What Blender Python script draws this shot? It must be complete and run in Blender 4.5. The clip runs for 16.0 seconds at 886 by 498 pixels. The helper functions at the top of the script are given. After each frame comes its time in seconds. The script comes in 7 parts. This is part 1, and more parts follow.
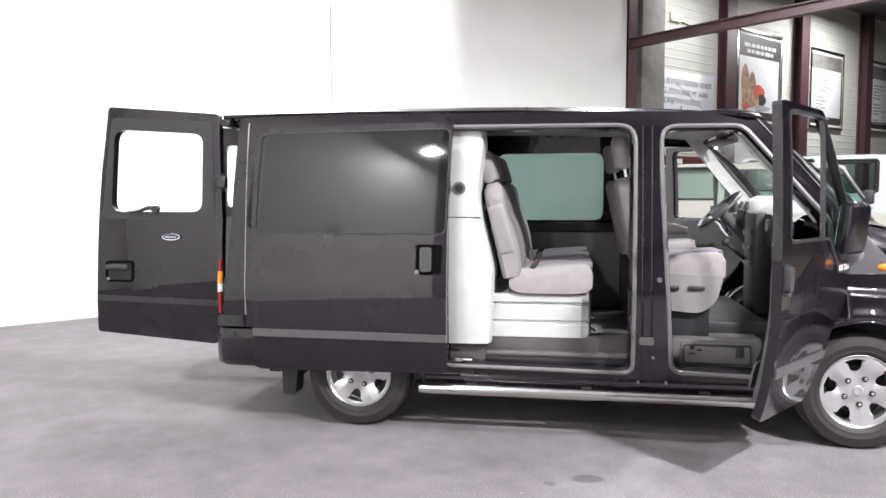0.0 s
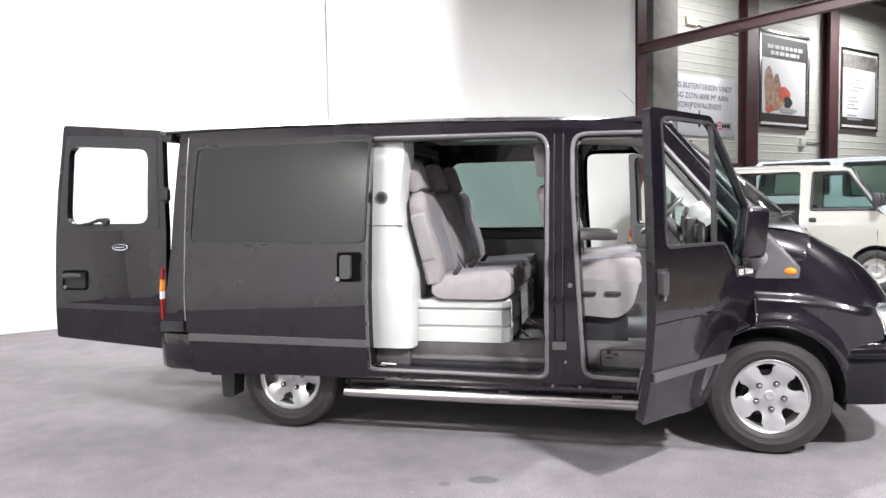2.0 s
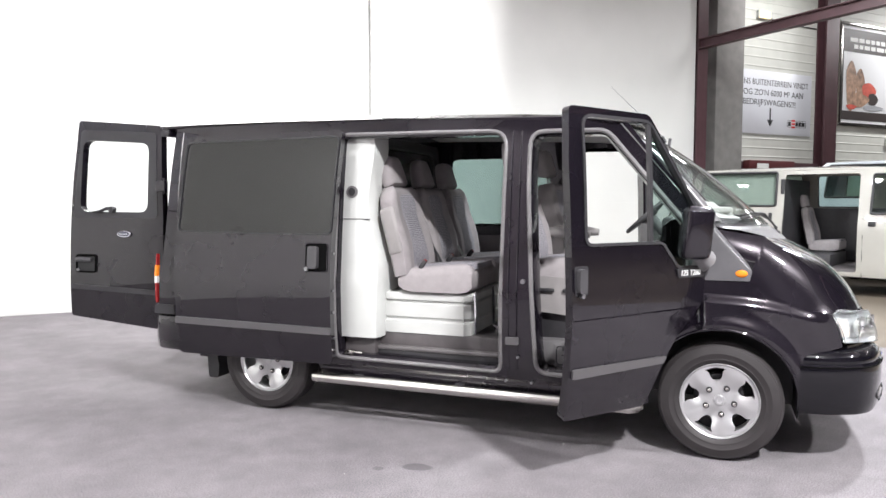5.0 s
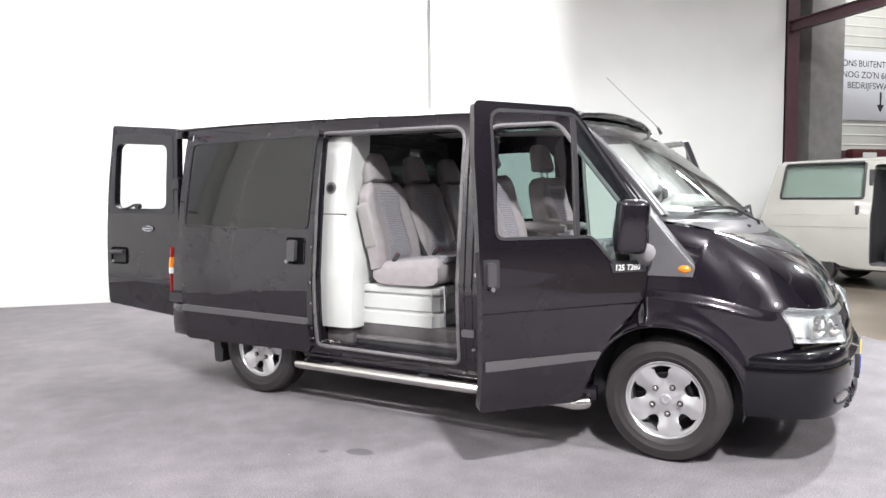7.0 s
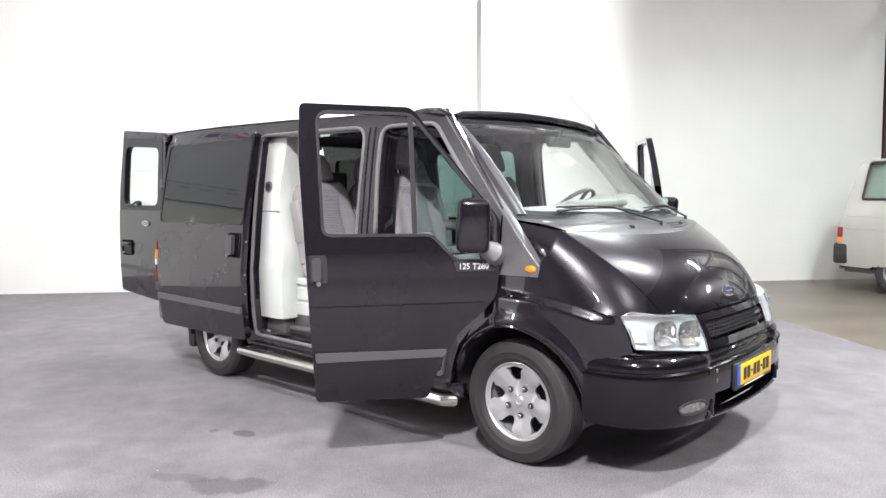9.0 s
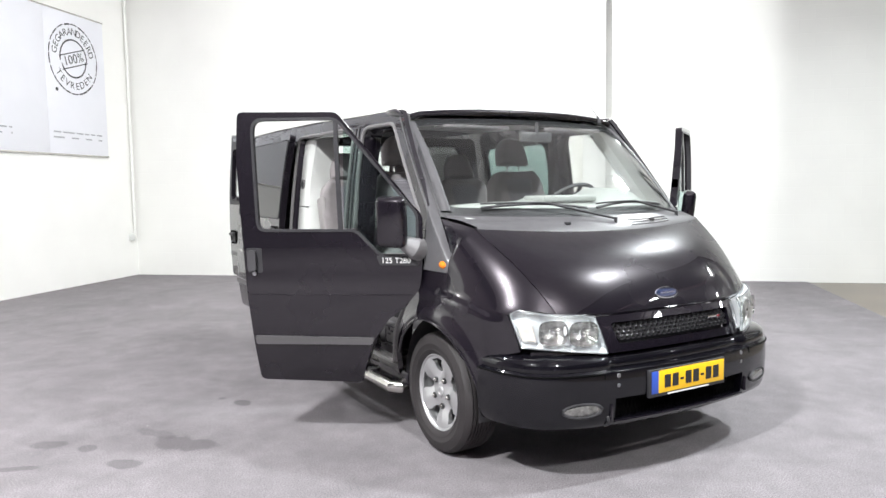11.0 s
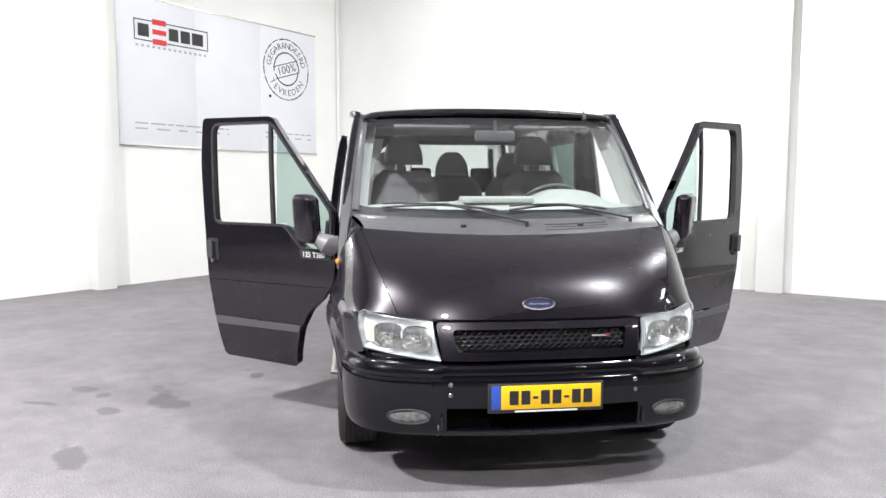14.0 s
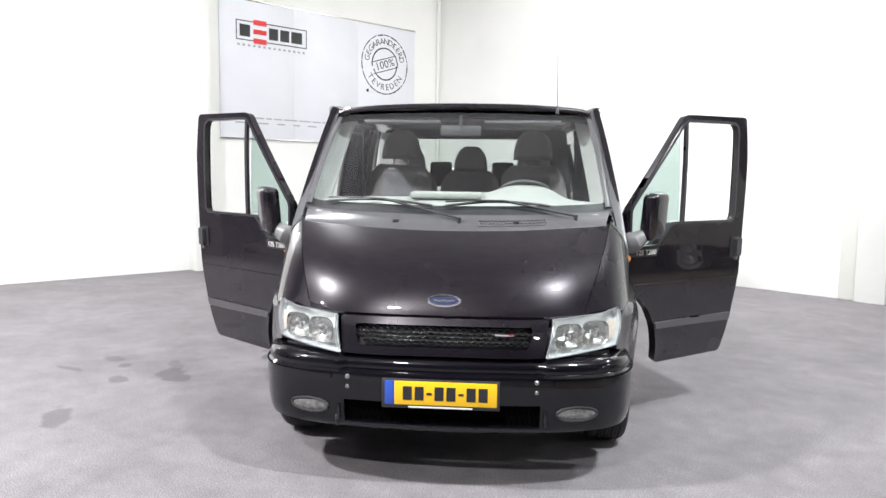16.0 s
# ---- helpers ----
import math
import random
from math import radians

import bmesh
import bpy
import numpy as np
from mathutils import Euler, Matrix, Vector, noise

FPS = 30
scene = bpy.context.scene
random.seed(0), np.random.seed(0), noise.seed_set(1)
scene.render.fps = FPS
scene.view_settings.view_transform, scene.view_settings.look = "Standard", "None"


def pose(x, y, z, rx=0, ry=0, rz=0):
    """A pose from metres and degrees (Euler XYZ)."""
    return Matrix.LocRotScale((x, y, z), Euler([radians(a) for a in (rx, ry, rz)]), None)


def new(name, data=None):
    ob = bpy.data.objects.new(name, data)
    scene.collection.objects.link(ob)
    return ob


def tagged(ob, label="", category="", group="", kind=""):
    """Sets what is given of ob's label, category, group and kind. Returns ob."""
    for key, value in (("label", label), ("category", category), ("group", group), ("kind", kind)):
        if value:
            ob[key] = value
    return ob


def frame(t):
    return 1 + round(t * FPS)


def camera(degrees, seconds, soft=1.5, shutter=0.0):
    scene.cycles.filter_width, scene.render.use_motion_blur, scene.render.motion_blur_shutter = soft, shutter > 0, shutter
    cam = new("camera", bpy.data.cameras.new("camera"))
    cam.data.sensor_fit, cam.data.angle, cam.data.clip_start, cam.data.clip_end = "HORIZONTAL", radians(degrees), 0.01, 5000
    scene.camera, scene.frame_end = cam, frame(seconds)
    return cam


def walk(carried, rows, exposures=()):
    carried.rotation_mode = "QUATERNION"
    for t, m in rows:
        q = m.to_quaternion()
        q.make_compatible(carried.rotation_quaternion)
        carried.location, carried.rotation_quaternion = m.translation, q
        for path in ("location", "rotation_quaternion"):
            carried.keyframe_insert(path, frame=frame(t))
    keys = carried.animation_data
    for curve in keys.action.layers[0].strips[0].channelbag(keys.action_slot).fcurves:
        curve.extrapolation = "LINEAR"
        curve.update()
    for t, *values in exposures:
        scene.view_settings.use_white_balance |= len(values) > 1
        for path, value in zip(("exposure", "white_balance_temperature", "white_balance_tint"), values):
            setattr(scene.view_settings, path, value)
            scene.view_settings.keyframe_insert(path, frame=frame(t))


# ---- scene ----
cam = camera(62.44, 16.0)
PATH = [
    (0.0, pose(1.285, -5.358, 1.468, 85.66, 0.33, 9.45)),
    (0.5, pose(1.572, -5.354, 1.465, 85.60, 0.53, 10.69)),
    (1.0, pose(1.795, -5.345, 1.464, 85.64, 0.80, 12.08)),
    (1.5, pose(1.947, -5.344, 1.465, 85.87, 0.94, 12.62)),
    (2.0, pose(2.094, -5.335, 1.462, 86.36, 1.08, 13.27)),
    (2.5, pose(2.226, -5.325, 1.465, 86.53, 1.00, 13.28)),
    (3.0, pose(2.351, -5.317, 1.468, 86.51, 0.91, 12.73)),
    (3.5, pose(2.463, -5.302, 1.462, 86.44, 0.89, 14.83)),
    (6.0, pose(3.294, -5.092, 1.439, 86.05, -0.09, 23.87)),
    (6.5, pose(3.549, -5.001, 1.437, 85.99, 0.25, 26.65)),
    (7.0, pose(3.845, -4.883, 1.438, 85.85, 0.52, 29.98)),
    (7.5, pose(4.163, -4.720, 1.432, 85.95, 0.38, 34.04)),
    (8.0, pose(4.519, -4.513, 1.438, 85.81, 0.50, 35.88)),
    (8.5, pose(4.862, -4.298, 1.427, 85.97, 0.65, 38.64)),
    (9.0, pose(5.184, -4.060, 1.421, 85.90, 0.31, 41.60)),
    (11.5, pose(6.573, -2.581, 1.450, 85.23, 0.83, 65.05)),
    (12.0, pose(6.730, -2.236, 1.447, 85.20, 0.65, 69.34)),
    (12.5, pose(6.866, -1.842, 1.448, 85.22, 0.84, 70.41)),
    (13.0, pose(6.959, -1.527, 1.450, 84.86, 0.67, 74.34)),
    (13.5, pose(7.042, -1.229, 1.463, 84.67, 0.32, 78.80)),
    (14.0, pose(7.087, -0.899, 1.460, 85.05, 0.04, 82.72)),
    (14.5, pose(7.115, -0.562, 1.467, 84.69, -0.23, 85.58)),
    (15.0, pose(7.125, -0.247, 1.469, 84.15, -0.11, 87.51)),
    (15.5, pose(7.140, 0.039, 1.476, 84.34, -0.37, 89.88)),
    (16.0, pose(7.136, 0.281, 1.483, 84.37, -0.73, 94.88)),
]
walk(cam, PATH, [(0.0, 0.41, 6500, 10.5), (3.5, 0.40, 6500, 10.5), (7.0, 0.32, 6500, 9.5), (11.5, 0.14, 6450, 7), (16.0, 0.09, 6450, 7)])

# ---------------------------------------------------------------- light
S0, N0 = 5.90, 4.92                 # distances of the two white walls from the van's origin
TH = radians(137.76)                # direction of the back wall's outward normal
E1 = Vector((math.sin(TH), -math.cos(TH), 0))   # along the back wall
NB = Vector((math.cos(TH), math.sin(TH), 0))    # out of the room through the back wall
HALL = Matrix(((E1.x, NB.x, 0, 0), (E1.y, NB.y, 0, 0), (0, 0, 1, 0), (0, 0, 0, 1)))


def hall(s, n, z=0.0):
    return HALL @ Vector((s, n, z))


world = bpy.data.worlds.new("world")
scene.world = world
world.use_nodes = True
world.node_tree.nodes["Background"].inputs[0].default_value = (0.9, 0.93, 1.0, 1)
world.node_tree.nodes["Background"].inputs[1].default_value = 0.05

LAMPS = [  # s, n, height, watts, side lengths, lean towards the back wall of the ceiling floods
    (-2.5, -1.6, 6.0, 150, 0.45, 0.35, 0),
    (-0.3, -7.75, 6.0, 1200, 0.45, 0.35, 0),
    (-1.1, -11.2, 6.0, 170, 0.45, 0.35, 0),
    (6.15, -2.0, 6.0, 575, 0.45, 0.35, -5),
    (5.6, 2.5, 6.0, 200, 0.45, 0.35, -44),
    (5.0, -8.5, 6.0, 560, 0.45, 0.35, 0),
    (-3.6, 2.0, 6.0, 35, 0.45, 0.35, 0),
    (0.6, 2.9, 6.0, 430, 0.09, 0.09, 52),
    (-5.25, -3.95, 4.15, 105, 0.32, 0.20, 35),
    (12.6, -2.0, 6.0, 60, 0.45, 0.35, 0),
    (12.6, -6.6, 6.0, 60, 0.45, 0.35, 0),
    (12.0, 4.2, 6.7, 125, 2.0, 0.4, 0),
    (19.0, 4.0, 6.7, 320, 2.0, 0.4, 0),
]


# ---------------------------------------------------------------- materials
def material(name, base, rough=0.5, metal=0.0, coat=0.0, spec=0.5, var=0.0, vscale=8.0, bump=0.0, bscale=60.0, dark=None, transmission=0.0, emit=None):
    m = bpy.data.materials.new(name)
    m.use_nodes = True
    nt = m.node_tree
    b = nt.nodes["Principled BSDF"]
    b.inputs["Base Color"].default_value = (*base, 1)
    b.inputs["Roughness"].default_value = rough
    b.inputs["Metallic"].default_value = metal
    b.inputs["Coat Weight"].default_value = coat
    b.inputs["Coat Roughness"].default_value = 0.018
    b.inputs["Specular IOR Level"].default_value = spec
    b.inputs["Transmission Weight"].default_value = transmission
    if emit:
        b.inputs["Emission Color"].default_value = (*emit[:3], 1)
        b.inputs["Emission Strength"].default_value = emit[3]
    co = None
    if var or bump:
        co = nt.nodes.new("ShaderNodeTexCoord")
    if var:
        n1 = nt.nodes.new("ShaderNodeTexNoise")
        n1.inputs["Scale"].default_value = vscale
        n1.inputs["Detail"].default_value = 6
        n2 = nt.nodes.new("ShaderNodeTexNoise")
        n2.inputs["Scale"].default_value = vscale * 0.13
        n2.inputs["Detail"].default_value = 3
        for n in (n1, n2):
            nt.links.new(co.outputs["Object"], n.inputs["Vector"])
        add = nt.nodes.new("ShaderNodeMath")
        add.operation = "ADD"
        nt.links.new(n1.outputs["Fac"], add.inputs[0])
        nt.links.new(n2.outputs["Fac"], add.inputs[1])
        half = nt.nodes.new("ShaderNodeMath")
        half.operation = "MULTIPLY"
        half.inputs[1].default_value = 0.5
        nt.links.new(add.outputs[0], half.inputs[0])
        ramp = nt.nodes.new("ShaderNodeValToRGB")
        ramp.color_ramp.elements[0].position = 0.35
        ramp.color_ramp.elements[1].position = 0.65
        lo = dark or tuple(c * (1 - var) for c in base)
        hi = tuple(min(1, c * (1 + var)) for c in base)
        ramp.color_ramp.elements[0].color = (*lo, 1)
        ramp.color_ramp.elements[1].color = (*hi, 1)
        nt.links.new(half.outputs[0], ramp.inputs[0])
        nt.links.new(ramp.outputs[0], b.inputs["Base Color"])
        rr = nt.nodes.new("ShaderNodeMapRange")
        rr.inputs["To Min"].default_value = max(0.02, rough * 0.85)
        rr.inputs["To Max"].default_value = min(1, rough * 1.15)
        nt.links.new(n1.outputs["Fac"], rr.inputs["Value"])
        nt.links.new(rr.outputs[0], b.inputs["Roughness"])
    if bump:
        n3 = nt.nodes.new("ShaderNodeTexNoise")
        n3.inputs["Scale"].default_value = bscale
        n3.inputs["Detail"].default_value = 4
        nt.links.new(co.outputs["Object"], n3.inputs["Vector"])
        bp = nt.nodes.new("ShaderNodeBump")
        bp.inputs["Strength"].default_value = bump
        bp.inputs["Distance"].default_value = 0.004
        nt.links.new(n3.outputs["Fac"], bp.inputs["Height"])
        nt.links.new(bp.outputs[0], b.inputs["Normal"])
    return m


def glass(name, tint, alpha=0.035, rough=0.0, veil=0.0, haze=0.0):
    """Thin pane: clear view with the gloss of glass on top."""
    m = bpy.data.materials.new(name)
    m.use_nodes = True
    nt = m.node_tree
    nt.nodes.clear()
    out = nt.nodes.new("ShaderNodeOutputMaterial")
    tr = nt.nodes.new("ShaderNodeBsdfTransparent")
    tr.inputs[0].default_value = (*tint, 1)
    gl = nt.nodes.new("ShaderNodeBsdfGlossy")
    gl.inputs["Roughness"].default_value = rough
    fr = nt.nodes.new("ShaderNodeLayerWeight")
    fr.inputs["Blend"].default_value = 0.5
    pw = nt.nodes.new("ShaderNodeMath")
    pw.operation = "POWER"
    pw.inputs[1].default_value = 4.0
    nt.links.new(fr.outputs["Facing"], pw.inputs[0])
    mul = nt.nodes.new("ShaderNodeMath")
    mul.operation = "MULTIPLY_ADD"
    mul.inputs[1].default_value = 0.9
    mul.inputs[2].default_value = alpha
    mx = nt.nodes.new("ShaderNodeMixShader")
    nt.links.new(pw.outputs[0], mul.inputs[0])
    nt.links.new(mul.outputs[0], mx.inputs[0])
    nt.links.new(tr.outputs[0], mx.inputs[1])
    nt.links.new(gl.outputs[0], mx.inputs[2])
    if haze:
        # second, broad gloss for lamp glare: a faint wide sheen round the sharp reflection
        g2 = nt.nodes.new("ShaderNodeBsdfGlossy")
        g2.inputs["Roughness"].default_value = 0.32
        mh = nt.nodes.new("ShaderNodeMixShader")
        mh.inputs[0].default_value = haze
        nt.links.new(mx.outputs[0], mh.inputs[1])
        nt.links.new(g2.outputs[0], mh.inputs[2])
        mx = mh
    if veil:
        # thin pale diffuse film, patchy, imitating milky glare on the glass
        df = nt.nodes.new("ShaderNodeBsdfDiffuse")
        df.inputs[0].default_value = (0.62, 0.62, 0.62, 1)
        co = nt.nodes.new("ShaderNodeTexCoord")
        nz = nt.nodes.new("ShaderNodeTexNoise")
        nz.inputs["Scale"].default_value = 4.0
        nz.inputs["Detail"].default_value = 5
        nt.links.new(co.outputs["Object"], nz.inputs["Vector"])
        am = nt.nodes.new("ShaderNodeMath")
        am.operation = "MULTIPLY"
        am.inputs[1].default_value = veil * 2
        nt.links.new(nz.outputs["Fac"], am.inputs[0])
        md = nt.nodes.new("ShaderNodeMixShader")
        nt.links.new(am.outputs[0], md.inputs[0])
        nt.links.new(mx.outputs[0], md.inputs[1])
        nt.links.new(df.outputs[0], md.inputs[2])
        mx = md
    nt.links.new(mx.outputs[0], out.inputs[0])
    return m


M_PAINT = material("black_paint", (0.0048, 0.0037, 0.0064), 0.27, 0.0, 1.0, 0.24, var=0.15, vscale=3.0)
M_PAINT.node_tree.nodes["Principled BSDF"].inputs["Coat IOR"].default_value = 1.52
M_PAINT.node_tree.nodes["Principled BSDF"].inputs["Specular Tint"].default_value = (1.0, 0.90, 0.985, 1)   # plum flake under the lacquer
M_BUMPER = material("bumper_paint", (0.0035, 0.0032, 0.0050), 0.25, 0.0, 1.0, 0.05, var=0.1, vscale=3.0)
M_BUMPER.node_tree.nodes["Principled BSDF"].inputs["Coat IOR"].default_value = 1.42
M_TRIM = material("grey_plastic", (0.088, 0.087, 0.091), 0.48, var=0.15, vscale=20, bump=0.05, bscale=300)
M_PILLAR = material("grey_pillar_plastic", (0.090, 0.088, 0.093), 0.30, spec=0.7, var=0.12, vscale=20, bump=0.05, bscale=300)
M_STRIP = material("grey_rubbing_strip", (0.088, 0.084, 0.087), 0.30, bump=0.03, bscale=300)
M_SURR = material("grey_window_rubber", (0.040, 0.039, 0.042), 0.22, spec=0.6, var=0.15, vscale=15)
M_HANDLE = material("handle_plastic", (0.055, 0.053, 0.057), 0.4, var=0.1, vscale=20)
M_GRILLE = material("grille_plastic", (0.026, 0.025, 0.028), 0.3, spec=0.5, var=0.15, vscale=20)
M_OXRED = material("dull_red_enamel", (0.10, 0.020, 0.022), 0.5, var=0.2, vscale=6)
# near-black for intake mesh and joints, and for shade in handle recesses
M_PITCH = material("black_mesh_and_shade", (0.004, 0.004, 0.004), 0.95, spec=0.05)
M_SEAM = material("pale_seam_line", (0.42, 0.41, 0.41), 0.45, var=0.15, vscale=12)
M_DARK = material("dark_plastic", (0.027, 0.026, 0.029), 0.5, var=0.2, vscale=20, bump=0.05, bscale=300)
M_RUBBER = material("tyre_rubber", (0.023, 0.0195, 0.0205), 0.66, var=0.25, vscale=14, bump=0.1, bscale=120)
M_STEP = material("grey_step_plastic", (0.135, 0.13, 0.132), 0.5, var=0.15, vscale=14, bump=0.1, bscale=200)
M_LINING = material("pale_pillar_lining", (0.50, 0.51, 0.495), 0.6, var=0.06, vscale=14, bump=0.05, bscale=200)
M_ARM = material("grey_arm_plastic", (0.20, 0.195, 0.20), 0.42, var=0.1, vscale=20)
M_TREAD = material("grey_tread", (0.13, 0.12, 0.122), 0.42, var=0.2, vscale=14, bump=0.1, bscale=150)
M_SEAL = material("door_seal", (0.15, 0.143, 0.146), 0.35, var=0.1, vscale=20)
M_ALLOY = material("silver_alloy", (0.60, 0.60, 0.605), 0.30, 0.75, var=0.03, vscale=10)
M_STEEL = material("brushed_steel", (0.62, 0.60, 0.57), 0.24, 1.0, var=0.1, vscale=30)
M_CHROME = material("chrome", (0.8, 0.8, 0.82), 0.08, 1.0)
M_WHITEP = material("white_panel", (0.56, 0.57, 0.55), 0.42, var=0.05, vscale=6, bump=0.03, bscale=200)
M_DASH = material("grey_dashboard", (0.42, 0.435, 0.415), 0.55, var=0.08, vscale=14, bump=0.08, bscale=260)
M_LINER = material("grey_headliner", (0.46, 0.45, 0.43), 0.85, var=0.08, vscale=20, bump=0.08, bscale=200)
M_CABINGREY = material("cabin_lining", (0.16, 0.148, 0.152), 0.65, var=0.12, vscale=12, bump=0.08, bscale=220)
M_GREYDARK = material("dark_grey_lining", (0.045, 0.043, 0.045), 0.7, var=0.15, vscale=12, bump=0.08, bscale=220)
M_FLOORMAT = material("rubber_floor", (0.080, 0.072, 0.074), 0.5, var=0.3, vscale=12, bump=0.1, bscale=150)
M_GLASS = glass("clear_glass", (0.92, 0.945, 0.935))
M_SCREEN = glass("screen_glass", (0.90, 0.92, 0.91), alpha=0.03, rough=0.03, veil=0.0025, haze=0.005)
M_TINT = glass("green_glass", (0.75, 0.835, 0.81))
M_TINTDARK = glass("dark_green_glass", (0.46, 0.545, 0.53))
M_PRIV = glass("privacy_glass", (0.045, 0.045, 0.045), rough=0.02)
M_AMBER = material("amber_lens", (0.85, 0.24, 0.02), 0.12, spec=0.6)
M_DKRED = material("dark_red_enamel", (0.22, 0.02, 0.025), 0.4)
M_LAMPBOWL = material("lamp_bowl", (0.82, 0.85, 0.87), 0.34, 0.55, var=0.15, vscale=40, bump=0.6, bscale=40)
M_REFLECT = material("fluted_reflector", (0.62, 0.62, 0.60), 0.2, 1.0, var=0.3, vscale=30, bump=0.9, bscale=60)
# low light on the unseen wall ends, put into dark base colours
M_FARWALL = material("far_wall_shade", (0.085, 0.075, 0.090), 0.7, var=0.3, vscale=0.8)
M_SIDESHADE = material("side_wall_shade", (0.15, 0.122, 0.138), 0.7, var=0.2, vscale=0.8)
M_RED = material("red_lens", (0.24, 0.012, 0.014), 0.12, spec=0.6)
M_CLEARP = material("clear_lens", (0.75, 0.75, 0.76), 0.1, spec=0.6)
M_FOG = material("fog_lens", (0.17, 0.165, 0.16), 0.12, 0.3, coat=1.0, var=0.6, vscale=45, bump=0.6, bscale=40)
M_YELLOW = material("yellow_plate", (0.86, 0.50, 0.01), 0.4)
M_BLUE = material("blue_band", (0.03, 0.08, 0.42), 0.4)
M_BLACKINK = material("black_ink", (0.015, 0.015, 0.017), 0.5)
M_REDINK = material("red_ink", (0.65, 0.03, 0.03), 0.5)
M_GREYINK = material("grey_ink", (0.35, 0.36, 0.38), 0.6)
M_BADGE = material("blue_badge", (0.015, 0.024, 0.07), 0.15, spec=0.6, coat=1.0)
M_OFFWHITE = material("van_white_paint", (0.37, 0.36, 0.33), 0.25, coat=0.8, var=0.05, vscale=3)
M_BLUEWHITE = material("cool_white_paint", (0.62, 0.66, 0.70), 0.25, coat=0.8, var=0.05, vscale=3)
M_SIGNGLOW = material("sign_glow", (1, 0.85, 0.6), 0.5, emit=(1.0, 0.70, 0.26, 1.15))
M_MAROON = material("maroon_steel", (0.078, 0.036, 0.042), 0.45, var=0.2, vscale=6)
M_CONCRETE = material("grey_concrete", (0.22, 0.21, 0.20), 0.85, var=0.2, vscale=5, bump=0.2, bscale=40)
M_CLAD = material("cream_cladding", (0.62, 0.625, 0.575), 0.55, var=0.06, vscale=4)
M_POSTER = material("poster_paper", (0.78, 0.79, 0.80), 0.5)
M_BOARD = material("white_board", (0.72, 0.73, 0.77), 0.45, var=0.03, vscale=2)
M_PAPER = material("white_paper", (0.8, 0.8, 0.78), 0.6)
M_PHOTO = material("poster_photo", (0.35, 0.22, 0.15), 0.5, var=0.7, vscale=9)
M_MIRROR = material("mirror_glass", (0.85, 0.87, 0.88), 0.02, 1.0)


def weave(name, base, dots):
    """Woven cloth with a fine dotted pattern."""
    m = material(name, base, 0.92, var=0.12, vscale=25, bump=0.25, bscale=400)
    nt = m.node_tree
    b = nt.nodes["Principled BSDF"]
    link = b.inputs["Base Color"].links[0].from_socket
    co = nt.nodes.new("ShaderNodeTexCoord")
    sp = nt.nodes.new("ShaderNodeSeparateXYZ")
    nt.links.new(co.outputs["Object"], sp.inputs[0])

    def calc(op, p, q):
        n = nt.nodes.new("ShaderNodeMath")
        n.operation = op
        for i, v in enumerate((p, q)):
            if isinstance(v, (int, float)):
                n.inputs[i].default_value = v
            elif v is not None:
                nt.links.new(v, n.inputs[i])
        return n.outputs[0]
    u = calc("ADD", sp.outputs[0], sp.outputs[2])
    k = 400.0
    p = calc("SINE", calc("MULTIPLY", calc("ADD", sp.outputs[1], u), k), None)
    q = calc("SINE", calc("MULTIPLY", calc("SUBTRACT", sp.outputs[1], u), k), None)
    gt = nt.nodes.new("ShaderNodeMapRange")
    gt.inputs["From Min"].default_value = -0.2
    gt.inputs["From Max"].default_value = 0.5
    nt.links.new(calc("MULTIPLY", p, q), gt.inputs["Value"])
    mx = nt.nodes.new("ShaderNodeMixRGB")
    mx.inputs[2].default_value = (*dots, 1)
    nt.links.new(gt.outputs[0], mx.inputs[0])
    nt.links.new(link, mx.inputs[1])
    nt.links.new(mx.outputs[0], b.inputs["Base Color"])
    return m


M_CLOTH = material("grey_velour", (0.275, 0.253, 0.258), 0.95, var=0.12, vscale=18, bump=0.2, bscale=350)
M_WEAVE = weave("dotted_cloth", (0.31, 0.295, 0.315), (0.085, 0.082, 0.105))
M_CLOTHDARK = material("dark_cloth", (0.05, 0.05, 0.055), 0.95, var=0.2, vscale=25, bump=0.2, bscale=350)


def wall_paint():
    """White painted masonry: faint block joints and roller marks."""
    m = material("white_wall_paint", (0.80, 0.80, 0.77), 0.75, var=0.03, vscale=1.5, bump=0.06, bscale=90)
    nt = m.node_tree
    co = nt.nodes.new("ShaderNodeTexCoord")
    mp = nt.nodes.new("ShaderNodeMapping")
    mp.inputs["Rotation"].default_value = (radians(90), 0, 0)
    nt.links.new(co.outputs["Object"], mp.inputs["Vector"])
    br = nt.nodes.new("ShaderNodeTexBrick")
    br.inputs["Scale"].default_value = 1.0
    br.inputs["Brick Width"].default_value = 0.45
    br.inputs["Row Height"].default_value = 0.20
    br.inputs["Mortar Size"].default_value = 0.006
    br.inputs["Mortar Smooth"].default_value = 0.6
    nt.links.new(mp.outputs[0], br.inputs["Vector"])
    bp = nt.nodes.new("ShaderNodeBump")
    bp.invert = True
    bp.inputs["Strength"].default_value = 0.25
    bp.inputs["Distance"].default_value = 0.004
    nt.links.new(br.outputs["Fac"], bp.inputs["Height"])
    b = nt.nodes["Principled BSDF"]
    old = b.inputs["Normal"].links[0].from_socket
    nt.links.new(old, bp.inputs["Normal"])
    nt.links.new(bp.outputs[0], b.inputs["Normal"])
    return m


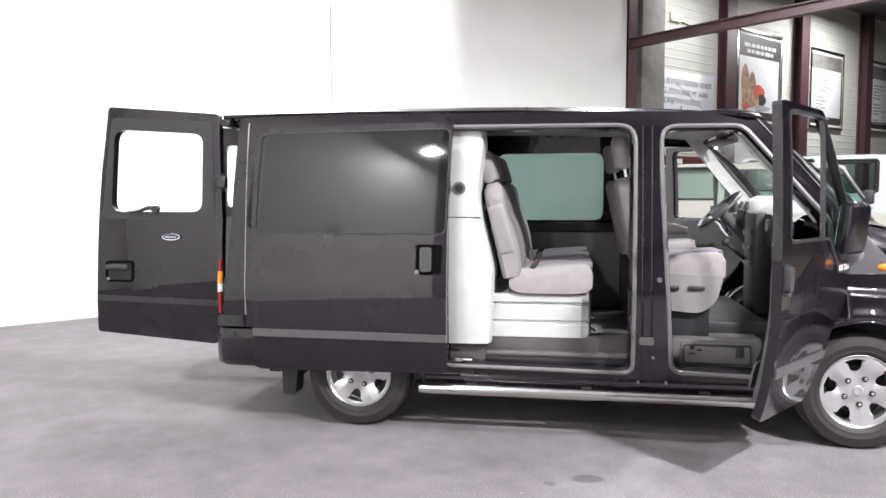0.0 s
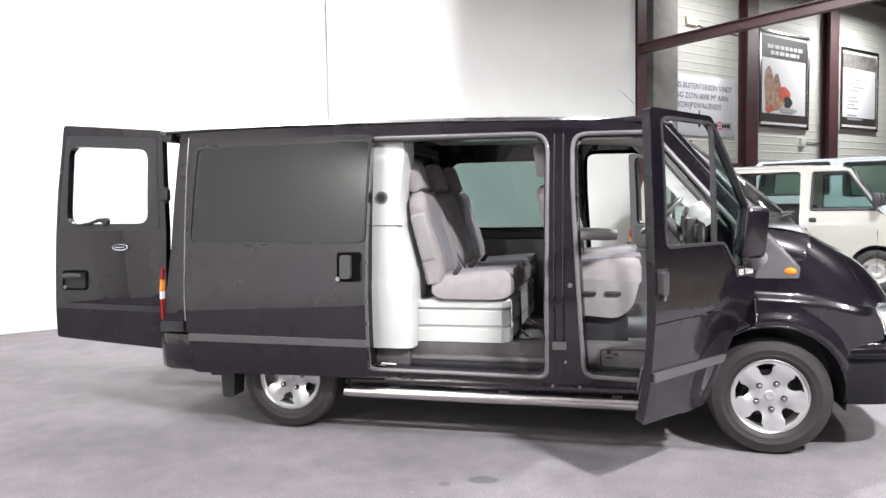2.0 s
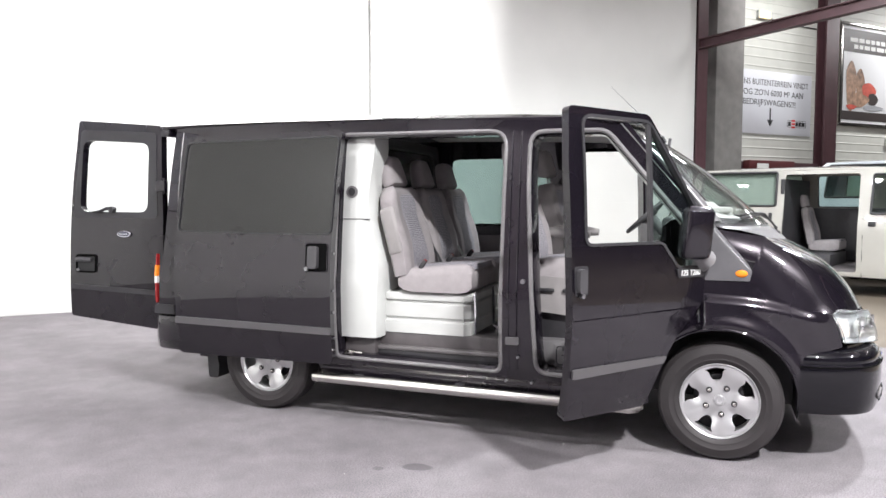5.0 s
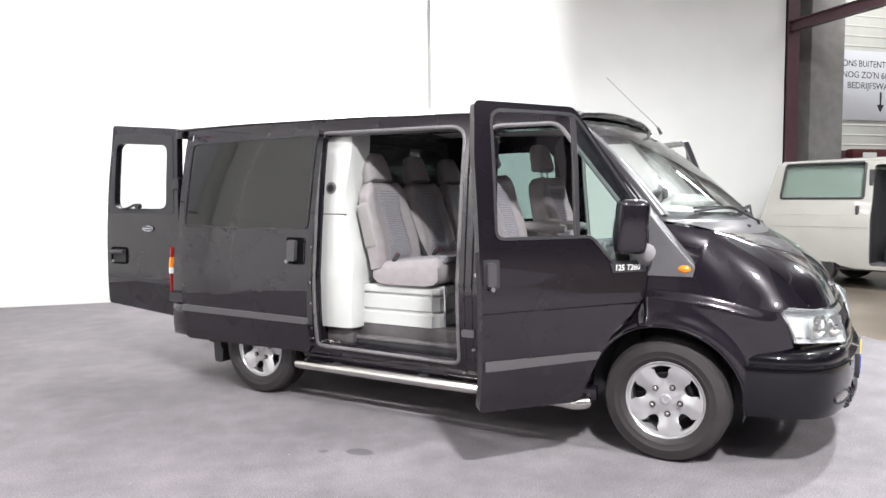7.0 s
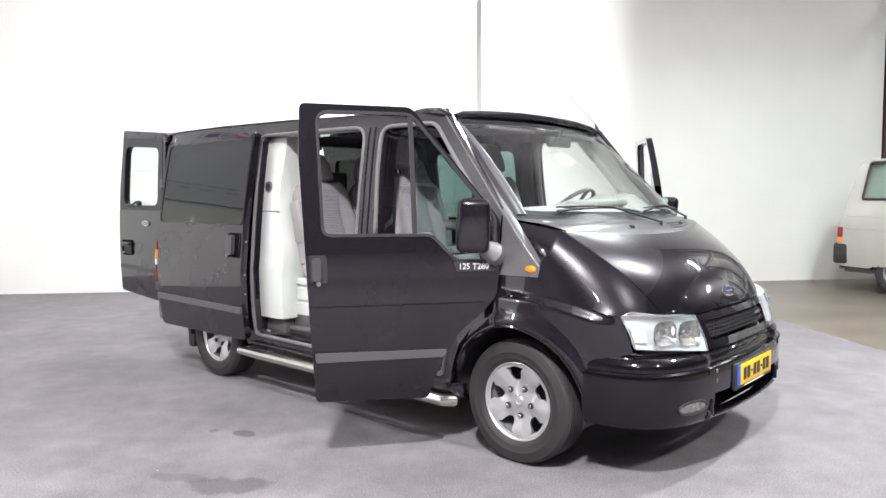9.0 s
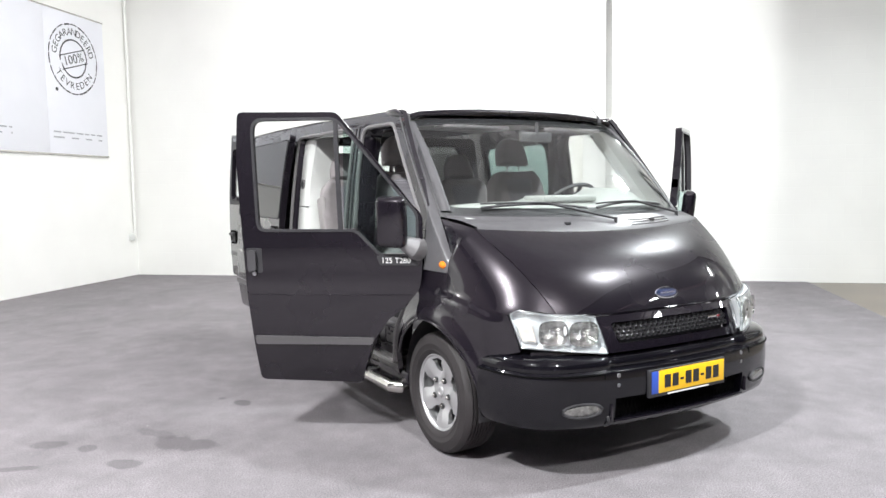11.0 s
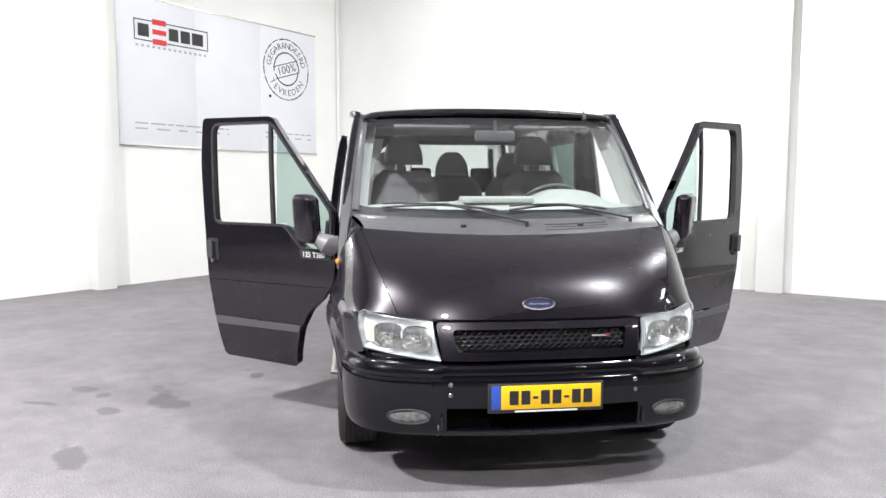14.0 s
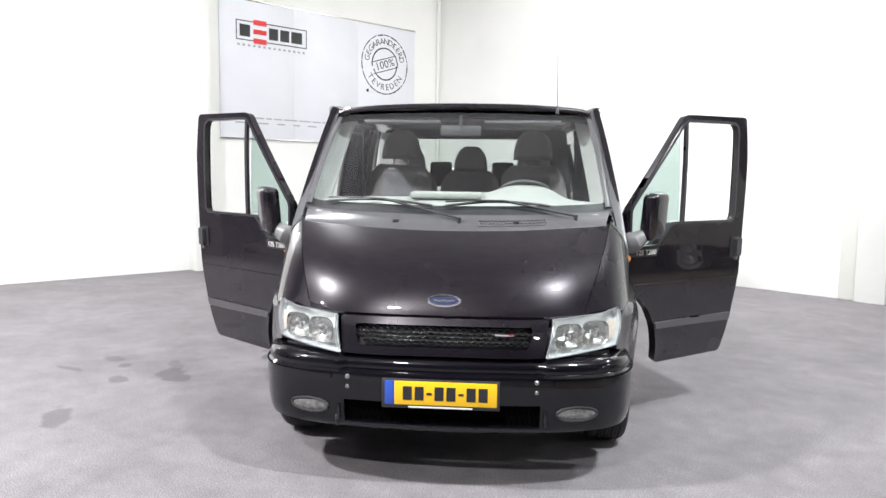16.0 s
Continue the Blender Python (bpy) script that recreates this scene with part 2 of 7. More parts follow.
def carpet():
    """Grey needle-felt carpet with worn paths, specks and lint."""
    m = material("grey_carpet", (0.180, 0.166, 0.176), 0.95, var=0.16, vscale=7.0, bump=0.3, bscale=220)
    nt = m.node_tree
    b = nt.nodes["Principled BSDF"]
    base = b.inputs["Base Color"].links[0].from_socket
    co = nt.nodes.new("ShaderNodeTexCoord")
    fine = nt.nodes.new("ShaderNodeTexNoise")
    fine.inputs["Scale"].default_value = 130
    fine.inputs["Detail"].default_value = 3
    nt.links.new(co.outputs["Object"], fine.inputs["Vector"])
    r1 = nt.nodes.new("ShaderNodeMapRange")
    r1.inputs["From Min"].default_value = 0.3
    r1.inputs["From Max"].default_value = 0.7
    r1.inputs["To Min"].default_value = 0.58
    r1.inputs["To Max"].default_value = 1.42
    nt.links.new(fine.outputs["Fac"], r1.inputs["Value"])
    mul = nt.nodes.new("ShaderNodeMixRGB")
    mul.blend_type = "MULTIPLY"
    mul.inputs[0].default_value = 1
    nt.links.new(base, mul.inputs[1])
    nt.links.new(r1.outputs[0], mul.inputs[2])
    tread = nt.nodes.new("ShaderNodeTexNoise")        # trodden patches the size of a foot
    tread.inputs["Scale"].default_value = 2.6
    tread.inputs["Detail"].default_value = 7
    tread.inputs["Roughness"].default_value = 0.68
    nt.links.new(co.outputs["Object"], tread.inputs["Vector"])
    r2 = nt.nodes.new("ShaderNodeMapRange")
    r2.inputs["From Min"].default_value = 0.32
    r2.inputs["From Max"].default_value = 0.62
    r2.inputs["To Min"].default_value = 0.86
    r2.inputs["To Max"].default_value = 1.07
    nt.links.new(tread.outputs["Fac"], r2.inputs["Value"])
    mul2 = nt.nodes.new("ShaderNodeMixRGB")
    mul2.blend_type = "MULTIPLY"
    mul2.inputs[0].default_value = 1
    nt.links.new(mul.outputs[0], mul2.inputs[1])
    nt.links.new(r2.outputs[0], mul2.inputs[2])
    lint = nt.nodes.new("ShaderNodeTexVoronoi")
    lint.inputs["Scale"].default_value = 3.2
    nt.links.new(co.outputs["Object"], lint.inputs["Vector"])
    lt = nt.nodes.new("ShaderNodeMath")
    lt.operation = "LESS_THAN"
    lt.inputs[1].default_value = 0.014
    nt.links.new(lint.outputs["Distance"], lt.inputs[0])
    mx = nt.nodes.new("ShaderNodeMixRGB")
    mx.inputs[2].default_value = (0.45, 0.43, 0.42, 1)
    nt.links.new(lt.outputs[0], mx.inputs[0])
    nt.links.new(mul2.outputs[0], mx.inputs[1])
    last = mx.outputs[0]
    rough = nt.nodes.new("ShaderNodeTexNoise")
    rough.inputs["Scale"].default_value = 7
    rough.inputs["Detail"].default_value = 5
    nt.links.new(co.outputs["Object"], rough.inputs["Vector"])
    for x, y, ra, rb, turn, deep in STAINS:
        p = HALL.inverted() @ Vector((x, y, 0))
        mp = nt.nodes.new("ShaderNodeMapping")
        mp.vector_type = "TEXTURE"
        mp.inputs["Location"].default_value = p
        mp.inputs["Rotation"].default_value = (0, 0, radians(turn - 47.76))
        mp.inputs["Scale"].default_value = (ra, rb, 1)
        nt.links.new(co.outputs["Object"], mp.inputs["Vector"])
        ln = nt.nodes.new("ShaderNodeVectorMath")
        ln.operation = "LENGTH"
        nt.links.new(mp.outputs[0], ln.inputs[0])
        ad = nt.nodes.new("ShaderNodeMath")
        ad.operation = "MULTIPLY_ADD"
        ad.inputs[1].default_value = 1.6
        nt.links.new(rough.outputs["Fac"], ad.inputs[0])
        nt.links.new(ln.outputs["Value"], ad.inputs[2])
        rg = nt.nodes.new("ShaderNodeMapRange")
        rg.interpolation_type = "SMOOTHSTEP"
        rg.inputs["From Min"].default_value = 1.62
        rg.inputs["From Max"].default_value = 2.0
        rg.inputs["To Min"].default_value = deep
        rg.inputs["To Max"].default_value = 0.0
        nt.links.new(ad.outputs[0], rg.inputs["Value"])
        mk = nt.nodes.new("ShaderNodeMixRGB")
        mk.inputs[2].default_value = (0.065, 0.058, 0.064, 1)
        nt.links.new(rg.outputs[0], mk.inputs[0])
        nt.links.new(last, mk.inputs[1])
        last = mk.outputs[0]
    nt.links.new(last, b.inputs["Base Color"])
    return m


STAINS = [  # x, y, half lengths, turn, depth of the damp stains
    (2.03, -2.15, 0.20, 0.10, 40, 0.55), (3.02, -2.41, 0.20, 0.08, 25, 0.5), (2.20, -2.48, 0.10, 0.06, 50, 0.5), (1.40, -1.63, 0.09, 0.05, 20, 0.7), (1.62, -2.83, 0.11, 0.06, 60, 0.4),
    (1.96, -2.99, 0.12, 0.04, 70, 0.5), (1.22, -1.72, 0.04, 0.03, 0, 0.5), (1.82, -2.62, 0.07, 0.05, 10, 0.5), (1.75, -2.25, 0.16, 0.05, 30, 0.35), (4.6, -3.2, 0.05, 0.03, 0, 0.4)]

M_WALL = wall_paint()
M_CARPET = carpet()
M_PIER = material("pier_side_shade", (0.78, 0.775, 0.73), 0.6, var=0.05, vscale=3)
M_SLAB = material("brown_concrete_floor", (0.135, 0.112, 0.088), 0.35, var=0.35, vscale=1.6, bump=0.05, bscale=60)
M_DARKCEIL = material("dark_ceiling", (0.12, 0.11, 0.12), 0.8, var=0.15, vscale=3)
M_CEIL = material("pale_ceiling", (0.73, 0.70, 0.75), 0.8, var=0.15, vscale=3)


# ---------------------------------------------------------------- mesh tools
def finish(ob, angle=35):
    me = ob.data
    for p in me.polygons:
        p.use_smooth = True
    me.set_sharp_from_angle(angle=radians(angle))
    return ob


def mesh_from(name, bm, mat, parent=None, label="", m=None, smooth=35):
    me = bpy.data.meshes.new(name)
    bm.normal_update()
    bm.to_mesh(me)
    bm.free()
    ob = new(name, me)
    me.materials.append(mat)
    if smooth:
        finish(ob, smooth)
    if m is not None:
        ob.matrix_basis = m
    if parent is not None:
        ob.parent = parent
    if label:
        ob["label"] = label
    return ob


def part(name, bm, mat, parent, label="", m=None, smooth=35):
    return mesh_from(name, bm, mat, parent, label, m, smooth)


def thing(name, label, category, group="", kind="", m=None):
    ob = new(name)
    if m is not None:
        ob.matrix_basis = m
    return tagged(ob, label, category, group, kind)


def box(bm, lo, hi, bevel=0.0, m=None, seg=2):
    """A box from corner to corner, with rounded edges."""
    r = bmesh.ops.create_cube(bm, size=1)
    vs = r["verts"]
    lo, hi = Vector(lo), Vector(hi)
    for v in vs:
        v.co = Vector(((lo[i] + hi[i]) / 2 + v.co[i] * (hi[i] - lo[i])) for i in range(3))
    if bevel:
        es = list({e for v in vs for e in v.link_edges})
        g = bmesh.ops.bevel(bm, geom=es, offset=bevel, segments=seg, affect="EDGES", profile=0.5)
        vs = list({v for f in g["faces"] for v in f.verts} | {v for v in vs if v.is_valid})
    if m is not None:
        bmesh.ops.transform(bm, matrix=m, verts=vs)
    return vs


def cyl(bm, a, b, r, r2=None, n=20, cap=True):
    a, b = Vector(a), Vector(b)
    d = b - a
    m = Matrix.Translation((a + b) / 2) @ d.to_track_quat("Z", "Y").to_matrix().to_4x4()
    return bmesh.ops.create_cone(bm, cap_ends=cap, segments=n, radius1=r, radius2=r if r2 is None else r2, depth=d.length, matrix=m)["verts"]


def tube(bm, pts, r, n=12, close=False):
    """A round bar along a line of points."""
    pts = [Vector(p) for p in pts]
    rings = []
    up = Vector((0, 0, 1))
    for i, p in enumerate(pts):
        a = pts[i - 1] if i or close else p
        b = pts[(i + 1) % len(pts)] if i + 1 < len(pts) or close else p
        t = (b - a).normalized()
        u = t.cross(up)
        u = t.cross(Vector((1, 0, 0))) if u.length < 0.05 else u
        u.normalize()
        w = u.cross(t)
        rr = r[i] if isinstance(r, (list, tuple)) else r
        rings.append([bm.verts.new(p + rr * (math.cos(k * math.tau / n) * u + math.sin(k * math.tau / n) * w)) for k in range(n)])
    m = len(rings)
    for i in range(m if close else m - 1):
        A, B = rings[i], rings[(i + 1) % m]
        for k in range(n):
            bm.faces.new((A[k], A[(k + 1) % n], B[(k + 1) % n], B[k]))
    if not close:
        bm.faces.new(rings[0][::-1])
        bm.faces.new(rings[-1])
    bmesh.ops.recalc_face_normals(bm, faces=bm.faces)


def lathe(bm, prof, n=48, axis="Y"):
    """Turn (radius, offset) pairs round the y axis."""
    rings = []
    for k in range(n):
        a = k * math.tau / n
        rings.append([bm.verts.new((r * math.cos(a), o, r * math.sin(a))) for r, o in prof])
    for k in range(n):
        A, B = rings[k], rings[(k + 1) % n]
        for i in range(len(prof) - 1):
            bm.faces.new((A[i], A[i + 1], B[i + 1], B[i]))
    bmesh.ops.recalc_face_normals(bm, faces=bm.faces)


def rounded(pts, r, seg=5):
    """A polygon with its corners rounded; r one radius or one per corner."""
    out = []
    n = len(pts)
    for i in range(n):
        p = Vector(pts[i])
        a = Vector(pts[i - 1])
        b = Vector(pts[(i + 1) % n])
        rr = r[i] if isinstance(r, (list, tuple)) else r
        la, lb = (a - p).length, (b - p).length
        d = min(rr, la * 0.48, lb * 0.48)
        if d < 1e-4:
            out.append(p.to_tuple())
            continue
        pa, pb = p + (a - p) / la * d, p + (b - p) / lb * d
        for k in range(seg + 1):
            t = k / seg
            q = (1 - t) ** 2 * pa + 2 * t * (1 - t) * p + t * t * pb
            out.append(q.to_tuple())
    return out


def inside(p, poly):
    x, y = p
    c = False
    j = len(poly) - 1
    for i in range(len(poly)):
        xi, yi = poly[i][0], poly[i][1]
        xj, yj = poly[j][0], poly[j][1]
        if (yi > y) != (yj > y) and x < (xj - xi) * (y - yi) / (yj - yi) + xi:
            c = not c
        j = i
    return c


def edge_gap(p, poly):
    best = 9.0
    q = Vector(p)
    for i in range(len(poly)):
        a, b = Vector(poly[i - 1]), Vector(poly[i])
        d = b - a
        t = max(0, min(1, (q - a).dot(d) / max(d.length_squared, 1e-12)))
        best = min(best, (a + t * d - q).length)
    return best


def shrink(poly, d):
    """The polygon moved inwards by d (outwards if negative)."""
    n = len(poly)
    area = sum(poly[i - 1][0] * poly[i][1] - poly[i][0] * poly[i - 1][1] for i in range(n))
    sg = 1 if area > 0 else -1
    out = []
    for i in range(n):
        a, p, b = Vector(poly[i - 1]), Vector(poly[i]), Vector(poly[(i + 1) % n])
        d1, d2 = (p - a), (b - p)
        if d1.length < 1e-6 or d2.length < 1e-6:
            continue
        d1.normalize(), d2.normalize()
        n1, n2 = Vector((-d1.y, d1.x)) * sg, Vector((-d2.y, d2.x)) * sg
        k = (n1 + n2)
        k = k / max(0.35, k.length_squared / 2)
        out.append((p + k * d).to_tuple())
    return out


def dense(poly, step):
    out = []
    for i in range(len(poly)):
        a, b = Vector(poly[i]), Vector(poly[(i + 1) % len(poly)])
        n = max(1, int((b - a).length / step + 0.5))
        out += [(a + (b - a) * k / n).to_tuple() for k in range(n)]
    return out


def skin(bm, poly, holes, fn, hint, thick=0.015, step=0.06, back=True):
    """Sheet of the given outline with holes, bent onto the surface fn(a, b), with thickness."""
    from mathutils.geometry import delaunay_2d_cdt
    loops = [dense(poly, step)] + [dense(h, step) for h in holes]
    pts, edges = [], []
    for lp in loops:
        s = len(pts)
        pts += [Vector(p) for p in lp]
        edges += [(s + i, s + (i + 1) % len(lp)) for i in range(len(lp))]
    xs, ys = [p[0] for p in loops[0]], [p[1] for p in loops[0]]
    nx, ny = int((max(xs) - min(xs)) / step), int((max(ys) - min(ys)) / step)
    for i in range(nx + 1):
        for j in range(ny + 1):
            p = (min(xs) + (i + 0.5 * (j % 2)) * step, min(ys) + j * step)
            if inside(p, poly) and not any(inside(p, h) for h in holes) and all(edge_gap(p, q) > step * 0.45 for q in [poly, *holes]):
                pts.append(Vector(p))
    v, e, f = delaunay_2d_cdt(pts, edges, [], 0, 1e-6)[:3]
    tri = []
    for t in f:
        c = sum((v[i] for i in t), Vector((0, 0))) / len(t)
        if inside(c, poly) and not any(inside(c, h) for h in holes):
            tri.append(t)
    hint = Vector(hint)
    outer, inner, used = {}, {}, sorted({i for t in tri for i in t})
    h = 0.004
    for i in used:
        a, b = v[i]
        p = Vector(fn(a, b))
        n = (Vector(fn(a + h, b)) - Vector(fn(a - h, b))).cross(Vector(fn(a, b + h)) - Vector(fn(a, b - h)))
        n = n.normalized() if n.length > 1e-12 else hint.normalized()
        if n.dot(hint) < 0:
            n = -n
        outer[i] = bm.verts.new(p)
        if back:
            inner[i] = bm.verts.new(p - n * thick)
    count = {}
    for t in tri:
        t = list(t)
        a, b, c = (outer[i].co for i in t)
        if (b - a).cross(c - a).dot(hint) < 0:
            t.reverse()
        bm.faces.new([outer[i] for i in t])
        if back:
            bm.faces.new([inner[i] for i in reversed(t)])
        for k in range(3):
            count[(t[k], t[(k + 1) % 3])] = 1
    if back:
        for (a, b) in count:
            if (b, a) not in count:
                bm.faces.new((outer[b], outer[a], inner[a], inner[b]))
    return bm


def loft(bm, rows, close=False):
    """Faces between rows of points."""
    vs = [[bm.verts.new(p) for p in r] for r in rows]
    for A, B in zip(vs, vs[1:]):
        n = len(A)
        for k in range(n if close else n - 1):
            bm.faces.new((A[k], A[(k + 1) % n], B[(k + 1) % n], B[k]))
    return vs


def lerp_table(tab, x):
    if x <= tab[0][0]:
        return tab[0][1]
    for (a, va), (b, vb) in zip(tab, tab[1:]):
        if x <= b:
            t = (x - a) / (b - a)
            return va + (vb - va) * t
    return tab[-1][1]


def smooth_table(tab, x):
    """Catmull-Rom through a table."""
    xs = [a for a, _ in tab]
    if x <= xs[0]:
        return tab[0][1]
    if x >= xs[-1]:
        return tab[-1][1]
    i = max(k for k in range(len(xs)) if xs[k] <= x)
    i = min(i, len(xs) - 2)
    def slope(k):
        if k == 0:
            return (tab[1][1] - tab[0][1]) / (xs[1] - xs[0])
        if k == len(xs) - 1:
            return (tab[-1][1] - tab[-2][1]) / (xs[-1] - xs[-2])
        return (tab[k + 1][1] - tab[k - 1][1]) / (xs[k + 1] - xs[k - 1])
    h = xs[i + 1] - xs[i]
    t = (x - xs[i]) / h
    return ((2 * t**3 - 3 * t**2 + 1) * tab[i][1] + (t**3 - 2 * t**2 + t) * h * slope(i)
            + (-2 * t**3 + 3 * t**2) * tab[i + 1][1] + (t**3 - t**2) * h * slope(i + 1))


def cushion(bm, size, r, m=None, puff=0.0, seg=4):
    """A soft padded block centred at the origin."""
    sx, sy, sz = (d / 2 for d in size)
    vs = box(bm, (-sx, -sy, -sz), (sx, sy, sz), min(r, 0.95 * min(sx, sy, sz)), seg=seg)
    for v in vs:
        fx, fy, fz = (abs(v.co[i]) / (sx, sy, sz)[i] for i in range(3))
        v.co.z += math.copysign(puff * (1 - fx**2) * (1 - fy**2), v.co.z) if fz > 0.3 else 0
    if m is not None:
        bmesh.ops.transform(bm, matrix=m, verts=vs)
    return vs


def letters(name, text, size, depth, mat, parent, m, label="", width=None):
    """Raised lettering in the built-in font, as a mesh."""
    cu = bpy.data.curves.new(name, "FONT")
    cu.body, cu.size, cu.extrude = text, size, depth
    cu.align_x, cu.align_y = "CENTER", "CENTER"
    cu.resolution_u = 3
    tmp = bpy.data.objects.new(name, cu)
    scene.collection.objects.link(tmp)
    dg = bpy.context.evaluated_depsgraph_get()
    me = bpy.data.meshes.new_from_object(tmp.evaluated_get(dg))
    bpy.data.objects.remove(tmp)
    bpy.data.curves.remove(cu)
    xs = [v.co.x for v in me.vertices]
    if width and xs:
        k = width / (max(xs) - min(xs))
        for v in me.vertices:
            v.co.x *= k
    ob = new(name, me)
    me.materials.clear()
    me.materials.append(mat)
    ob.matrix_basis = m
    if parent is not None:
        ob.parent = parent
    if label:
        ob["label"] = label
    return ob


# ---------------------------------------------------------------- the showroom
def wall_box(name, s0, s1, n0, n1, z0, z1, mat, label, bevel=0.0):
    bm = bmesh.new()
    box(bm, (s0, n0, z0), (s1, n1, z1), bevel)
    ob = mesh_from(name, bm, mat, None, "", HALL.copy())
    return tagged(ob, label, "wall" if "wall" in name else name.split("_")[0], kind="structure")


# ground: carpeted showroom and bare slab of the hall, one sheet each, meeting at the carpet's edge
bm = bmesh.new()
box(bm, (-12, -30, -0.2), (60, 20, -0.012))
tagged(mesh_from("floor", bm, M_SLAB, None, "", HALL.copy()), "brown polished concrete floor of the workshop hall", "floor", kind="structure")
bm = bmesh.new()
box(bm, (-S0, -14, -0.010), (5.16, N0, 0.0), 0.003)
tagged(mesh_from("floor_carpet", bm, M_CARPET, None, "", HALL.copy()), "worn grey needle-felt showroom carpet with damp stains", "carpet", kind="structure")

wall_box("wall_back", -S0, 9.12, N0, N0 + 0.3, -0.01, 7.2, M_WALL, "plain white painted masonry wall behind the van")
wall_box("wall_side", -S0 - 0.3, -S0, -4.5, N0 + 0.3, -0.01, 7.2, M_WALL, "white painted masonry wall with a sign board")
# the side wall runs on; its poorly lit lengths are darkened by colour
wall_box("wall_side_dark", -S0 - 0.3, -S0 - 0.008, -14, -8.2, -0.01, 7.2, M_FARWALL, "unlit end of the side wall, its darkness put into the colour")
wall_box("wall_side_dim", -S0 - 0.3, -S0 - 0.004, -8.2, -4.5, -0.01, 7.2, M_SIDESHADE, "side wall beyond the white part, coloured dark for low light")
# slightly darker strip: shade of the pier's side face put into colour
wall_box("wall_pier_back", 1.68, 1.90, N0 - 0.025, N0, 0, 7.2, M_PIER, "cream strip on the back wall for the shaded side face of the pier", 0.008)
wall_box("wall_pier", 1.90, 2.24, N0 - 0.12, N0, 0, 7.2, M_WALL, "white painted pier standing proud of the back wall", 0.006)
wall_box("wall_pier_side", -S0, -S0 + 0.24, -0.30, -0.02, 0, 7.2, M_WALL, "white painted pier on the side wall", 0.006)
wall_box("wall_front", -S0 - 0.3, 40, -14.3, -14, -0.01, 7.2, M_FARWALL, "unseen wall closing the far side of the showroom, coloured dark for low light")
wall_box("wall_far", 40, 40.3, -14.3, 6.4, -0.01, 7.2, M_CLAD, "cream wall closing the far end of the hall")
bm = bmesh.new()
box(bm, (-S0 - 0.3, -14.3, 7.2), (9.3, 6.6, 7.4))
tagged(mesh_from("ceiling", bm, M_CEIL, None, "", HALL.copy()), "pale painted showroom ceiling", "ceiling", kind="structure")
bm = bmesh.new()
box(bm, (9.3, -14.3, 7.2), (40.3, 6.6, 7.4))
tagged(mesh_from("ceiling_hall", bm, M_DARKCEIL, None, "", HALL.copy()), "dark steel roof of the workshop hall", "ceiling", kind="structure")


def clad_wall():
    """Ribbed cladding on the hall's back wall: rows of shallow horizontal ribs."""
    bm = bmesh.new()
    rows = []
    z = 2.25
    while z < 7.2:
        for dz, dn in ((0.0, 0.0), (0.16, 0.0), (0.178, 0.008), (0.19, 0.008), (0.205, 0.0)):
            rows.append((z + dz, dn))
        z += 0.205
    s0, s1 = 9.1, 40.0
    loft(bm, [[(s0, 6.0 - d, zz), (s1, 6.0 - d, zz)] for zz, d in rows])
    box(bm, (s0, 6.02, -0.01), (s1, 6.3, 7.2))
    box(bm, (s0, 5.99, -0.01), (s1, 6.02, 2.25))
    bmesh.ops.recalc_face_normals(bm, faces=bm.faces)
    ob = mesh_from("wall_hall", bm, M_CLAD, None, "", HALL.copy(), smooth=20)
    tagged(ob, "cream ribbed metal cladding of the workshop hall", "wall", kind="structure")


clad_wall()


def i_beam(bm, a, b, up, w=0.22, h=0.24, t=0.018):
    """A rolled steel section between two points."""
    a, b, up = Vector(a), Vector(b), Vector(up).normalized()
    d = (b - a).normalized()
    sd = d.cross(up).normalized()
    prof = [(-w / 2, -h / 2), (w / 2, -h / 2), (w / 2, -h / 2 + t), (t / 2, -h / 2 + t), (t / 2, h / 2 - t), (w / 2, h / 2 - t),
            (w / 2, h / 2), (-w / 2, h / 2), (-w / 2, h / 2 - t), (-t / 2, h / 2 - t), (-t / 2, -h / 2 + t), (-w / 2, -h / 2 + t)]
    A = [bm.verts.new(a + sd * p + up * q) for p, q in prof]
    B = [bm.verts.new(b + sd * p + up * q) for p, q in prof]
    for k in range(12):
        bm.faces.new((A[k], A[(k + 1) % 12], B[(k + 1) % 12], B[k]))
    bm.faces.new(A[::-1])
    bm.faces.new(B)
    bmesh.ops.recalc_face_normals(bm, faces=bm.faces)


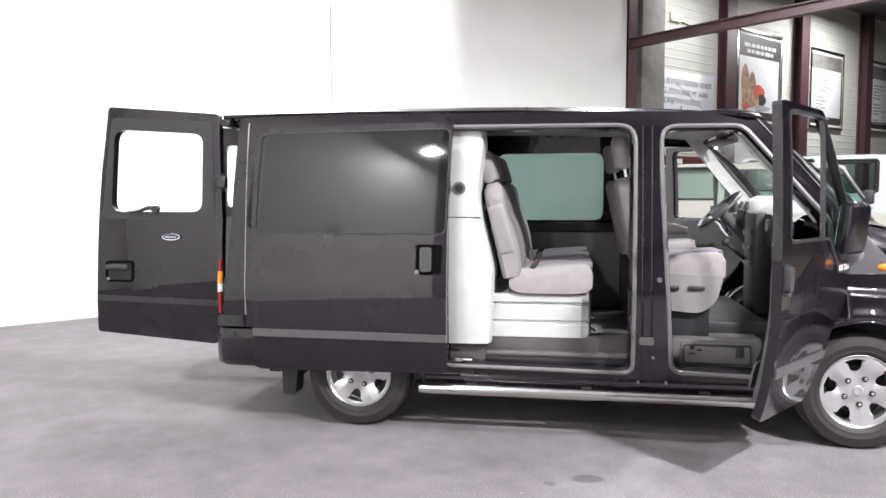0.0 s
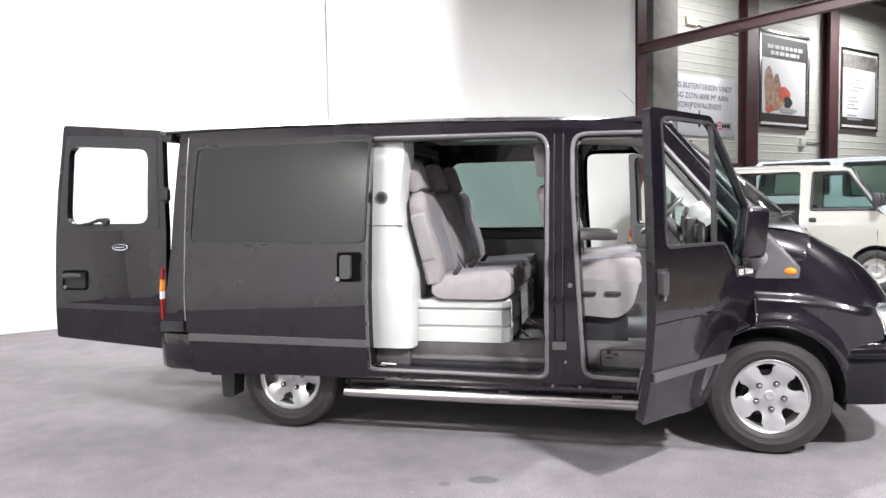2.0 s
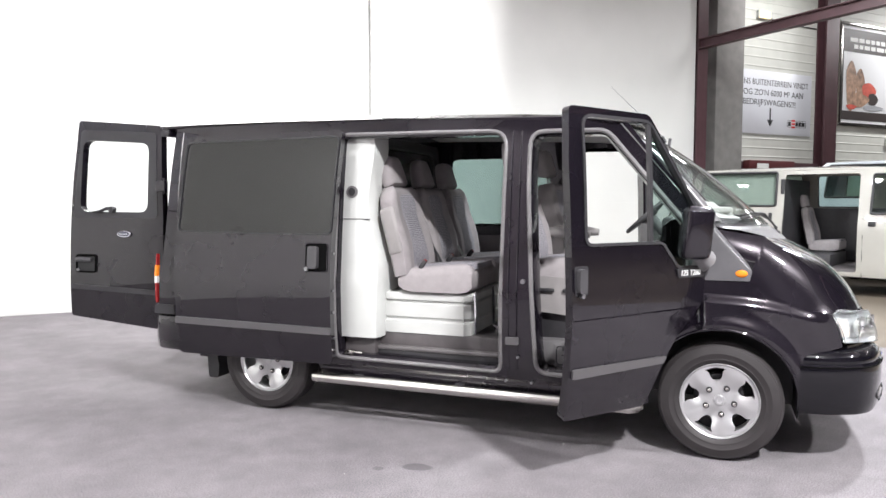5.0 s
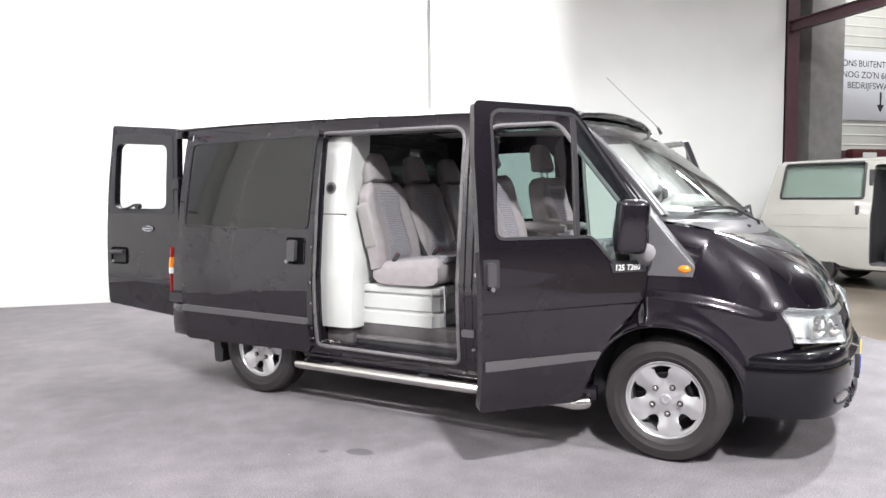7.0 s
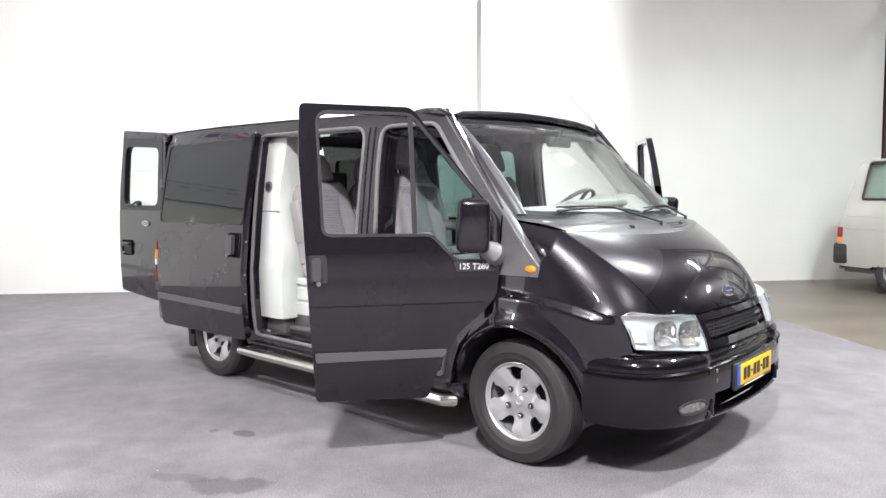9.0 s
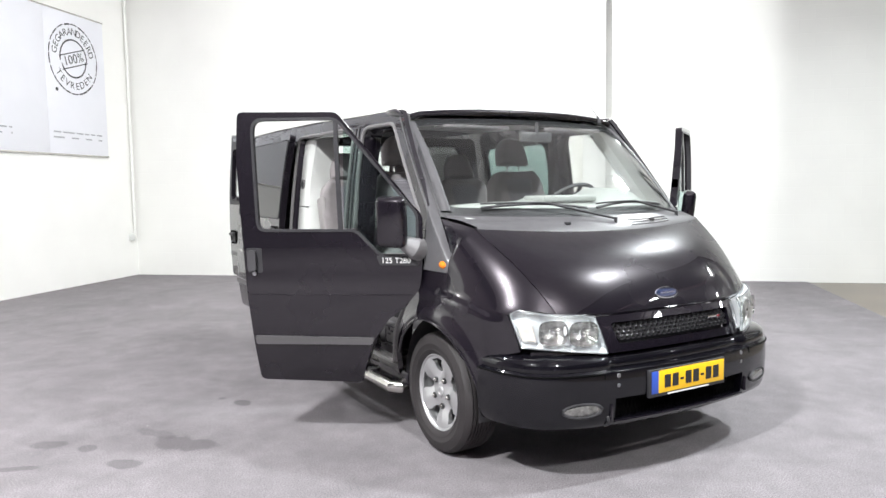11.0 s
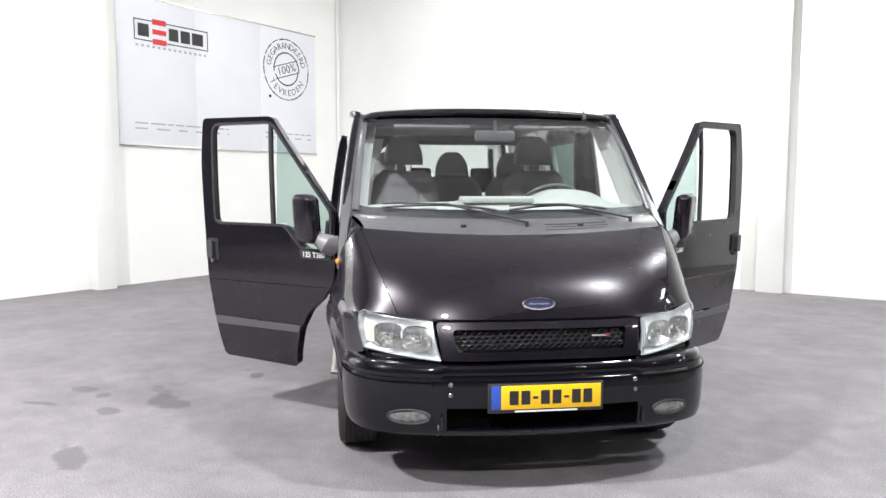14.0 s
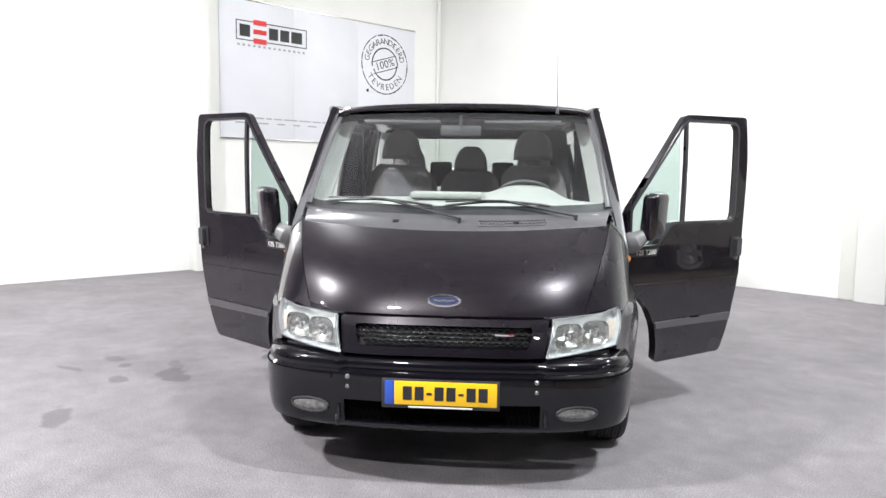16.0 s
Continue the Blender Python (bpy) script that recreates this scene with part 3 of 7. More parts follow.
def steelwork():
    for s in (14.4, 18.3, 22.65, 26.9):
        bm = bmesh.new()
        i_beam(bm, (s, 5.84, 0), (s, 5.84, 7.15), (0, 1, 0), 0.46, 0.26, 0.03)
        tagged(mesh_from("trim_column", bm, M_MAROON, None, "", HALL.copy(), smooth=0), "maroon painted steel column against the cladding", "column", "steel columns", "structure")
    bm = bmesh.new()
    i_beam(bm, (9.27, 5.02, 0), (9.27, 5.02, 7.15), (0, 1, 0), 0.26, 0.30, 0.03)
    tagged(mesh_from("trim_column", bm, M_MAROON, None, "", HALL.copy(), smooth=0), "maroon painted steel column at the end of the white wall", "column", "steel columns", "structure")
    bm = bmesh.new()
    i_beam(bm, (9.22, 4.9, 4.47), (9.22, -14, 4.47), (0, 0, 1), 0.16, 0.19, 0.02)
    tagged(mesh_from("trim_beam", bm, M_MAROON, None, "", HALL.copy(), smooth=0), "maroon painted horizontal steel beam between hall bays", "beam", kind="structure")
    bm = bmesh.new()
    box(bm, (9.95, 5.15, 0), (10.75, 5.95, 7.15), 0.015)
    tagged(mesh_from("wall_pillar", bm, M_CONCRETE, None, "", HALL.copy()), "rough grey concrete pillar behind the steel column", "pillar", kind="structure")


steelwork()


def ceiling_lamp(s, n, z, watts, lx, ly, lean):
    """A box flood lamp hung from the roof, with its lit face below."""
    ob = thing("ceiling_lamp", "white box flood lamp hanging under the hall roof", "lamp", "ceiling floods", m=HALL @ pose(s, n, z))
    turn = pose(0, 0, 0, lean)
    bm = bmesh.new()
    box(bm, (-lx / 2 - 0.06, -ly / 2 - 0.06, 0.02), (lx / 2 + 0.06, ly / 2 + 0.06, 0.16), 0.015, turn)
    part("housing", bm, M_TRIM, ob)
    for x in (-lx / 3, lx / 3):
        bm = bmesh.new()
        cyl(bm, turn @ Vector((x, 0, 0.15)), (x, 0, 7.2 - z), 0.008, n=8)
        part("hanger", bm, M_TRIM, ob, "thin steel hanger")
    if lx < 0.3:                                  # unseen side flap, added to shade the far end of the wall
        bm = bmesh.new()
        box(bm, (0.90, -2.0, -1.5), (0.91, 0.445, 0.15), 0.002)
        cyl(bm, (0.2, 0.1, 0.14), (0.9, 0.1, 0.14), 0.01, n=8)
        part("added_flap", bm, M_DARK, ob, "unseen black flap added to shade the wall")
    la = bpy.data.lights.new("ceiling_flood", "AREA")
    la.shape, la.size, la.size_y, la.energy = "RECTANGLE", lx, ly, watts
    la.color = (0.940, 0.980, 1.0) if lean < 0 else (0.978, 0.974, 0.985)   # the two turned away from the wall are cooler
    lo = new("flood_light", la)
    lo.matrix_basis = turn
    lo.parent = ob


for row in LAMPS:
    ceiling_lamp(*row)


# ---------------------------------------------------------------- the black van: shape of the body
SIDE = [(0.25, 0.915), (0.34, 0.94), (0.45, 0.962), (0.60, 0.978), (0.75, 0.983), (0.90, 0.984), (0.98, 0.975), (1.10, 0.965), (1.25, 0.950),
        (1.45, 0.928), (1.65, 0.902), (1.80, 0.878), (1.88, 0.863), (1.93, 0.851), (1.97, 0.836)]
TAPER = [(-1.1, 0.03), (-0.85, 0.012), (-0.5, 0.0), (2.6, 0.0), (2.9, 0.002), (3.05, 0.008), (3.2, 0.028), (3.35, 0.062), (3.5, 0.115), (3.62, 0.19), (3.7, 0.28)]


def ease(t):
    t = min(1.0, max(0.0, t))
    return t * t * (3 - 2 * t)


def side_y(x, z):
    """Half width of the body."""
    y = smooth_table(SIDE, z) - smooth_table(TAPER, x)
    if x > 2.3:                                   # flared wheel arch
        r = math.hypot(x - 2.94, z - 0.35)
        y += 0.030 * math.exp(-((r - 0.415) / 0.05) ** 2) * (1 if z > 0.2 else 0)
    if x > 2.78:                                  # shoulder along the wing, running into the lamp
        zc = lerp_table([(2.80, 0.940), (3.06, 0.926), (3.17, 0.912), (3.276, 0.888), (3.40, 0.852), (3.49, 0.833)], x)
        y += 0.030 * ease((x - 2.80) / 0.06) * (1 - ease((x - 3.36) / 0.14)) * (1 - ease((z - zc + 0.055) / 0.055)) * (0.35 + 0.65 * ease((z - 0.55) / 0.30))
    return y


def side_fn(sg, off=0.0):
    return lambda x, z: (x, sg * (side_y(x, z) + off), z)


ROOF_X = [(-0.93, 2.006), (-0.8, 2.022), (-0.4, 2.036), (0.3, 2.038), (1.0, 2.028), (1.7, 2.006), (2.1, 1.982), (2.36, 1.955), (2.46, 1.925)]


def roof_fn(x, y):
    z = smooth_table(ROOF_X, x) - 0.035 * (abs(y) / 0.82) ** 2.6
    a = abs(y) - 0.74
    return (x, y, z - (0.9 * a * a / 0.10 if a > 0 else 0))


van = thing("van", "glossy black panel van with all doors open and alloy wheels", "van", m=pose(0, 0, 0))

SLIDE_HOLE = rounded([(0.548, 0.40), (1.695, 0.385), (1.705, 1.875), (0.548, 1.885)], [0.05, 0.07, 0.12, 0.07])
DOOR_OUT = [(1.845, 0.345), (2.44, 0.335), (2.47, 0.46), (2.52, 0.60), (2.60, 0.72), (2.70, 0.80), (2.785, 0.90), (2.80, 1.02), (2.80, 1.30), (2.325, 1.868), (1.765, 1.872),
            (1.76, 1.60), (1.785, 1.20), (1.81, 0.80)]
DOOR_HOLE = rounded([(1.90, 0.40), (2.42, 0.385), (2.50, 0.62), (2.68, 0.82), (2.77, 0.96), (2.77, 1.30), (2.30, 1.86), (1.835, 1.865), (1.835, 1.55), (1.865, 1.0)],
                    [0.08, 0.05, 0.05, 0.05, 0.04, 0.05, 0.06, 0.10, 0.1, 0.1])
REAR_ARCH = [(-0.41 * math.cos(a), 0.36 + 0.41 * math.sin(a)) for a in [radians(d) for d in range(-10, 191, 10)]]
WIN_MID = rounded([(0.72, 1.24), (1.60, 1.24), (1.60, 1.80), (0.72, 1.80)], 0.08)
WIN_REAR = rounded([(-0.72, 1.24), (0.55, 1.24), (0.55, 1.80), (-0.66, 1.80)], 0.08)


def body_side(sg):
    """Fixed side of the body between the rear bumper and the front door opening."""
    arch = [(x, z) for x, z in REAR_ARCH]
    out = [(-0.90, 0.62), (-0.70, 0.62), (-0.70, 0.36), (-0.42, 0.345)] + arch[1:-1] + [(0.42, 0.31), (1.0, 0.30), (2.45, 0.30), (2.52, 0.46), (2.58, 0.60), (2.67, 0.70),
           (2.79, 0.78), (2.835, 0.90), (2.835, 1.36), (2.38, 1.93), (1.0, 1.967), (0.0, 1.980), (-0.80, 1.982), (-0.84, 1.2)]
    bm = bmesh.new()
    holes = [DOOR_HOLE, WIN_REAR] + ([SLIDE_HOLE] if sg < 0 else [WIN_MID])
    skin(bm, out, holes, side_fn(sg), (0, sg, 0), 0.03, 0.07)
    part("body_side", bm, M_PAINT, van, "black glossy body side")
    for name, w in (("rear_side_window", WIN_REAR),) + ((("middle_side_window", WIN_MID),) if sg > 0 else ()):
        bm = bmesh.new()
        skin(bm, shrink(w, -0.012), [], side_fn(sg, 0.002), (0, sg, 0), 0.005, 0.12)
        g = part(name, bm, M_PRIV if name[0] == "r" else M_TINTDARK, van, "tinted side window")
        g.visible_shadow = False
    bm = bmesh.new()
    skin(bm, rounded([(1.722, 0.574), (1.805, 0.574), (1.805, 0.620), (1.722, 0.620)], 0.010), [], side_fn(sg, 0.014), (0, sg, 0), 0.014, 0.04)
    part("body_strip", bm, M_STRIP, van, "grey rubbing strip")
    # thin pale line down the rear corner joint
    bm = bmesh.new()
    tube(bm, [(-0.735, sg * (side_y(-0.735, z) + 0.0005), z) for z in [0.70 + 1.23 * k / 16 for k in range(17)]], 0.0035, 6)
    part("corner_seam", bm, M_SEAM, van, "thin grey seam of the rear corner panel")
    # rubber seals round the openings
    for h, r in ((DOOR_HOLE, 0.014), (SLIDE_HOLE, 0.0135)):
        if h is SLIDE_HOLE and sg > 0:
            continue
        bm = bmesh.new()
        ring = dense(shrink(h, 0.008), 0.04)
        tube(bm, [(x, sg * (side_y(x, z) - 0.004), z) for x, z in ring], r, 8, True)
        part("door_seal", bm, M_SEAL, van, "grey rubber door seal")
    for x in (1.737, 1.790):
        bm = bmesh.new()
        tube(bm, [(x, sg * (side_y(x, z) - 0.001), z) for z in [0.42 + 1.44 * k / 18 for k in range(19)]], 0.007, 8)
        part("pillar_fold", bm, M_PAINT, van, "pressed fold in the door pillar")
    # inner frame skin that gives the opening its depth
    for h in ((DOOR_HOLE, SLIDE_HOLE) if sg < 0 else (DOOR_HOLE,)):
        bm = bmesh.new()
        d = dense(h, 0.08)
        rows = [[(x, sg * (side_y(x, z) - 0.01), z) for x, z in d], [(x, sg * (side_y(x, z) - 0.05), z) for x, z in dense_like(shrink(h, 0.03), d)],
                [(x, sg * (side_y(x, z) - 0.13), z) for x, z in dense_like(shrink(h, 0.035), d)]]
        loft(bm, rows, True)
        bmesh.ops.recalc_face_normals(bm, faces=bm.faces)
        part("door_frame", bm, M_PAINT, van, "black inner door frame")


def dense_like(poly, ref):
    """As many points on poly as ref has, each the nearest to its partner."""
    out = []
    for p in ref:
        q = Vector(p)
        best, bp = 9.0, None
        for i in range(len(poly)):
            a, b = Vector(poly[i - 1]), Vector(poly[i])
            d = b - a
            t = max(0, min(1, (q - a).dot(d) / max(d.length_squared, 1e-12)))
            c = a + t * d
            if (c - q).length < best:
                best, bp = (c - q).length, c
        out.append(bp.to_tuple())
    return out


body_side(-1)
body_side(1)

bm = bmesh.new()
skin(bm, [(-0.92, -0.80), (-0.92, 0.80), (2.40, 0.80), (2.455, 0.40), (2.47, 0.0), (2.455, -0.40), (2.40, -0.80)], [], roof_fn, (0, 0, 1), 0.02, 0.09)
for sg in (-1, 1):                       # rolled roof edge down to the gutter
    rows = []
    for i in range(41):
        x = -0.92 + 3.30 * i / 40
        top = Vector(roof_fn(x, sg * 0.80))
        zl = lerp_table([(-0.92, 1.985), (0, 1.984), (1.0, 1.970), (2.4, 1.908)], x)
        low = Vector((x, sg * (side_y(x, 1.95) + 0.006), zl))
        row = []
        for k in range(7):
            t = k / 6
            c = Vector((x, sg * (side_y(x, 1.95) + 0.004), top.z - 0.004))
            row.append((1 - t) ** 2 * top + 2 * t * (1 - t) * c + t * t * low)
        row.append(low + Vector((0, -sg * 0.03, -0.004)))
        rows.append(row)
    loft(bm, rows)
bmesh.ops.recalc_face_normals(bm, faces=bm.faces)
roof = part("roof", bm, M_PAINT, van, "black roof panel")
for sg in (-1, 1):                       # small raised caps at the roof's front corners
    bm = bmesh.new()
    tube(bm, [(2.05, sg * 0.815, 1.938), (2.2, sg * 0.848, 1.930), (2.33, sg * 0.868, 1.914), (2.42, sg * 0.862, 1.886)], [0.006, 0.020, 0.024, 0.004], 10)
    part("roof_corner_cap", bm, M_PAINT, van)

bm = bmesh.new()                         # rolled header over the windscreen
tube(bm, [(2.468 - 0.075 * (abs(y) / 0.8) ** 2.2, y, roof_fn(2.40, y * 0.97)[2] - 0.016) for y in [-0.80 + 1.6 * k / 32 for k in range(33)]], 0.017, 10)
part("roof_header", bm, M_PAINT, van, "glossy black roof edge above the windscreen")
bm = bmesh.new()
skin(bm, [(0.64, -0.78), (0.64, 0.78), (2.36, 0.76), (2.40, 0.0), (2.36, -0.76)], [], lambda x, y: (x, y, roof_fn(x, y * 0.9)[2] - 0.065), (0, 0, -1), 0.01, 0.16)
part("headliner", bm, M_LINER, van, "grey cloth headliner")
bm = bmesh.new()
skin(bm, [(-0.85, -0.78), (-0.85, 0.78), (0.62, 0.78), (0.62, -0.78)], [], lambda x, y: (x, y, roof_fn(x, y * 0.9)[2] - 0.065), (0, 0, -1), 0.01, 0.2)
part("load_space_headliner", bm, M_GREYDARK, van, "dark board under the load space roof")


# ---------------------------------------------------------------- nose
def nose_top(s, y):
    """Bonnet and wing surface: s runs from the windscreen (0) down to the lamps (1)."""
    a = abs(y)
    xt, zt = 3.315 - 0.16 * (a / 0.82) ** 2, 1.205 + 0.035 * (a / 0.82) ** 2
    xb, zb = 3.715 - 0.235 * (a / 0.86) ** 3.6, 0.825 + 0.01 * (a / 0.86) ** 2
    bul = math.sin(math.pi * s) ** 0.9 * (0.050 - 0.010 * (a / 0.8) ** 2) + 0.02 * math.sin(math.pi * s) * s
    nx, nz = 0.70, 0.714
    x = xt + (xb - xt) * s + nx * bul * 1.05
    z = zt + (zb - zt) * s + nz * bul * 0.9
    return (x, y, z)


def hood_edge(s):
    return smooth_table([(0, 0.845), (0.3, 0.805), (0.6, 0.755), (0.85, 0.705), (1.0, 0.672)], s)


bm = bmesh.new()
rows = []
for i in range(33):
    s = i / 32
    e = hood_edge(s) - 0.004
    rows.append([nose_top(s, -e + 2 * e * k / 28) for k in range(29)])
last = rows[-1]
rows.append([(x - 0.004, y, z - 0.012) for x, y, z in last])
rows.append([(x - 0.04, y, z - 0.016) for x, y, z in last])
loft(bm, rows)
bmesh.ops.recalc_face_normals(bm, faces=bm.faces)
hood = part("bonnet", bm, M_PAINT, van, "glossy black bonnet")

def pillar_edge(sg, z):
    """Front edge of the windscreen pillar and of the corner panel below it."""
    x = 3.153 - 0.857 * (z - 1.0)
    x = min(x, 3.092 + 0.25 * (z - 1.006))
    return Vector((x, sg * (0.943 - 0.152 * (z - 1.0)), z))


for sg in (-1, 1):                       # wing tops, from the bonnet's edge down to the side crease
    bm = bmesh.new()
    rows = []
    for i in range(29):
        s = i / 28
        a = Vector(nose_top(s, sg * hood_edge(s)))
        xb = 3.06 + (3.492 - 3.06) * s
        zb = smooth_table([(0, 1.005), (0.25, 0.945), (0.5, 0.895), (0.8, 0.853), (1.0, 0.835)], s)
        b = Vector((xb, sg * side_y(xb, zb), zb))
        mid = (a + b) / 2 + Vector((0.30 * (1 - s) * 0.1, sg * 0.055 * (1 - 0.55 * s), 0.045 * (1 - 0.3 * s)))
        rows.append([(1 - t) ** 2 * a + 2 * t * (1 - t) * mid + t * t * b for t in [k / 10 for k in range(11)]])
    first = [pillar_edge(sg, 1.285 - 0.275 * k / 10) + Vector((-0.010, -sg * 0.006, -0.002)) for k in range(11)]
    loft(bm, [first] + rows)
    bmesh.ops.recalc_face_normals(bm, faces=bm.faces)
    part("wing_top", bm, M_PAINT, van, "glossy black front wing")
    bm = bmesh.new()
    arch = [(2.94 + 0.395 * math.cos(a), 0.345 + 0.395 * math.sin(a)) for a in [radians(d) for d in range(-8, 168, 8)]]
    skin(bm, [(3.39, 0.30)] + arch + [(2.60, 0.55), (2.67, 0.70), (2.80, 0.79), (2.84, 0.90), (2.84, 1.005), (3.06, 1.003), (3.168, 0.945), (3.276, 0.895), (3.40, 0.853), (3.492, 0.833),
              (3.53, 0.74), (3.55, 0.655), (3.46, 0.63), (3.40, 0.60)],
         [], side_fn(sg), (0, sg, 0), 0.02, 0.012)
    part("front_wing", bm, M_PAINT, van, "glossy black front wing with flared arch")
    bm = bmesh.new()
    tube(bm, [(2.94 + 0.402 * math.cos(a), sg * (side_y(2.94 + 0.402 * math.cos(a), 0.345 + 0.402 * math.sin(a)) - 0.002), 0.345 + 0.402 * math.sin(a)) for a in [radians(d) for d in range(-4, 164, 6)]], 0.009, 8)
    part("arch_lip", bm, M_PAINT, van, "rolled black wheel arch lip")
    # dark wheel arch liners
    for cx, r in ((2.94, 0.40), (0.0, 0.41)):
        bm = bmesh.new()
        rows = [[(cx + r * math.cos(a), sg * y, 0.345 + r * math.sin(a)) for y in (0.94, 0.80, 0.62)] for a in [radians(d) for d in range(-12, 193, 8)]]
        vs = loft(bm, rows)
        bm.faces.new([row[2] for row in vs])
        bmesh.ops.recalc_face_normals(bm, faces=bm.faces)
        part("arch_liner", bm, M_DARK, van)
    bm = bmesh.new()
    bmesh.ops.create_uvsphere(bm, u_segments=16, v_segments=10, radius=1, matrix=Matrix.Translation((3.035, sg * (side_y(3.035, 1.045) + 0.0), 1.045)) @ Matrix.Diagonal((0.034, 0.018, 0.021, 1)))
    part("side_repeater", bm, M_AMBER, van, "amber oval side repeater")


# windscreen, its black border and the grey scuttle
def screen_fn(u, v):
    """u across, v from the foot (0) to the top (1)."""
    w = 0.884 + (0.812 - 0.884) * v
    y = u * w
    x = 3.215 + (2.475 - 3.215) * v - (0.315 - 0.225 * v) * abs(u) ** 3.0
    z = 1.295 + (1.885 - 1.295) * v + 0.02 * abs(u) ** 2 * (1 - 2.2 * v) + 0.035 * math.sin(math.pi * v)
    return (x, y, z)


bm = bmesh.new()
skin(bm, [(-1, 0), (1, 0), (1, 1), (-1, 1)], [], screen_fn, (1, 0, 0.6), 0.006, 0.09)
ws = part("windscreen", bm, M_SCREEN, van, "clear laminated windscreen")
ws.visible_shadow = False
bm = bmesh.new()
skin(bm, rounded([(-1.02, -0.03), (1.02, -0.03), (1.02, 1.02), (-1.02, 1.02)], 0.05), [rounded([(-0.992, 0.055), (0.992, 0.055), (0.990, 0.945), (-0.990, 0.945)], 0.09)],
     lambda u, v: tuple(Vector(screen_fn(u, v)) + Vector((-0.006, 0, -0.006))), (1, 0, 0.6), 0.004, 0.06)
part("windscreen_border", bm, M_DARK, van, "black ceramic windscreen border")


def windscreen_pillar(sg):
    """One straight grey moulding: corner panel at the foot, pillar above it."""
    face, lining = [], []
    for k in range(37):
        z = 1.006 + (1.912 - 1.006) * (k / 36) ** 1.15
        f = pillar_edge(sg, z)
        xr = 2.845 if z < 1.33 else 2.836 + (2.364 - 2.836) * (z - 1.33) / 0.582
        xr = min(xr, f.x - 0.012)
        xc = f.x - 0.012
        c = Vector((xc, sg * (side_y(xc, z) + 0.005), z))
        row = [Vector((xr - 0.004, sg * (side_y(xr, z) - 0.035), z))]
        row += [Vector((x, sg * (side_y(x, z) + 0.005), z)) for x in [xr + (xc - 0.012 - xr) * i / 5 for i in range(6)]]
        p = row[-1]
        row += [(1 - t) ** 2 * p + 2 * t * (1 - t) * c + t * t * f for t in [i / 6 for i in range(1, 7)]]
        row += [f + Vector((-0.022, -sg * 0.004, -0.012))]
        face.append(row)
        if z > 1.28:
            xh = 2.77 - 0.839 * (z - 1.30)
            lining.append([Vector((xh - 0.060, sg * (side_y(xh, z) - 0.150), z)), Vector((xh - 0.040, sg * (side_y(xh, z) - 0.145), z)), Vector((xh - 0.022, sg * (side_y(xh, z) - 0.075), z))] + [Vector((xr - 0.020, sg * (side_y(xr, z) - 0.060), z)), f + Vector((-0.026, -sg * 0.006, -0.016))])
    for name, rows, mt, lab in (("windscreen_pillar", face, M_PILLAR, "grey plastic windscreen pillar and corner panel"), ("pillar_lining", lining, M_LINING, "pale grey inner pillar lining")):
        bm = bmesh.new()
        loft(bm, rows)
        bmesh.ops.recalc_face_normals(bm, faces=bm.faces)
        part(name, bm, mt, van, lab, smooth=60)


windscreen_pillar(-1)
windscreen_pillar(1)
for sg in (-1, 1):                       # grey moulding along the windscreen's edge
    bm = bmesh.new()
    rows = []
    for k in range(25):
        v = 0.01 + 0.97 * k / 24
        rows.append([Vector(screen_fn(sg * u, v)) + Vector((0.7, sg * 0.25, 0.66)) * h for u, h in ((1.004, -0.004), (1.002, 0.008), (0.985, 0.011), (0.966, 0.009), (0.958, 0.002))])
    loft(bm, rows)
    bmesh.ops.recalc_face_normals(bm, faces=bm.faces)
    part("screen_moulding", bm, M_PILLAR, van, "grey moulding along the windscreen edge", smooth=60)

bm = bmesh.new()
rows = []
for k in range(31):
    u = -1 + 2 * k / 30
    a = Vector(screen_fn(u * 0.985, -0.02))
    b = Vector(nose_top(0.0, u * 0.825))
    m = (a + b) / 2 + Vector((0.0, 0, 0.004))
    rows.append([a + Vector((-0.01, 0, 0.0)), a + Vector((0.004, 0, -0.012)), m, b + Vector((0.0, 0, 0.005)), b + Vector((0.012, 0, -0.008)), b + Vector((0.0, 0, -0.04))])
loft(bm, rows)
bmesh.ops.recalc_face_normals(bm, faces=bm.faces)
part("scuttle", bm, M_PILLAR, van, "grey plastic scuttle below the windscreen")
for row, t in enumerate((0.42, 0.60, 0.78)):
    for k in range(17):
        y = 0.15 + 0.021 * k + 0.010 * (row % 2)
        p = Vector(screen_fn(y / 0.875, -0.02)).lerp(Vector(nose_top(0, y)), t) + Vector((0, 0, 0.004))
        bm = bmesh.new()
        box(bm, p + Vector((-0.006, -0.008, -0.003)), p + Vector((0.006, 0.008, 0.003)), 0.002, None, 1)
        part("vent_slot", bm, M_STRIP, van, "dark slot of the scuttle vent")
for y in (-0.30, 0.34):
    bm = bmesh.new()
    p = Vector(screen_fn(y / 0.88, -0.02)).lerp(Vector(nose_top(0, y)), 0.55)
    box(bm, p + Vector((-0.012, -0.016, -0.004)), p + Vector((0.012, 0.016, 0.014)), 0.005)
    part("washer_nozzle", bm, M_DARK, van, "small black washer nozzle")


M_DARKSTEEL = material("dark_steel", (0.32, 0.32, 0.33), 0.3, 0.9)

# ---------------------------------------------------------------- front bumper
PLAN = [Vector(p) for p in ((3.33, 0.945), (3.45, 0.935), (3.56, 0.905), (3.66, 0.845), (3.735, 0.74), (3.785, 0.58), (3.812, 0.40), (3.828, 0.20), (3.834, 0.0))]


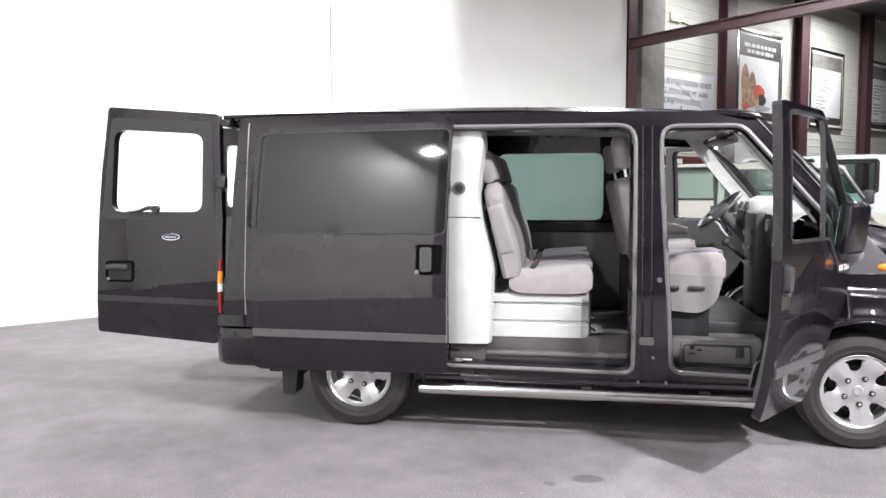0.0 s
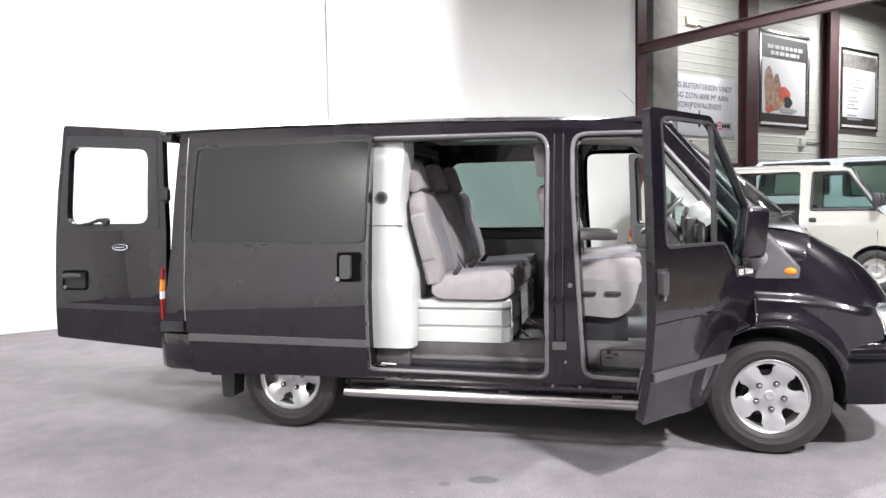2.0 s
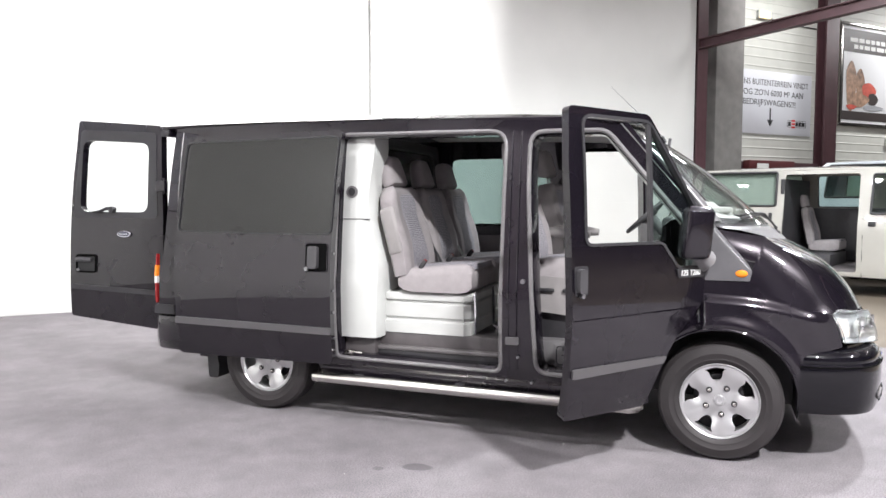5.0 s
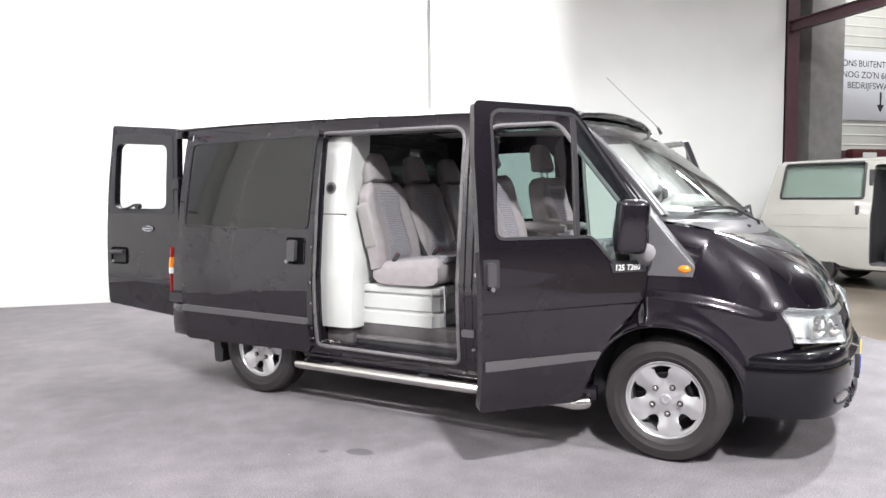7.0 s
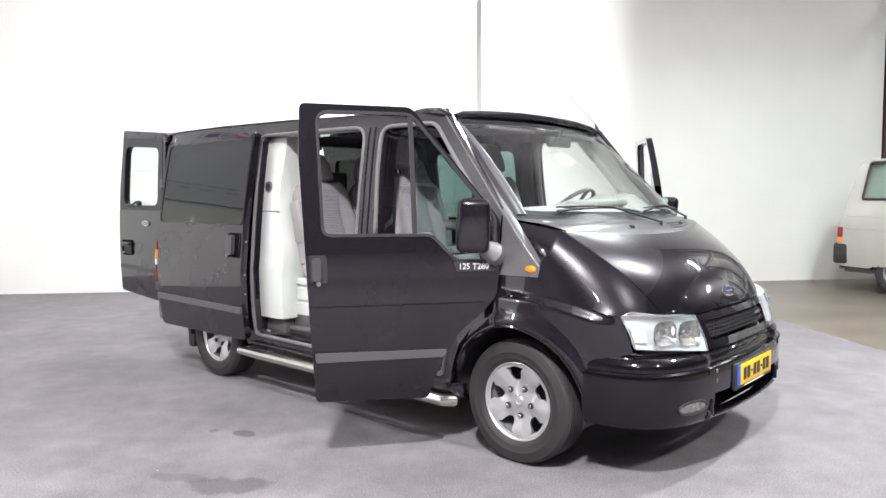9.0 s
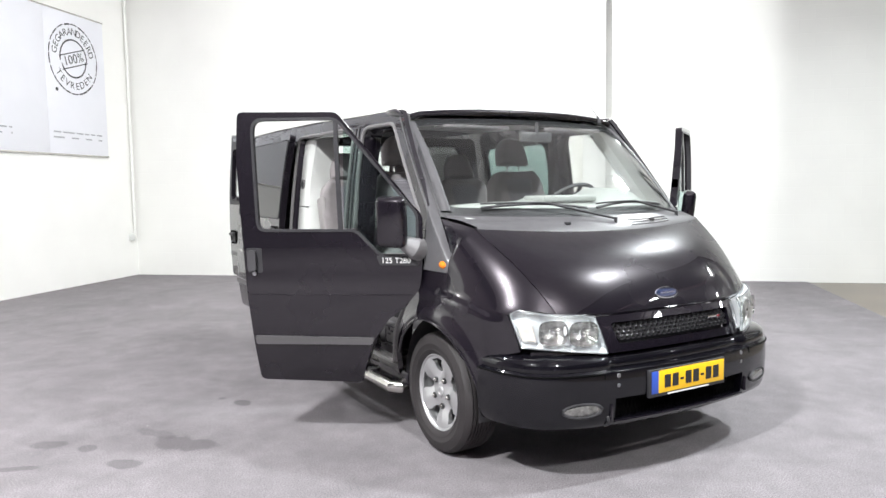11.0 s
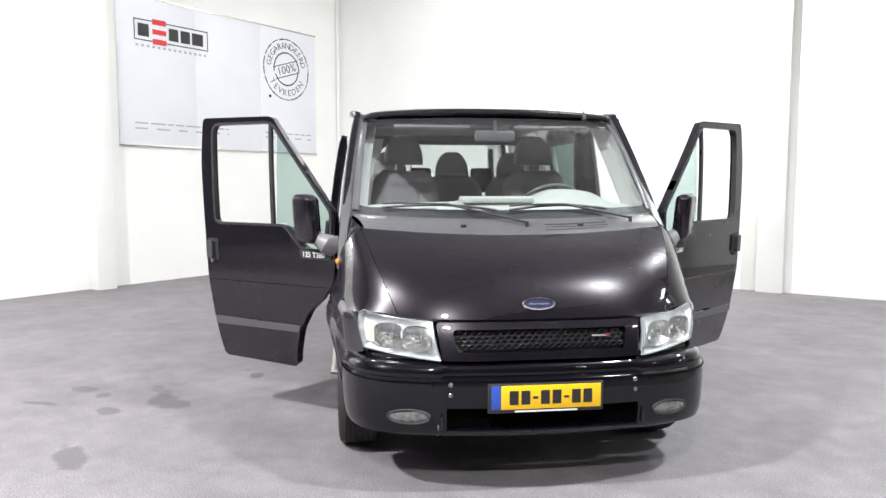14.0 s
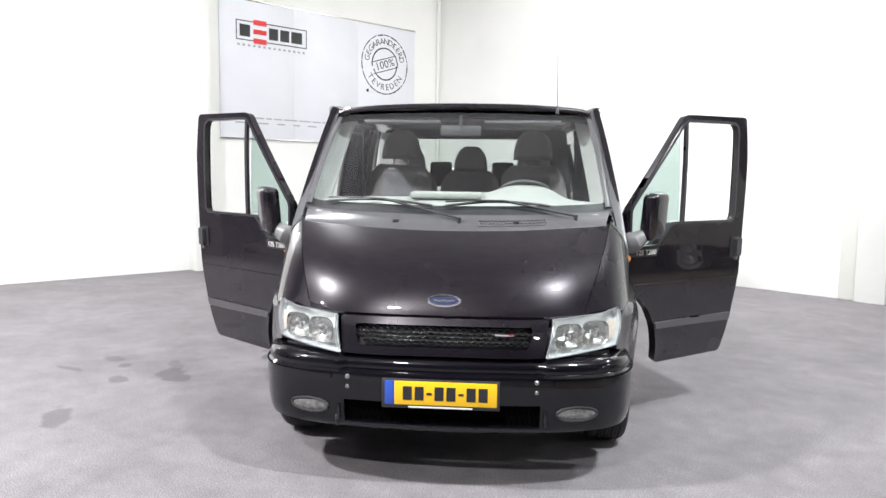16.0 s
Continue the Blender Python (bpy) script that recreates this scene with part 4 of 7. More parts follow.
def plan_curve():
    """The bumper's outline seen from above, from the right side round to the left."""
    pts = [Vector((p.x, -p.y)) for p in PLAN] + [Vector((p.x, p.y)) for p in reversed(PLAN[:-1])]
    out = []
    for i in range(len(pts) - 1):
        p0, p1, p2, p3 = pts[max(0, i - 1)], pts[i], pts[i + 1], pts[min(len(pts) - 1, i + 2)]
        for k in range(6):
            t = k / 6
            out.append(0.5 * (2 * p1 + (p2 - p0) * t + (2 * p0 - 5 * p1 + 4 * p2 - p3) * t * t + (3 * p1 - p0 - 3 * p2 + p3) * t**3))
    out.append(pts[-1])
    return out


def bumper():
    cur = plan_curve()
    nrm = []
    for i, p in enumerate(cur):
        d = cur[min(i + 1, len(cur) - 1)] - cur[max(i - 1, 0)]
        nrm.append(Vector((d.y, -d.x)).normalized())
    prof = [(0.272, -0.11), (0.276, -0.060), (0.284, -0.036), (0.30, -0.018), (0.325, -0.008), (0.36, -0.003), (0.39, 0.0), (0.43, 0.002), (0.46, 0.004), (0.50, 0.004), (0.54, 0.003), (0.560, 0.0),
            (0.570, -0.012), (0.578, -0.010), (0.60, -0.012), (0.62, -0.022), (0.634, -0.045), (0.642, -0.09), (0.643, -0.14)]
    bm = bmesh.new()
    vs = []
    for z, o in prof:
        row = []
        for p, n in zip(cur, nrm):
            q = p + n * o
            mid = abs(q.y) < 0.47
            dx = -0.022 if mid and 0.565 < z < 0.64 else 0.0
            row.append(bm.verts.new((q.x + dx, q.y, z + (0.012 * (abs(p.y) / 0.9) ** 2 if z < 0.3 else 0))))
        vs.append(row)
    holes = []
    for j in range(len(prof) - 1):
        zc = (prof[j][0] + prof[j + 1][0]) / 2
        for i in range(len(cur) - 1):
            yc = (cur[i].y + cur[i + 1].y) / 2
            f = bm.faces.new((vs[j][i], vs[j][i + 1], vs[j + 1][i + 1], vs[j + 1][i]))
            if (abs(yc) < 0.47 and 0.325 < zc < 0.43):
                holes.append(f)
    bmesh.ops.recalc_face_normals(bm, faces=bm.faces)
    hs = set(holes)
    rim = [e for f in holes for e in f.edges if sum(g in hs for g in e.link_faces) == 1]
    r = bmesh.ops.extrude_edge_only(bm, edges=list(set(rim)))
    for v in r["geom"]:
        if isinstance(v, bmesh.types.BMVert):
            v.co.x -= 0.05
            v.co.y *= 0.985
    bmesh.ops.delete(bm, geom=holes, context="FACES_ONLY")
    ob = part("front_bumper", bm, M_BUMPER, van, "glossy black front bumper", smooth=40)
    # dark mesh behind the lower intake
    bm = bmesh.new()
    box(bm, (3.70, -0.48, 0.31), (3.745, 0.48, 0.44))
    for k in range(38):
        y = -0.46 + 0.92 * k / 37
        cyl(bm, (3.757, y - 0.012, 0.325), (3.757, y + 0.012, 0.43), 0.0028, n=6)
        cyl(bm, (3.757, y + 0.012, 0.325), (3.757, y - 0.012, 0.43), 0.0028, n=6)
    part("lower_grille", bm, M_PITCH, ob, "black mesh lower air intake")
    for sg in (-1, 1):
        bm = bmesh.new()
        m = Matrix.Translation((3.764, sg * 0.635, 0.388)) @ Matrix.Rotation(sg * radians(17), 4, "Z") @ Matrix.Rotation(radians(90), 4, "Y")
        lo = bmesh.ops.create_uvsphere(bm, u_segments=24, v_segments=12, radius=1, matrix=m @ Matrix.Diagonal((0.031, 0.102, 0.013, 1)))
        fog = part("fog_lamp", bm, M_FOG, ob, "oval fog lamp with ribbed clear lens")
        bm = bmesh.new()
        tube(bm, [tuple(m @ Vector((0.033 * math.cos(a), 0.10 * math.sin(a), 0.004))) for a in [k * math.tau / 28 for k in range(28)]], 0.007, 8, True)
        part("fog_bezel", bm, M_DARK, fog)
        for z in (0.493, 0.540):
            bm = bmesh.new()
            bmesh.ops.create_uvsphere(bm, u_segments=12, v_segments=8, radius=0.012, matrix=Matrix.Translation((3.808, sg * 0.444, z)) @ Matrix.Diagonal((0.5, 1, 1, 1)))
            part("bumper_screw", bm, M_DARKSTEEL, ob, "steel screw head")
    for sg in (-1, 1):
        # upright fin between intake and fog lamp, step line of the outer panel
        bm = bmesh.new()
        box(bm, (3.770, sg * 0.487 - 0.006, 0.325), (3.812, sg * 0.487 + 0.006, 0.405), 0.005)
        part("intake_fin", bm, M_PAINT, ob, "glossy black fin beside the intake")
        bm = bmesh.new()
        pts = [(p + n * 0.0035) for p, n in zip(cur, nrm) if sg * p.y > 0.50]
        if sg < 0:
            pts = pts[::-1]
        tube(bm, [(pts[0].x, pts[0].y, 0.530)] + [(q.x, q.y, 0.556) for q in pts], 0.0035, 6)
        part("panel_joint", bm, M_PITCH, ob, "dark joint round the outer bumper panel")
    # lower lip catching the light
    bm = bmesh.new()
    tube(bm, [(q.x - 0.004, q.y, 0.318) for q in cur if abs(q.y) < 0.48], 0.006, 8)
    part("intake_lip", bm, M_PAINT, ob, "rounded lip below the intake")
    # towing eye below the right corner
    bm = bmesh.new()
    tube(bm, [(3.77 + 0.028 * math.cos(a), -0.50, 0.325 + 0.028 * math.sin(a)) for a in [k * math.tau / 16 for k in range(16)]], 0.008, 8, True)
    part("towing_eye", bm, M_DARK, ob)
    return ob


front_bumper = bumper()

# number plate with its holder: the number itself is left as bars
bm = bmesh.new()
box(bm, (3.822, -0.275, 0.408), (3.842, 0.275, 0.546), 0.004)
plate = part("number_plate", bm, M_DARK, van, "black plate holder")
bm = bmesh.new()
box(bm, (3.842, -0.215, 0.426), (3.846, 0.262, 0.538), 0.0015)
py = part("plate_face", bm, M_YELLOW, plate, "yellow number plate face")
bm = bmesh.new()
box(bm, (3.842, -0.260, 0.426), (3.846, -0.2152, 0.538), 0.0015)
part("plate_band", bm, M_BLUE, plate, "blue band of the plate")
y = -0.175
for w in (0.042, 0.042, 0.024, 0.042, 0.042, 0.024, 0.042, 0.042):
    bm = bmesh.new()
    box(bm, (3.846, y, 0.475 if w < 0.03 else 0.449), (3.8475, y + w, 0.486 if w < 0.03 else 0.514))
    y += w + 0.0135
    part("plate_bar", bm, M_BLACKINK, py, "black bar on the number plate")
bm = bmesh.new()
box(bm, (3.842, -0.15, 0.412), (3.8432, 0.15, 0.420))
part("holder_lettering", bm, M_PAPER, plate, "small white line of lettering")

# grille: painted surround, dark recess and honeycomb mesh
bm = bmesh.new()


def front_x(y, z):
    zc = smooth_table([(0.60, 3.800), (0.66, 3.785), (0.72, 3.765), (0.78, 3.742), (0.83, 3.716)], z)
    return zc - 0.225 * (abs(y) / 0.86) ** 3.4


gr_out = rounded([(-0.478, 0.645), (0.478, 0.645), (0.500, 0.815), (-0.500, 0.815)], 0.015)
gr_in = rounded([(-0.405, 0.683), (0.405, 0.683), (0.425, 0.782), (-0.425, 0.782)], 0.02)
skin(bm, gr_out, [gr_in], lambda y, z: (front_x(y, z) + 0.004, y, z), (1, 0, 0), 0.04, 0.03)
grille = part("grille", bm, M_PAINT, van, "black grille surround with honeycomb insert")
bm = bmesh.new()
skin(bm, shrink(gr_in, -0.01), [], lambda y, z: (front_x(y, z) - 0.05, y, z), (1, 0, 0), 0.01, 0.06)
part("grille_backing", bm, M_BLACKINK, grille)
bm = bmesh.new()
pitch, hh = 0.0345, 0.0185
for r in range(6):
    for c in range(25):
        y = -0.42 + c * pitch + (pitch / 2 if r % 2 else 0)
        z = 0.688 + r * 0.0182
        hexa = [(y + 0.017 * math.cos(a) * 1.05, z + 0.0118 * math.sin(a)) for a in [k * math.tau / 6 + 0 for k in range(6)]]
        if all(inside(h, shrink(gr_in, -0.004)) for h in hexa):
            vs0 = [bm.verts.new((front_x(a, b) - 0.010, a, b)) for a, b in hexa]
            cy, cz = y, z
            vs1 = [bm.verts.new((front_x(a, b) - 0.008, cy + (a - cy) * 0.87, cz + (b - cz) * 0.83)) for a, b in hexa]
            vs2 = [bm.verts.new((front_x(a, b) - 0.028, cy + (a - cy) * 0.87, cz + (b - cz) * 0.83)) for a, b in hexa]
            for k in range(6):
                j = (k + 1) % 6
                bm.faces.new((vs0[k], vs0[j], vs1[j], vs1[k]))
                bm.faces.new((vs1[k], vs1[j], vs2[j], vs2[k]))
part("grille_mesh", bm, M_GRILLE, grille, "black honeycomb grille mesh", smooth=0)
bm = bmesh.new()
box(bm, (front_x(0.29, 0.75), 0.245, 0.742), (front_x(0.29, 0.75) + 0.006, 0.335, 0.757), 0.002)
part("grille_badge", bm, M_CHROME, grille, "small silver and red badge")
bm = bmesh.new()
box(bm, (front_x(0.29, 0.75) + 0.006, 0.312, 0.7445), (front_x(0.29, 0.75) + 0.0075, 0.332, 0.7545))
part("grille_badge_tip", bm, M_DKRED, grille)

# black valance between grille, lamps and bumper
bm = bmesh.new()
loft(bm, [[(front_x(y, z) - 0.03 - o, y, z) for y in [k * 0.8 / 14 - 0.8 for k in range(29)]] for z, o in ((0.60, 0.01), (0.63, 0.004), (0.655, 0.0))])
part("front_valance", bm, M_PAINT, van)


# oval badge plates, plain
def oval_badge(parent, m, a=0.082, b=0.032):
    bm = bmesh.new()
    vs = []
    for o, k in ((0, 1.0), (0.006, 1.0), (0.009, 0.95), (0.008, 0.87)):
        vs.append([(a * k * math.cos(t), b * (1 - (1 - k) * a / b) * math.sin(t), o) for t in [i * math.tau / 36 for i in range(36)]])
    loft(bm, vs, True)
    bmesh.ops.recalc_face_normals(bm, faces=bm.faces)
    ob = part("oval_badge", bm, M_CHROME, parent, "plain oval badge with chrome rim", m)
    bm = bmesh.new()
    f = [bm.verts.new((a * 0.88 * math.cos(t), (b - 0.12 * a) * math.sin(t), 0.0078)) for t in [i * math.tau / 36 for i in range(36)]]
    bm.faces.new(f)
    part("badge_field", bm, M_BADGE, ob, "blue badge field")
    bm = bmesh.new()
    pts = [(-0.050 + 0.010 * k, 0.0015 * math.sin(k * 1.7)) for k in range(11)]
    tube(bm, [(x * a / 0.082, y * a / 0.082, 0.0085) for x, y in pts], 0.0046, 6)
    part("badge_scroll", bm, M_CHROME, ob)
    return ob


p = Vector(nose_top(0.875, 0.0))
t1 = (Vector(nose_top(0.91, 0)) - Vector(nose_top(0.84, 0))).normalized()
xa = Vector((0, 1, 0))
nz = xa.cross(-t1).normalized()
mb = Matrix(((xa.x, -t1.x, nz.x, p.x), (xa.y, -t1.y, nz.y, p.y), (xa.z, -t1.z, nz.z, p.z), (0, 0, 0, 1)))
oval_badge(van, mb)


# headlamps: silver bowl, three reflectors, amber corner and a clear cover
def headlamp(sg):
    cor = {"ot": (3.522, 0.828, 0.856), "oo": (3.492, 0.862, 0.836), "ob": (3.560, 0.838, 0.680), "ib": (3.775, 0.487, 0.648), "it": (3.715, 0.518, 0.822)}

    def face(u, v, depth=0.0, bul=0.025):
        """u outer to inner, v bottom to top."""
        lo = Vector(cor["ob"]).lerp(Vector(cor["ib"]), u)
        fin, shoulder = Vector(cor["ot"]), Vector((3.592, 0.752, 0.842))
        if u < 0.1:
            hi = Vector(cor["oo"]).lerp(fin, u / 0.1)
        elif u < 0.28:
            hi = fin.lerp(shoulder, (u - 0.1) / 0.18)
        else:
            hi = shoulder.lerp(Vector(cor["it"]), (u - 0.28) / 0.72)
        p = lo.lerp(hi, v)
        b = bul * math.sin(math.pi * min(1, max(0, u))) ** 0.7 + 0.012 * math.sin(math.pi * v)
        p += Vector((0.85, 0.5, 0.05)) * b
        p += Vector((-0.9, -0.35, 0)) * depth
        return Vector((p.x, sg * p.y, p.z))
    bm = bmesh.new()
    n1, n2 = 20, 10
    rows = [[face(i / n1, j / n2, 0.055 if 0 < i < n1 and 0 < j < n2 else 0.006) for i in range(n1 + 1)] for j in range(n2 + 1)]
    loft(bm, rows)
    bmesh.ops.recalc_face_normals(bm, faces=bm.faces)
    ob = part("headlamp", bm, M_LAMPBOWL, van, "clear headlamp with silver reflectors and amber corner")
    for u, w, r in ((0.40, 0.48, 0.072), (0.78, 0.51, 0.072)):
        bm = bmesh.new()
        prof = [(0.010, 0.0), (r * 0.55, 0.008), (r * 0.85, 0.024), (r, 0.040)]
        rings = []
        for q, o in prof:
            ring = []
            for k in range(32):
                a = k * math.tau / 32
                c, d = math.cos(a), math.sin(a)
                ring.append((o + 0.003 * (k % 2), q * math.copysign(abs(c) ** 0.6, c), 0.85 * q * math.copysign(abs(d) ** 0.6, d)))
            rings.append(ring)
        loft(bm, rings, True)
        c = face(u, w, 0.045)
        place = Matrix.Translation(c) @ Matrix.Rotation(sg * radians(22), 4, "Z")
        ref = part("reflector", bm, M_REFLECT, ob, "fluted chrome reflector", place, smooth=20)
        bm = bmesh.new()
        bmesh.ops.create_uvsphere(bm, u_segments=12, v_segments=8, radius=1, matrix=place @ Matrix.Translation((0.030, 0, 0)) @ Matrix.Diagonal((0.022, 0.014, 0.017, 1)))
        part("bulb_cap", bm, M_CHROME, ob, "chrome bulb cap")
    bm = bmesh.new()
    bmesh.ops.create_uvsphere(bm, u_segments=12, v_segments=8, radius=1, matrix=Matrix.Translation(face(0.585, 0.55, 0.03)) @ Matrix.Diagonal((0.014, 0.014, 0.034, 1)))
    part("side_light", bm, M_CLEARP, ob, "clear side light")
    bm = bmesh.new()
    rows = [[face(0.05 + 0.14 * i / 6, 0.18 + 0.52 * j / 6, 0.022) for i in range(7)] for j in range(7)]
    loft(bm, rows)
    bmesh.ops.recalc_face_normals(bm, faces=bm.faces)
    part("indicator", bm, M_AMBERSOFT, ob, "pale amber indicator")
    bm = bmesh.new()
    rows = [[face(i / n1, j / n2, -0.004) for i in range(n1 + 1)] for j in range(n2 + 1)]
    loft(bm, rows)
    bmesh.ops.recalc_face_normals(bm, faces=bm.faces)
    g = part("lens", bm, M_CLEARGLASS, ob, "clear polycarbonate headlamp cover")
    g.visible_shadow = False
    bm = bmesh.new()
    edge = [face(i / n1, 0, -0.003) for i in range(n1 + 1)] + [face(1, j / n2, -0.003) for j in range(1, n2 + 1)] + [face(1 - i / n1, 1, -0.003) for i in range(1, n1 + 1)] + [face(0, 1 - j / n2, -0.003) for j in range(1, n2)]
    tube(bm, edge, 0.003, 6, True)
    part("lamp_rim", bm, M_STRIPLIGHT, ob)


M_AMBERSOFT = material("pale_amber", (0.76, 0.66, 0.57), 0.3, var=0.2, vscale=60)
M_CLEARGLASS = glass("lamp_cover", (0.95, 0.97, 0.97), alpha=0.20, rough=0.28)
M_STRIPLIGHT = material("lamp_edge", (0.22, 0.23, 0.24), 0.2, spec=0.6)
headlamp(-1)
headlamp(1)

# wipers
for y0, y1 in ((-0.72, 0.04), (-0.04, 0.66)):
    bm = bmesh.new()
    a = Vector(screen_fn(y0 / 0.88, 0.050)) + Vector((0.020, 0, 0.020))
    q = Vector(screen_fn((y0 * 0.55 + y1 * 0.45) / 0.88, 0.055)) + Vector((0.024, 0, 0.024))
    b = Vector(screen_fn(y1 / 0.88, -0.02)).lerp(Vector(nose_top(0, y1)), 0.5) + Vector((0, 0, 0.022))
    tube(bm, [a.lerp(q, k / 6) + Vector((0, 0, 0.004 * math.sin(math.pi * k / 6))) for k in range(7)] + [q.lerp(b, k / 5) for k in range(1, 6)], [0.0045] * 6 + [0.0065] * 6, 8)
    cyl(bm, b + Vector((0.0, 0, -0.03)), b + Vector((0, 0, 0.006)), 0.010, n=14)
    tube(bm, [Vector(screen_fn((y0 + (y1 - y0) * 0.80 * k / 10) / 0.88, 0.030 + 0.035 * math.sin(math.pi * k / 10))) + Vector((0.012, 0, 0.012)) for k in range(11)], 0.0075, 6)
    part("wiper", bm, M_DARK, van, "black windscreen wiper")

# aerial
bm = bmesh.new()
cyl(bm, (2.535, 0.59, 1.875), (2.51, 0.591, 1.925), 0.012, 0.008)
tube(bm, [(2.51, 0.591, 1.925), (2.32, 0.60, 2.115), (2.12, 0.611, 2.32)], [0.0024, 0.0018, 0.0012], 6)
part("aerial", bm, M_DARK, van, "thin black whip aerial")



# ---------------------------------------------------------------- wheels
def wheel(x, y, sg, turn):
    """Tyre and five-hole alloy rim; sg is the side it faces."""
    hub = thing("wheel", "", "", m=Matrix.Translation((x, y, 0.332)))
    hub.parent = van
    w = 0.108
    bm = bmesh.new()
    prof = [(0.205, -w * 0.78), (0.222, -w * 0.92), (0.262, -w * 1.02), (0.300, -w), (0.322, -w * 0.88), (0.331, -w * 0.66)]
    for k in range(-3, 4):                     # tread grooves
        o = k * w * 0.17
        prof += [(0.332, o - 0.006), (0.332, o + 0.003), (0.325, o + 0.0045), (0.325, o + 0.0085)]
    prof += [(0.331, w * 0.66), (0.322, w * 0.88), (0.312, w * 0.96), (0.309, w * 0.955), (0.300, w), (0.274, w * 1.02), (0.271, w * 1.035), (0.267, w * 1.035), (0.264, w * 1.02), (0.240, w * 0.99), (0.238, w * 1.0), (0.234, w * 0.985), (0.222, w * 0.92), (0.205, w * 0.78)]
    lathe(bm, prof, 64)
    part("tyre", bm, M_RUBBER, hub, "black road tyre")
    bm = bmesh.new()
    # rim barrel and outer lip
    lathe(bm, [(0.212, -0.085), (0.205, -0.075), (0.19, 0.0), (0.195, 0.060), (0.212, 0.075), (0.216, 0.088), (0.209, 0.091), (0.200, 0.084), (0.196, 0.070)], 64)
    # dished face with five holes
    holes = []
    for k in range(5):
        a0 = k * math.tau / 5 + turn + math.pi / 5
        pts = []
        for r, d in ((0.110, -7), (0.110, 7), (0.138, 13.5), (0.166, 12.5), (0.185, 19), (0.188, 0), (0.185, -19), (0.166, -12.5), (0.138, -13.5)):
            a = a0 + radians(d)
            pts.append((r * math.cos(a), r * math.sin(a)))
        holes.append(rounded(pts, 0.012, 4))
    ring = [(0.199 * math.cos(a), 0.199 * math.sin(a)) for a in [i * math.tau / 60 for i in range(60)]]

    def dish(u, v):
        r = math.hypot(u, v)
        o = smooth_table([(0, 0.070), (0.04, 0.068), (0.08, 0.062), (0.12, 0.070), (0.16, 0.078), (0.20, 0.080)], r)
        # raised ridges along the spokes
        a = math.atan2(v, u) - turn
        h = math.cos(2.5 * a) ** 2                      # 1 along a spoke, 0 through an opening
        o -= 0.020 * (1 - h) ** 3 * math.exp(-((r - 0.13) / 0.045) ** 2)
        o += 0.006 * h ** 6 * min(1, r / 0.1)
        return (u, o, v)
    skin(bm, ring, holes, dish, (0, 1, 0), 0.03, 0.016)
    rim = part("rim", bm, M_ALLOY, hub, "silver five-spoke alloy rim", smooth=50)
    for k in range(5):
        a = k * math.tau / 5 + turn
        bm = bmesh.new()
        c = Vector((0.078 * math.cos(a), 0.0, 0.078 * math.sin(a)))
        cyl(bm, c + Vector((0, 0.055, 0)), c + Vector((0, 0.0735, 0)), 0.0165, n=18)
        part("nut_recess", bm, M_DARK, rim)
        bm = bmesh.new()
        cyl(bm, c + Vector((0, 0.060, 0)), c + Vector((0, 0.080, 0)), 0.0125, 0.011, n=6)
        bmesh.ops.create_uvsphere(bm, u_segments=12, v_segments=6, radius=0.0105, matrix=Matrix.Translation(c + Vector((0, 0.080, 0))) @ Matrix.Diagonal((1, 0.5, 1, 1)))
        part("wheel_nut", bm, M_STEEL, rim, "bright domed wheel nut")
    bm = bmesh.new()
    lathe(bm, [(0.0, 0.076), (0.012, 0.076), (0.014, 0.079), (0.026, 0.078), (0.031, 0.073), (0.033, 0.060)], 24)
    part("centre_cap", bm, M_ALLOY, rim, "silver wheel centre cap")
    bm = bmesh.new()
    lathe(bm, [(0.02, 0.0), (0.135, 0.0), (0.14, -0.02), (0.02, -0.02)], 40)
    part("brake_disc", bm, M_DARK, hub, "dark brake disc")
    if sg < 0:
        hub.matrix_basis = Matrix.Translation((x, y, 0.332)) @ Matrix.Rotation(math.pi, 4, "Z")
    return hub


wheel(2.94, -0.862, -1, radians(118))
wheel(2.94, 0.862, 1, radians(75))
wheel(0.0, -0.855, -1, radians(100))
wheel(0.0, 0.855, 1, radians(90))


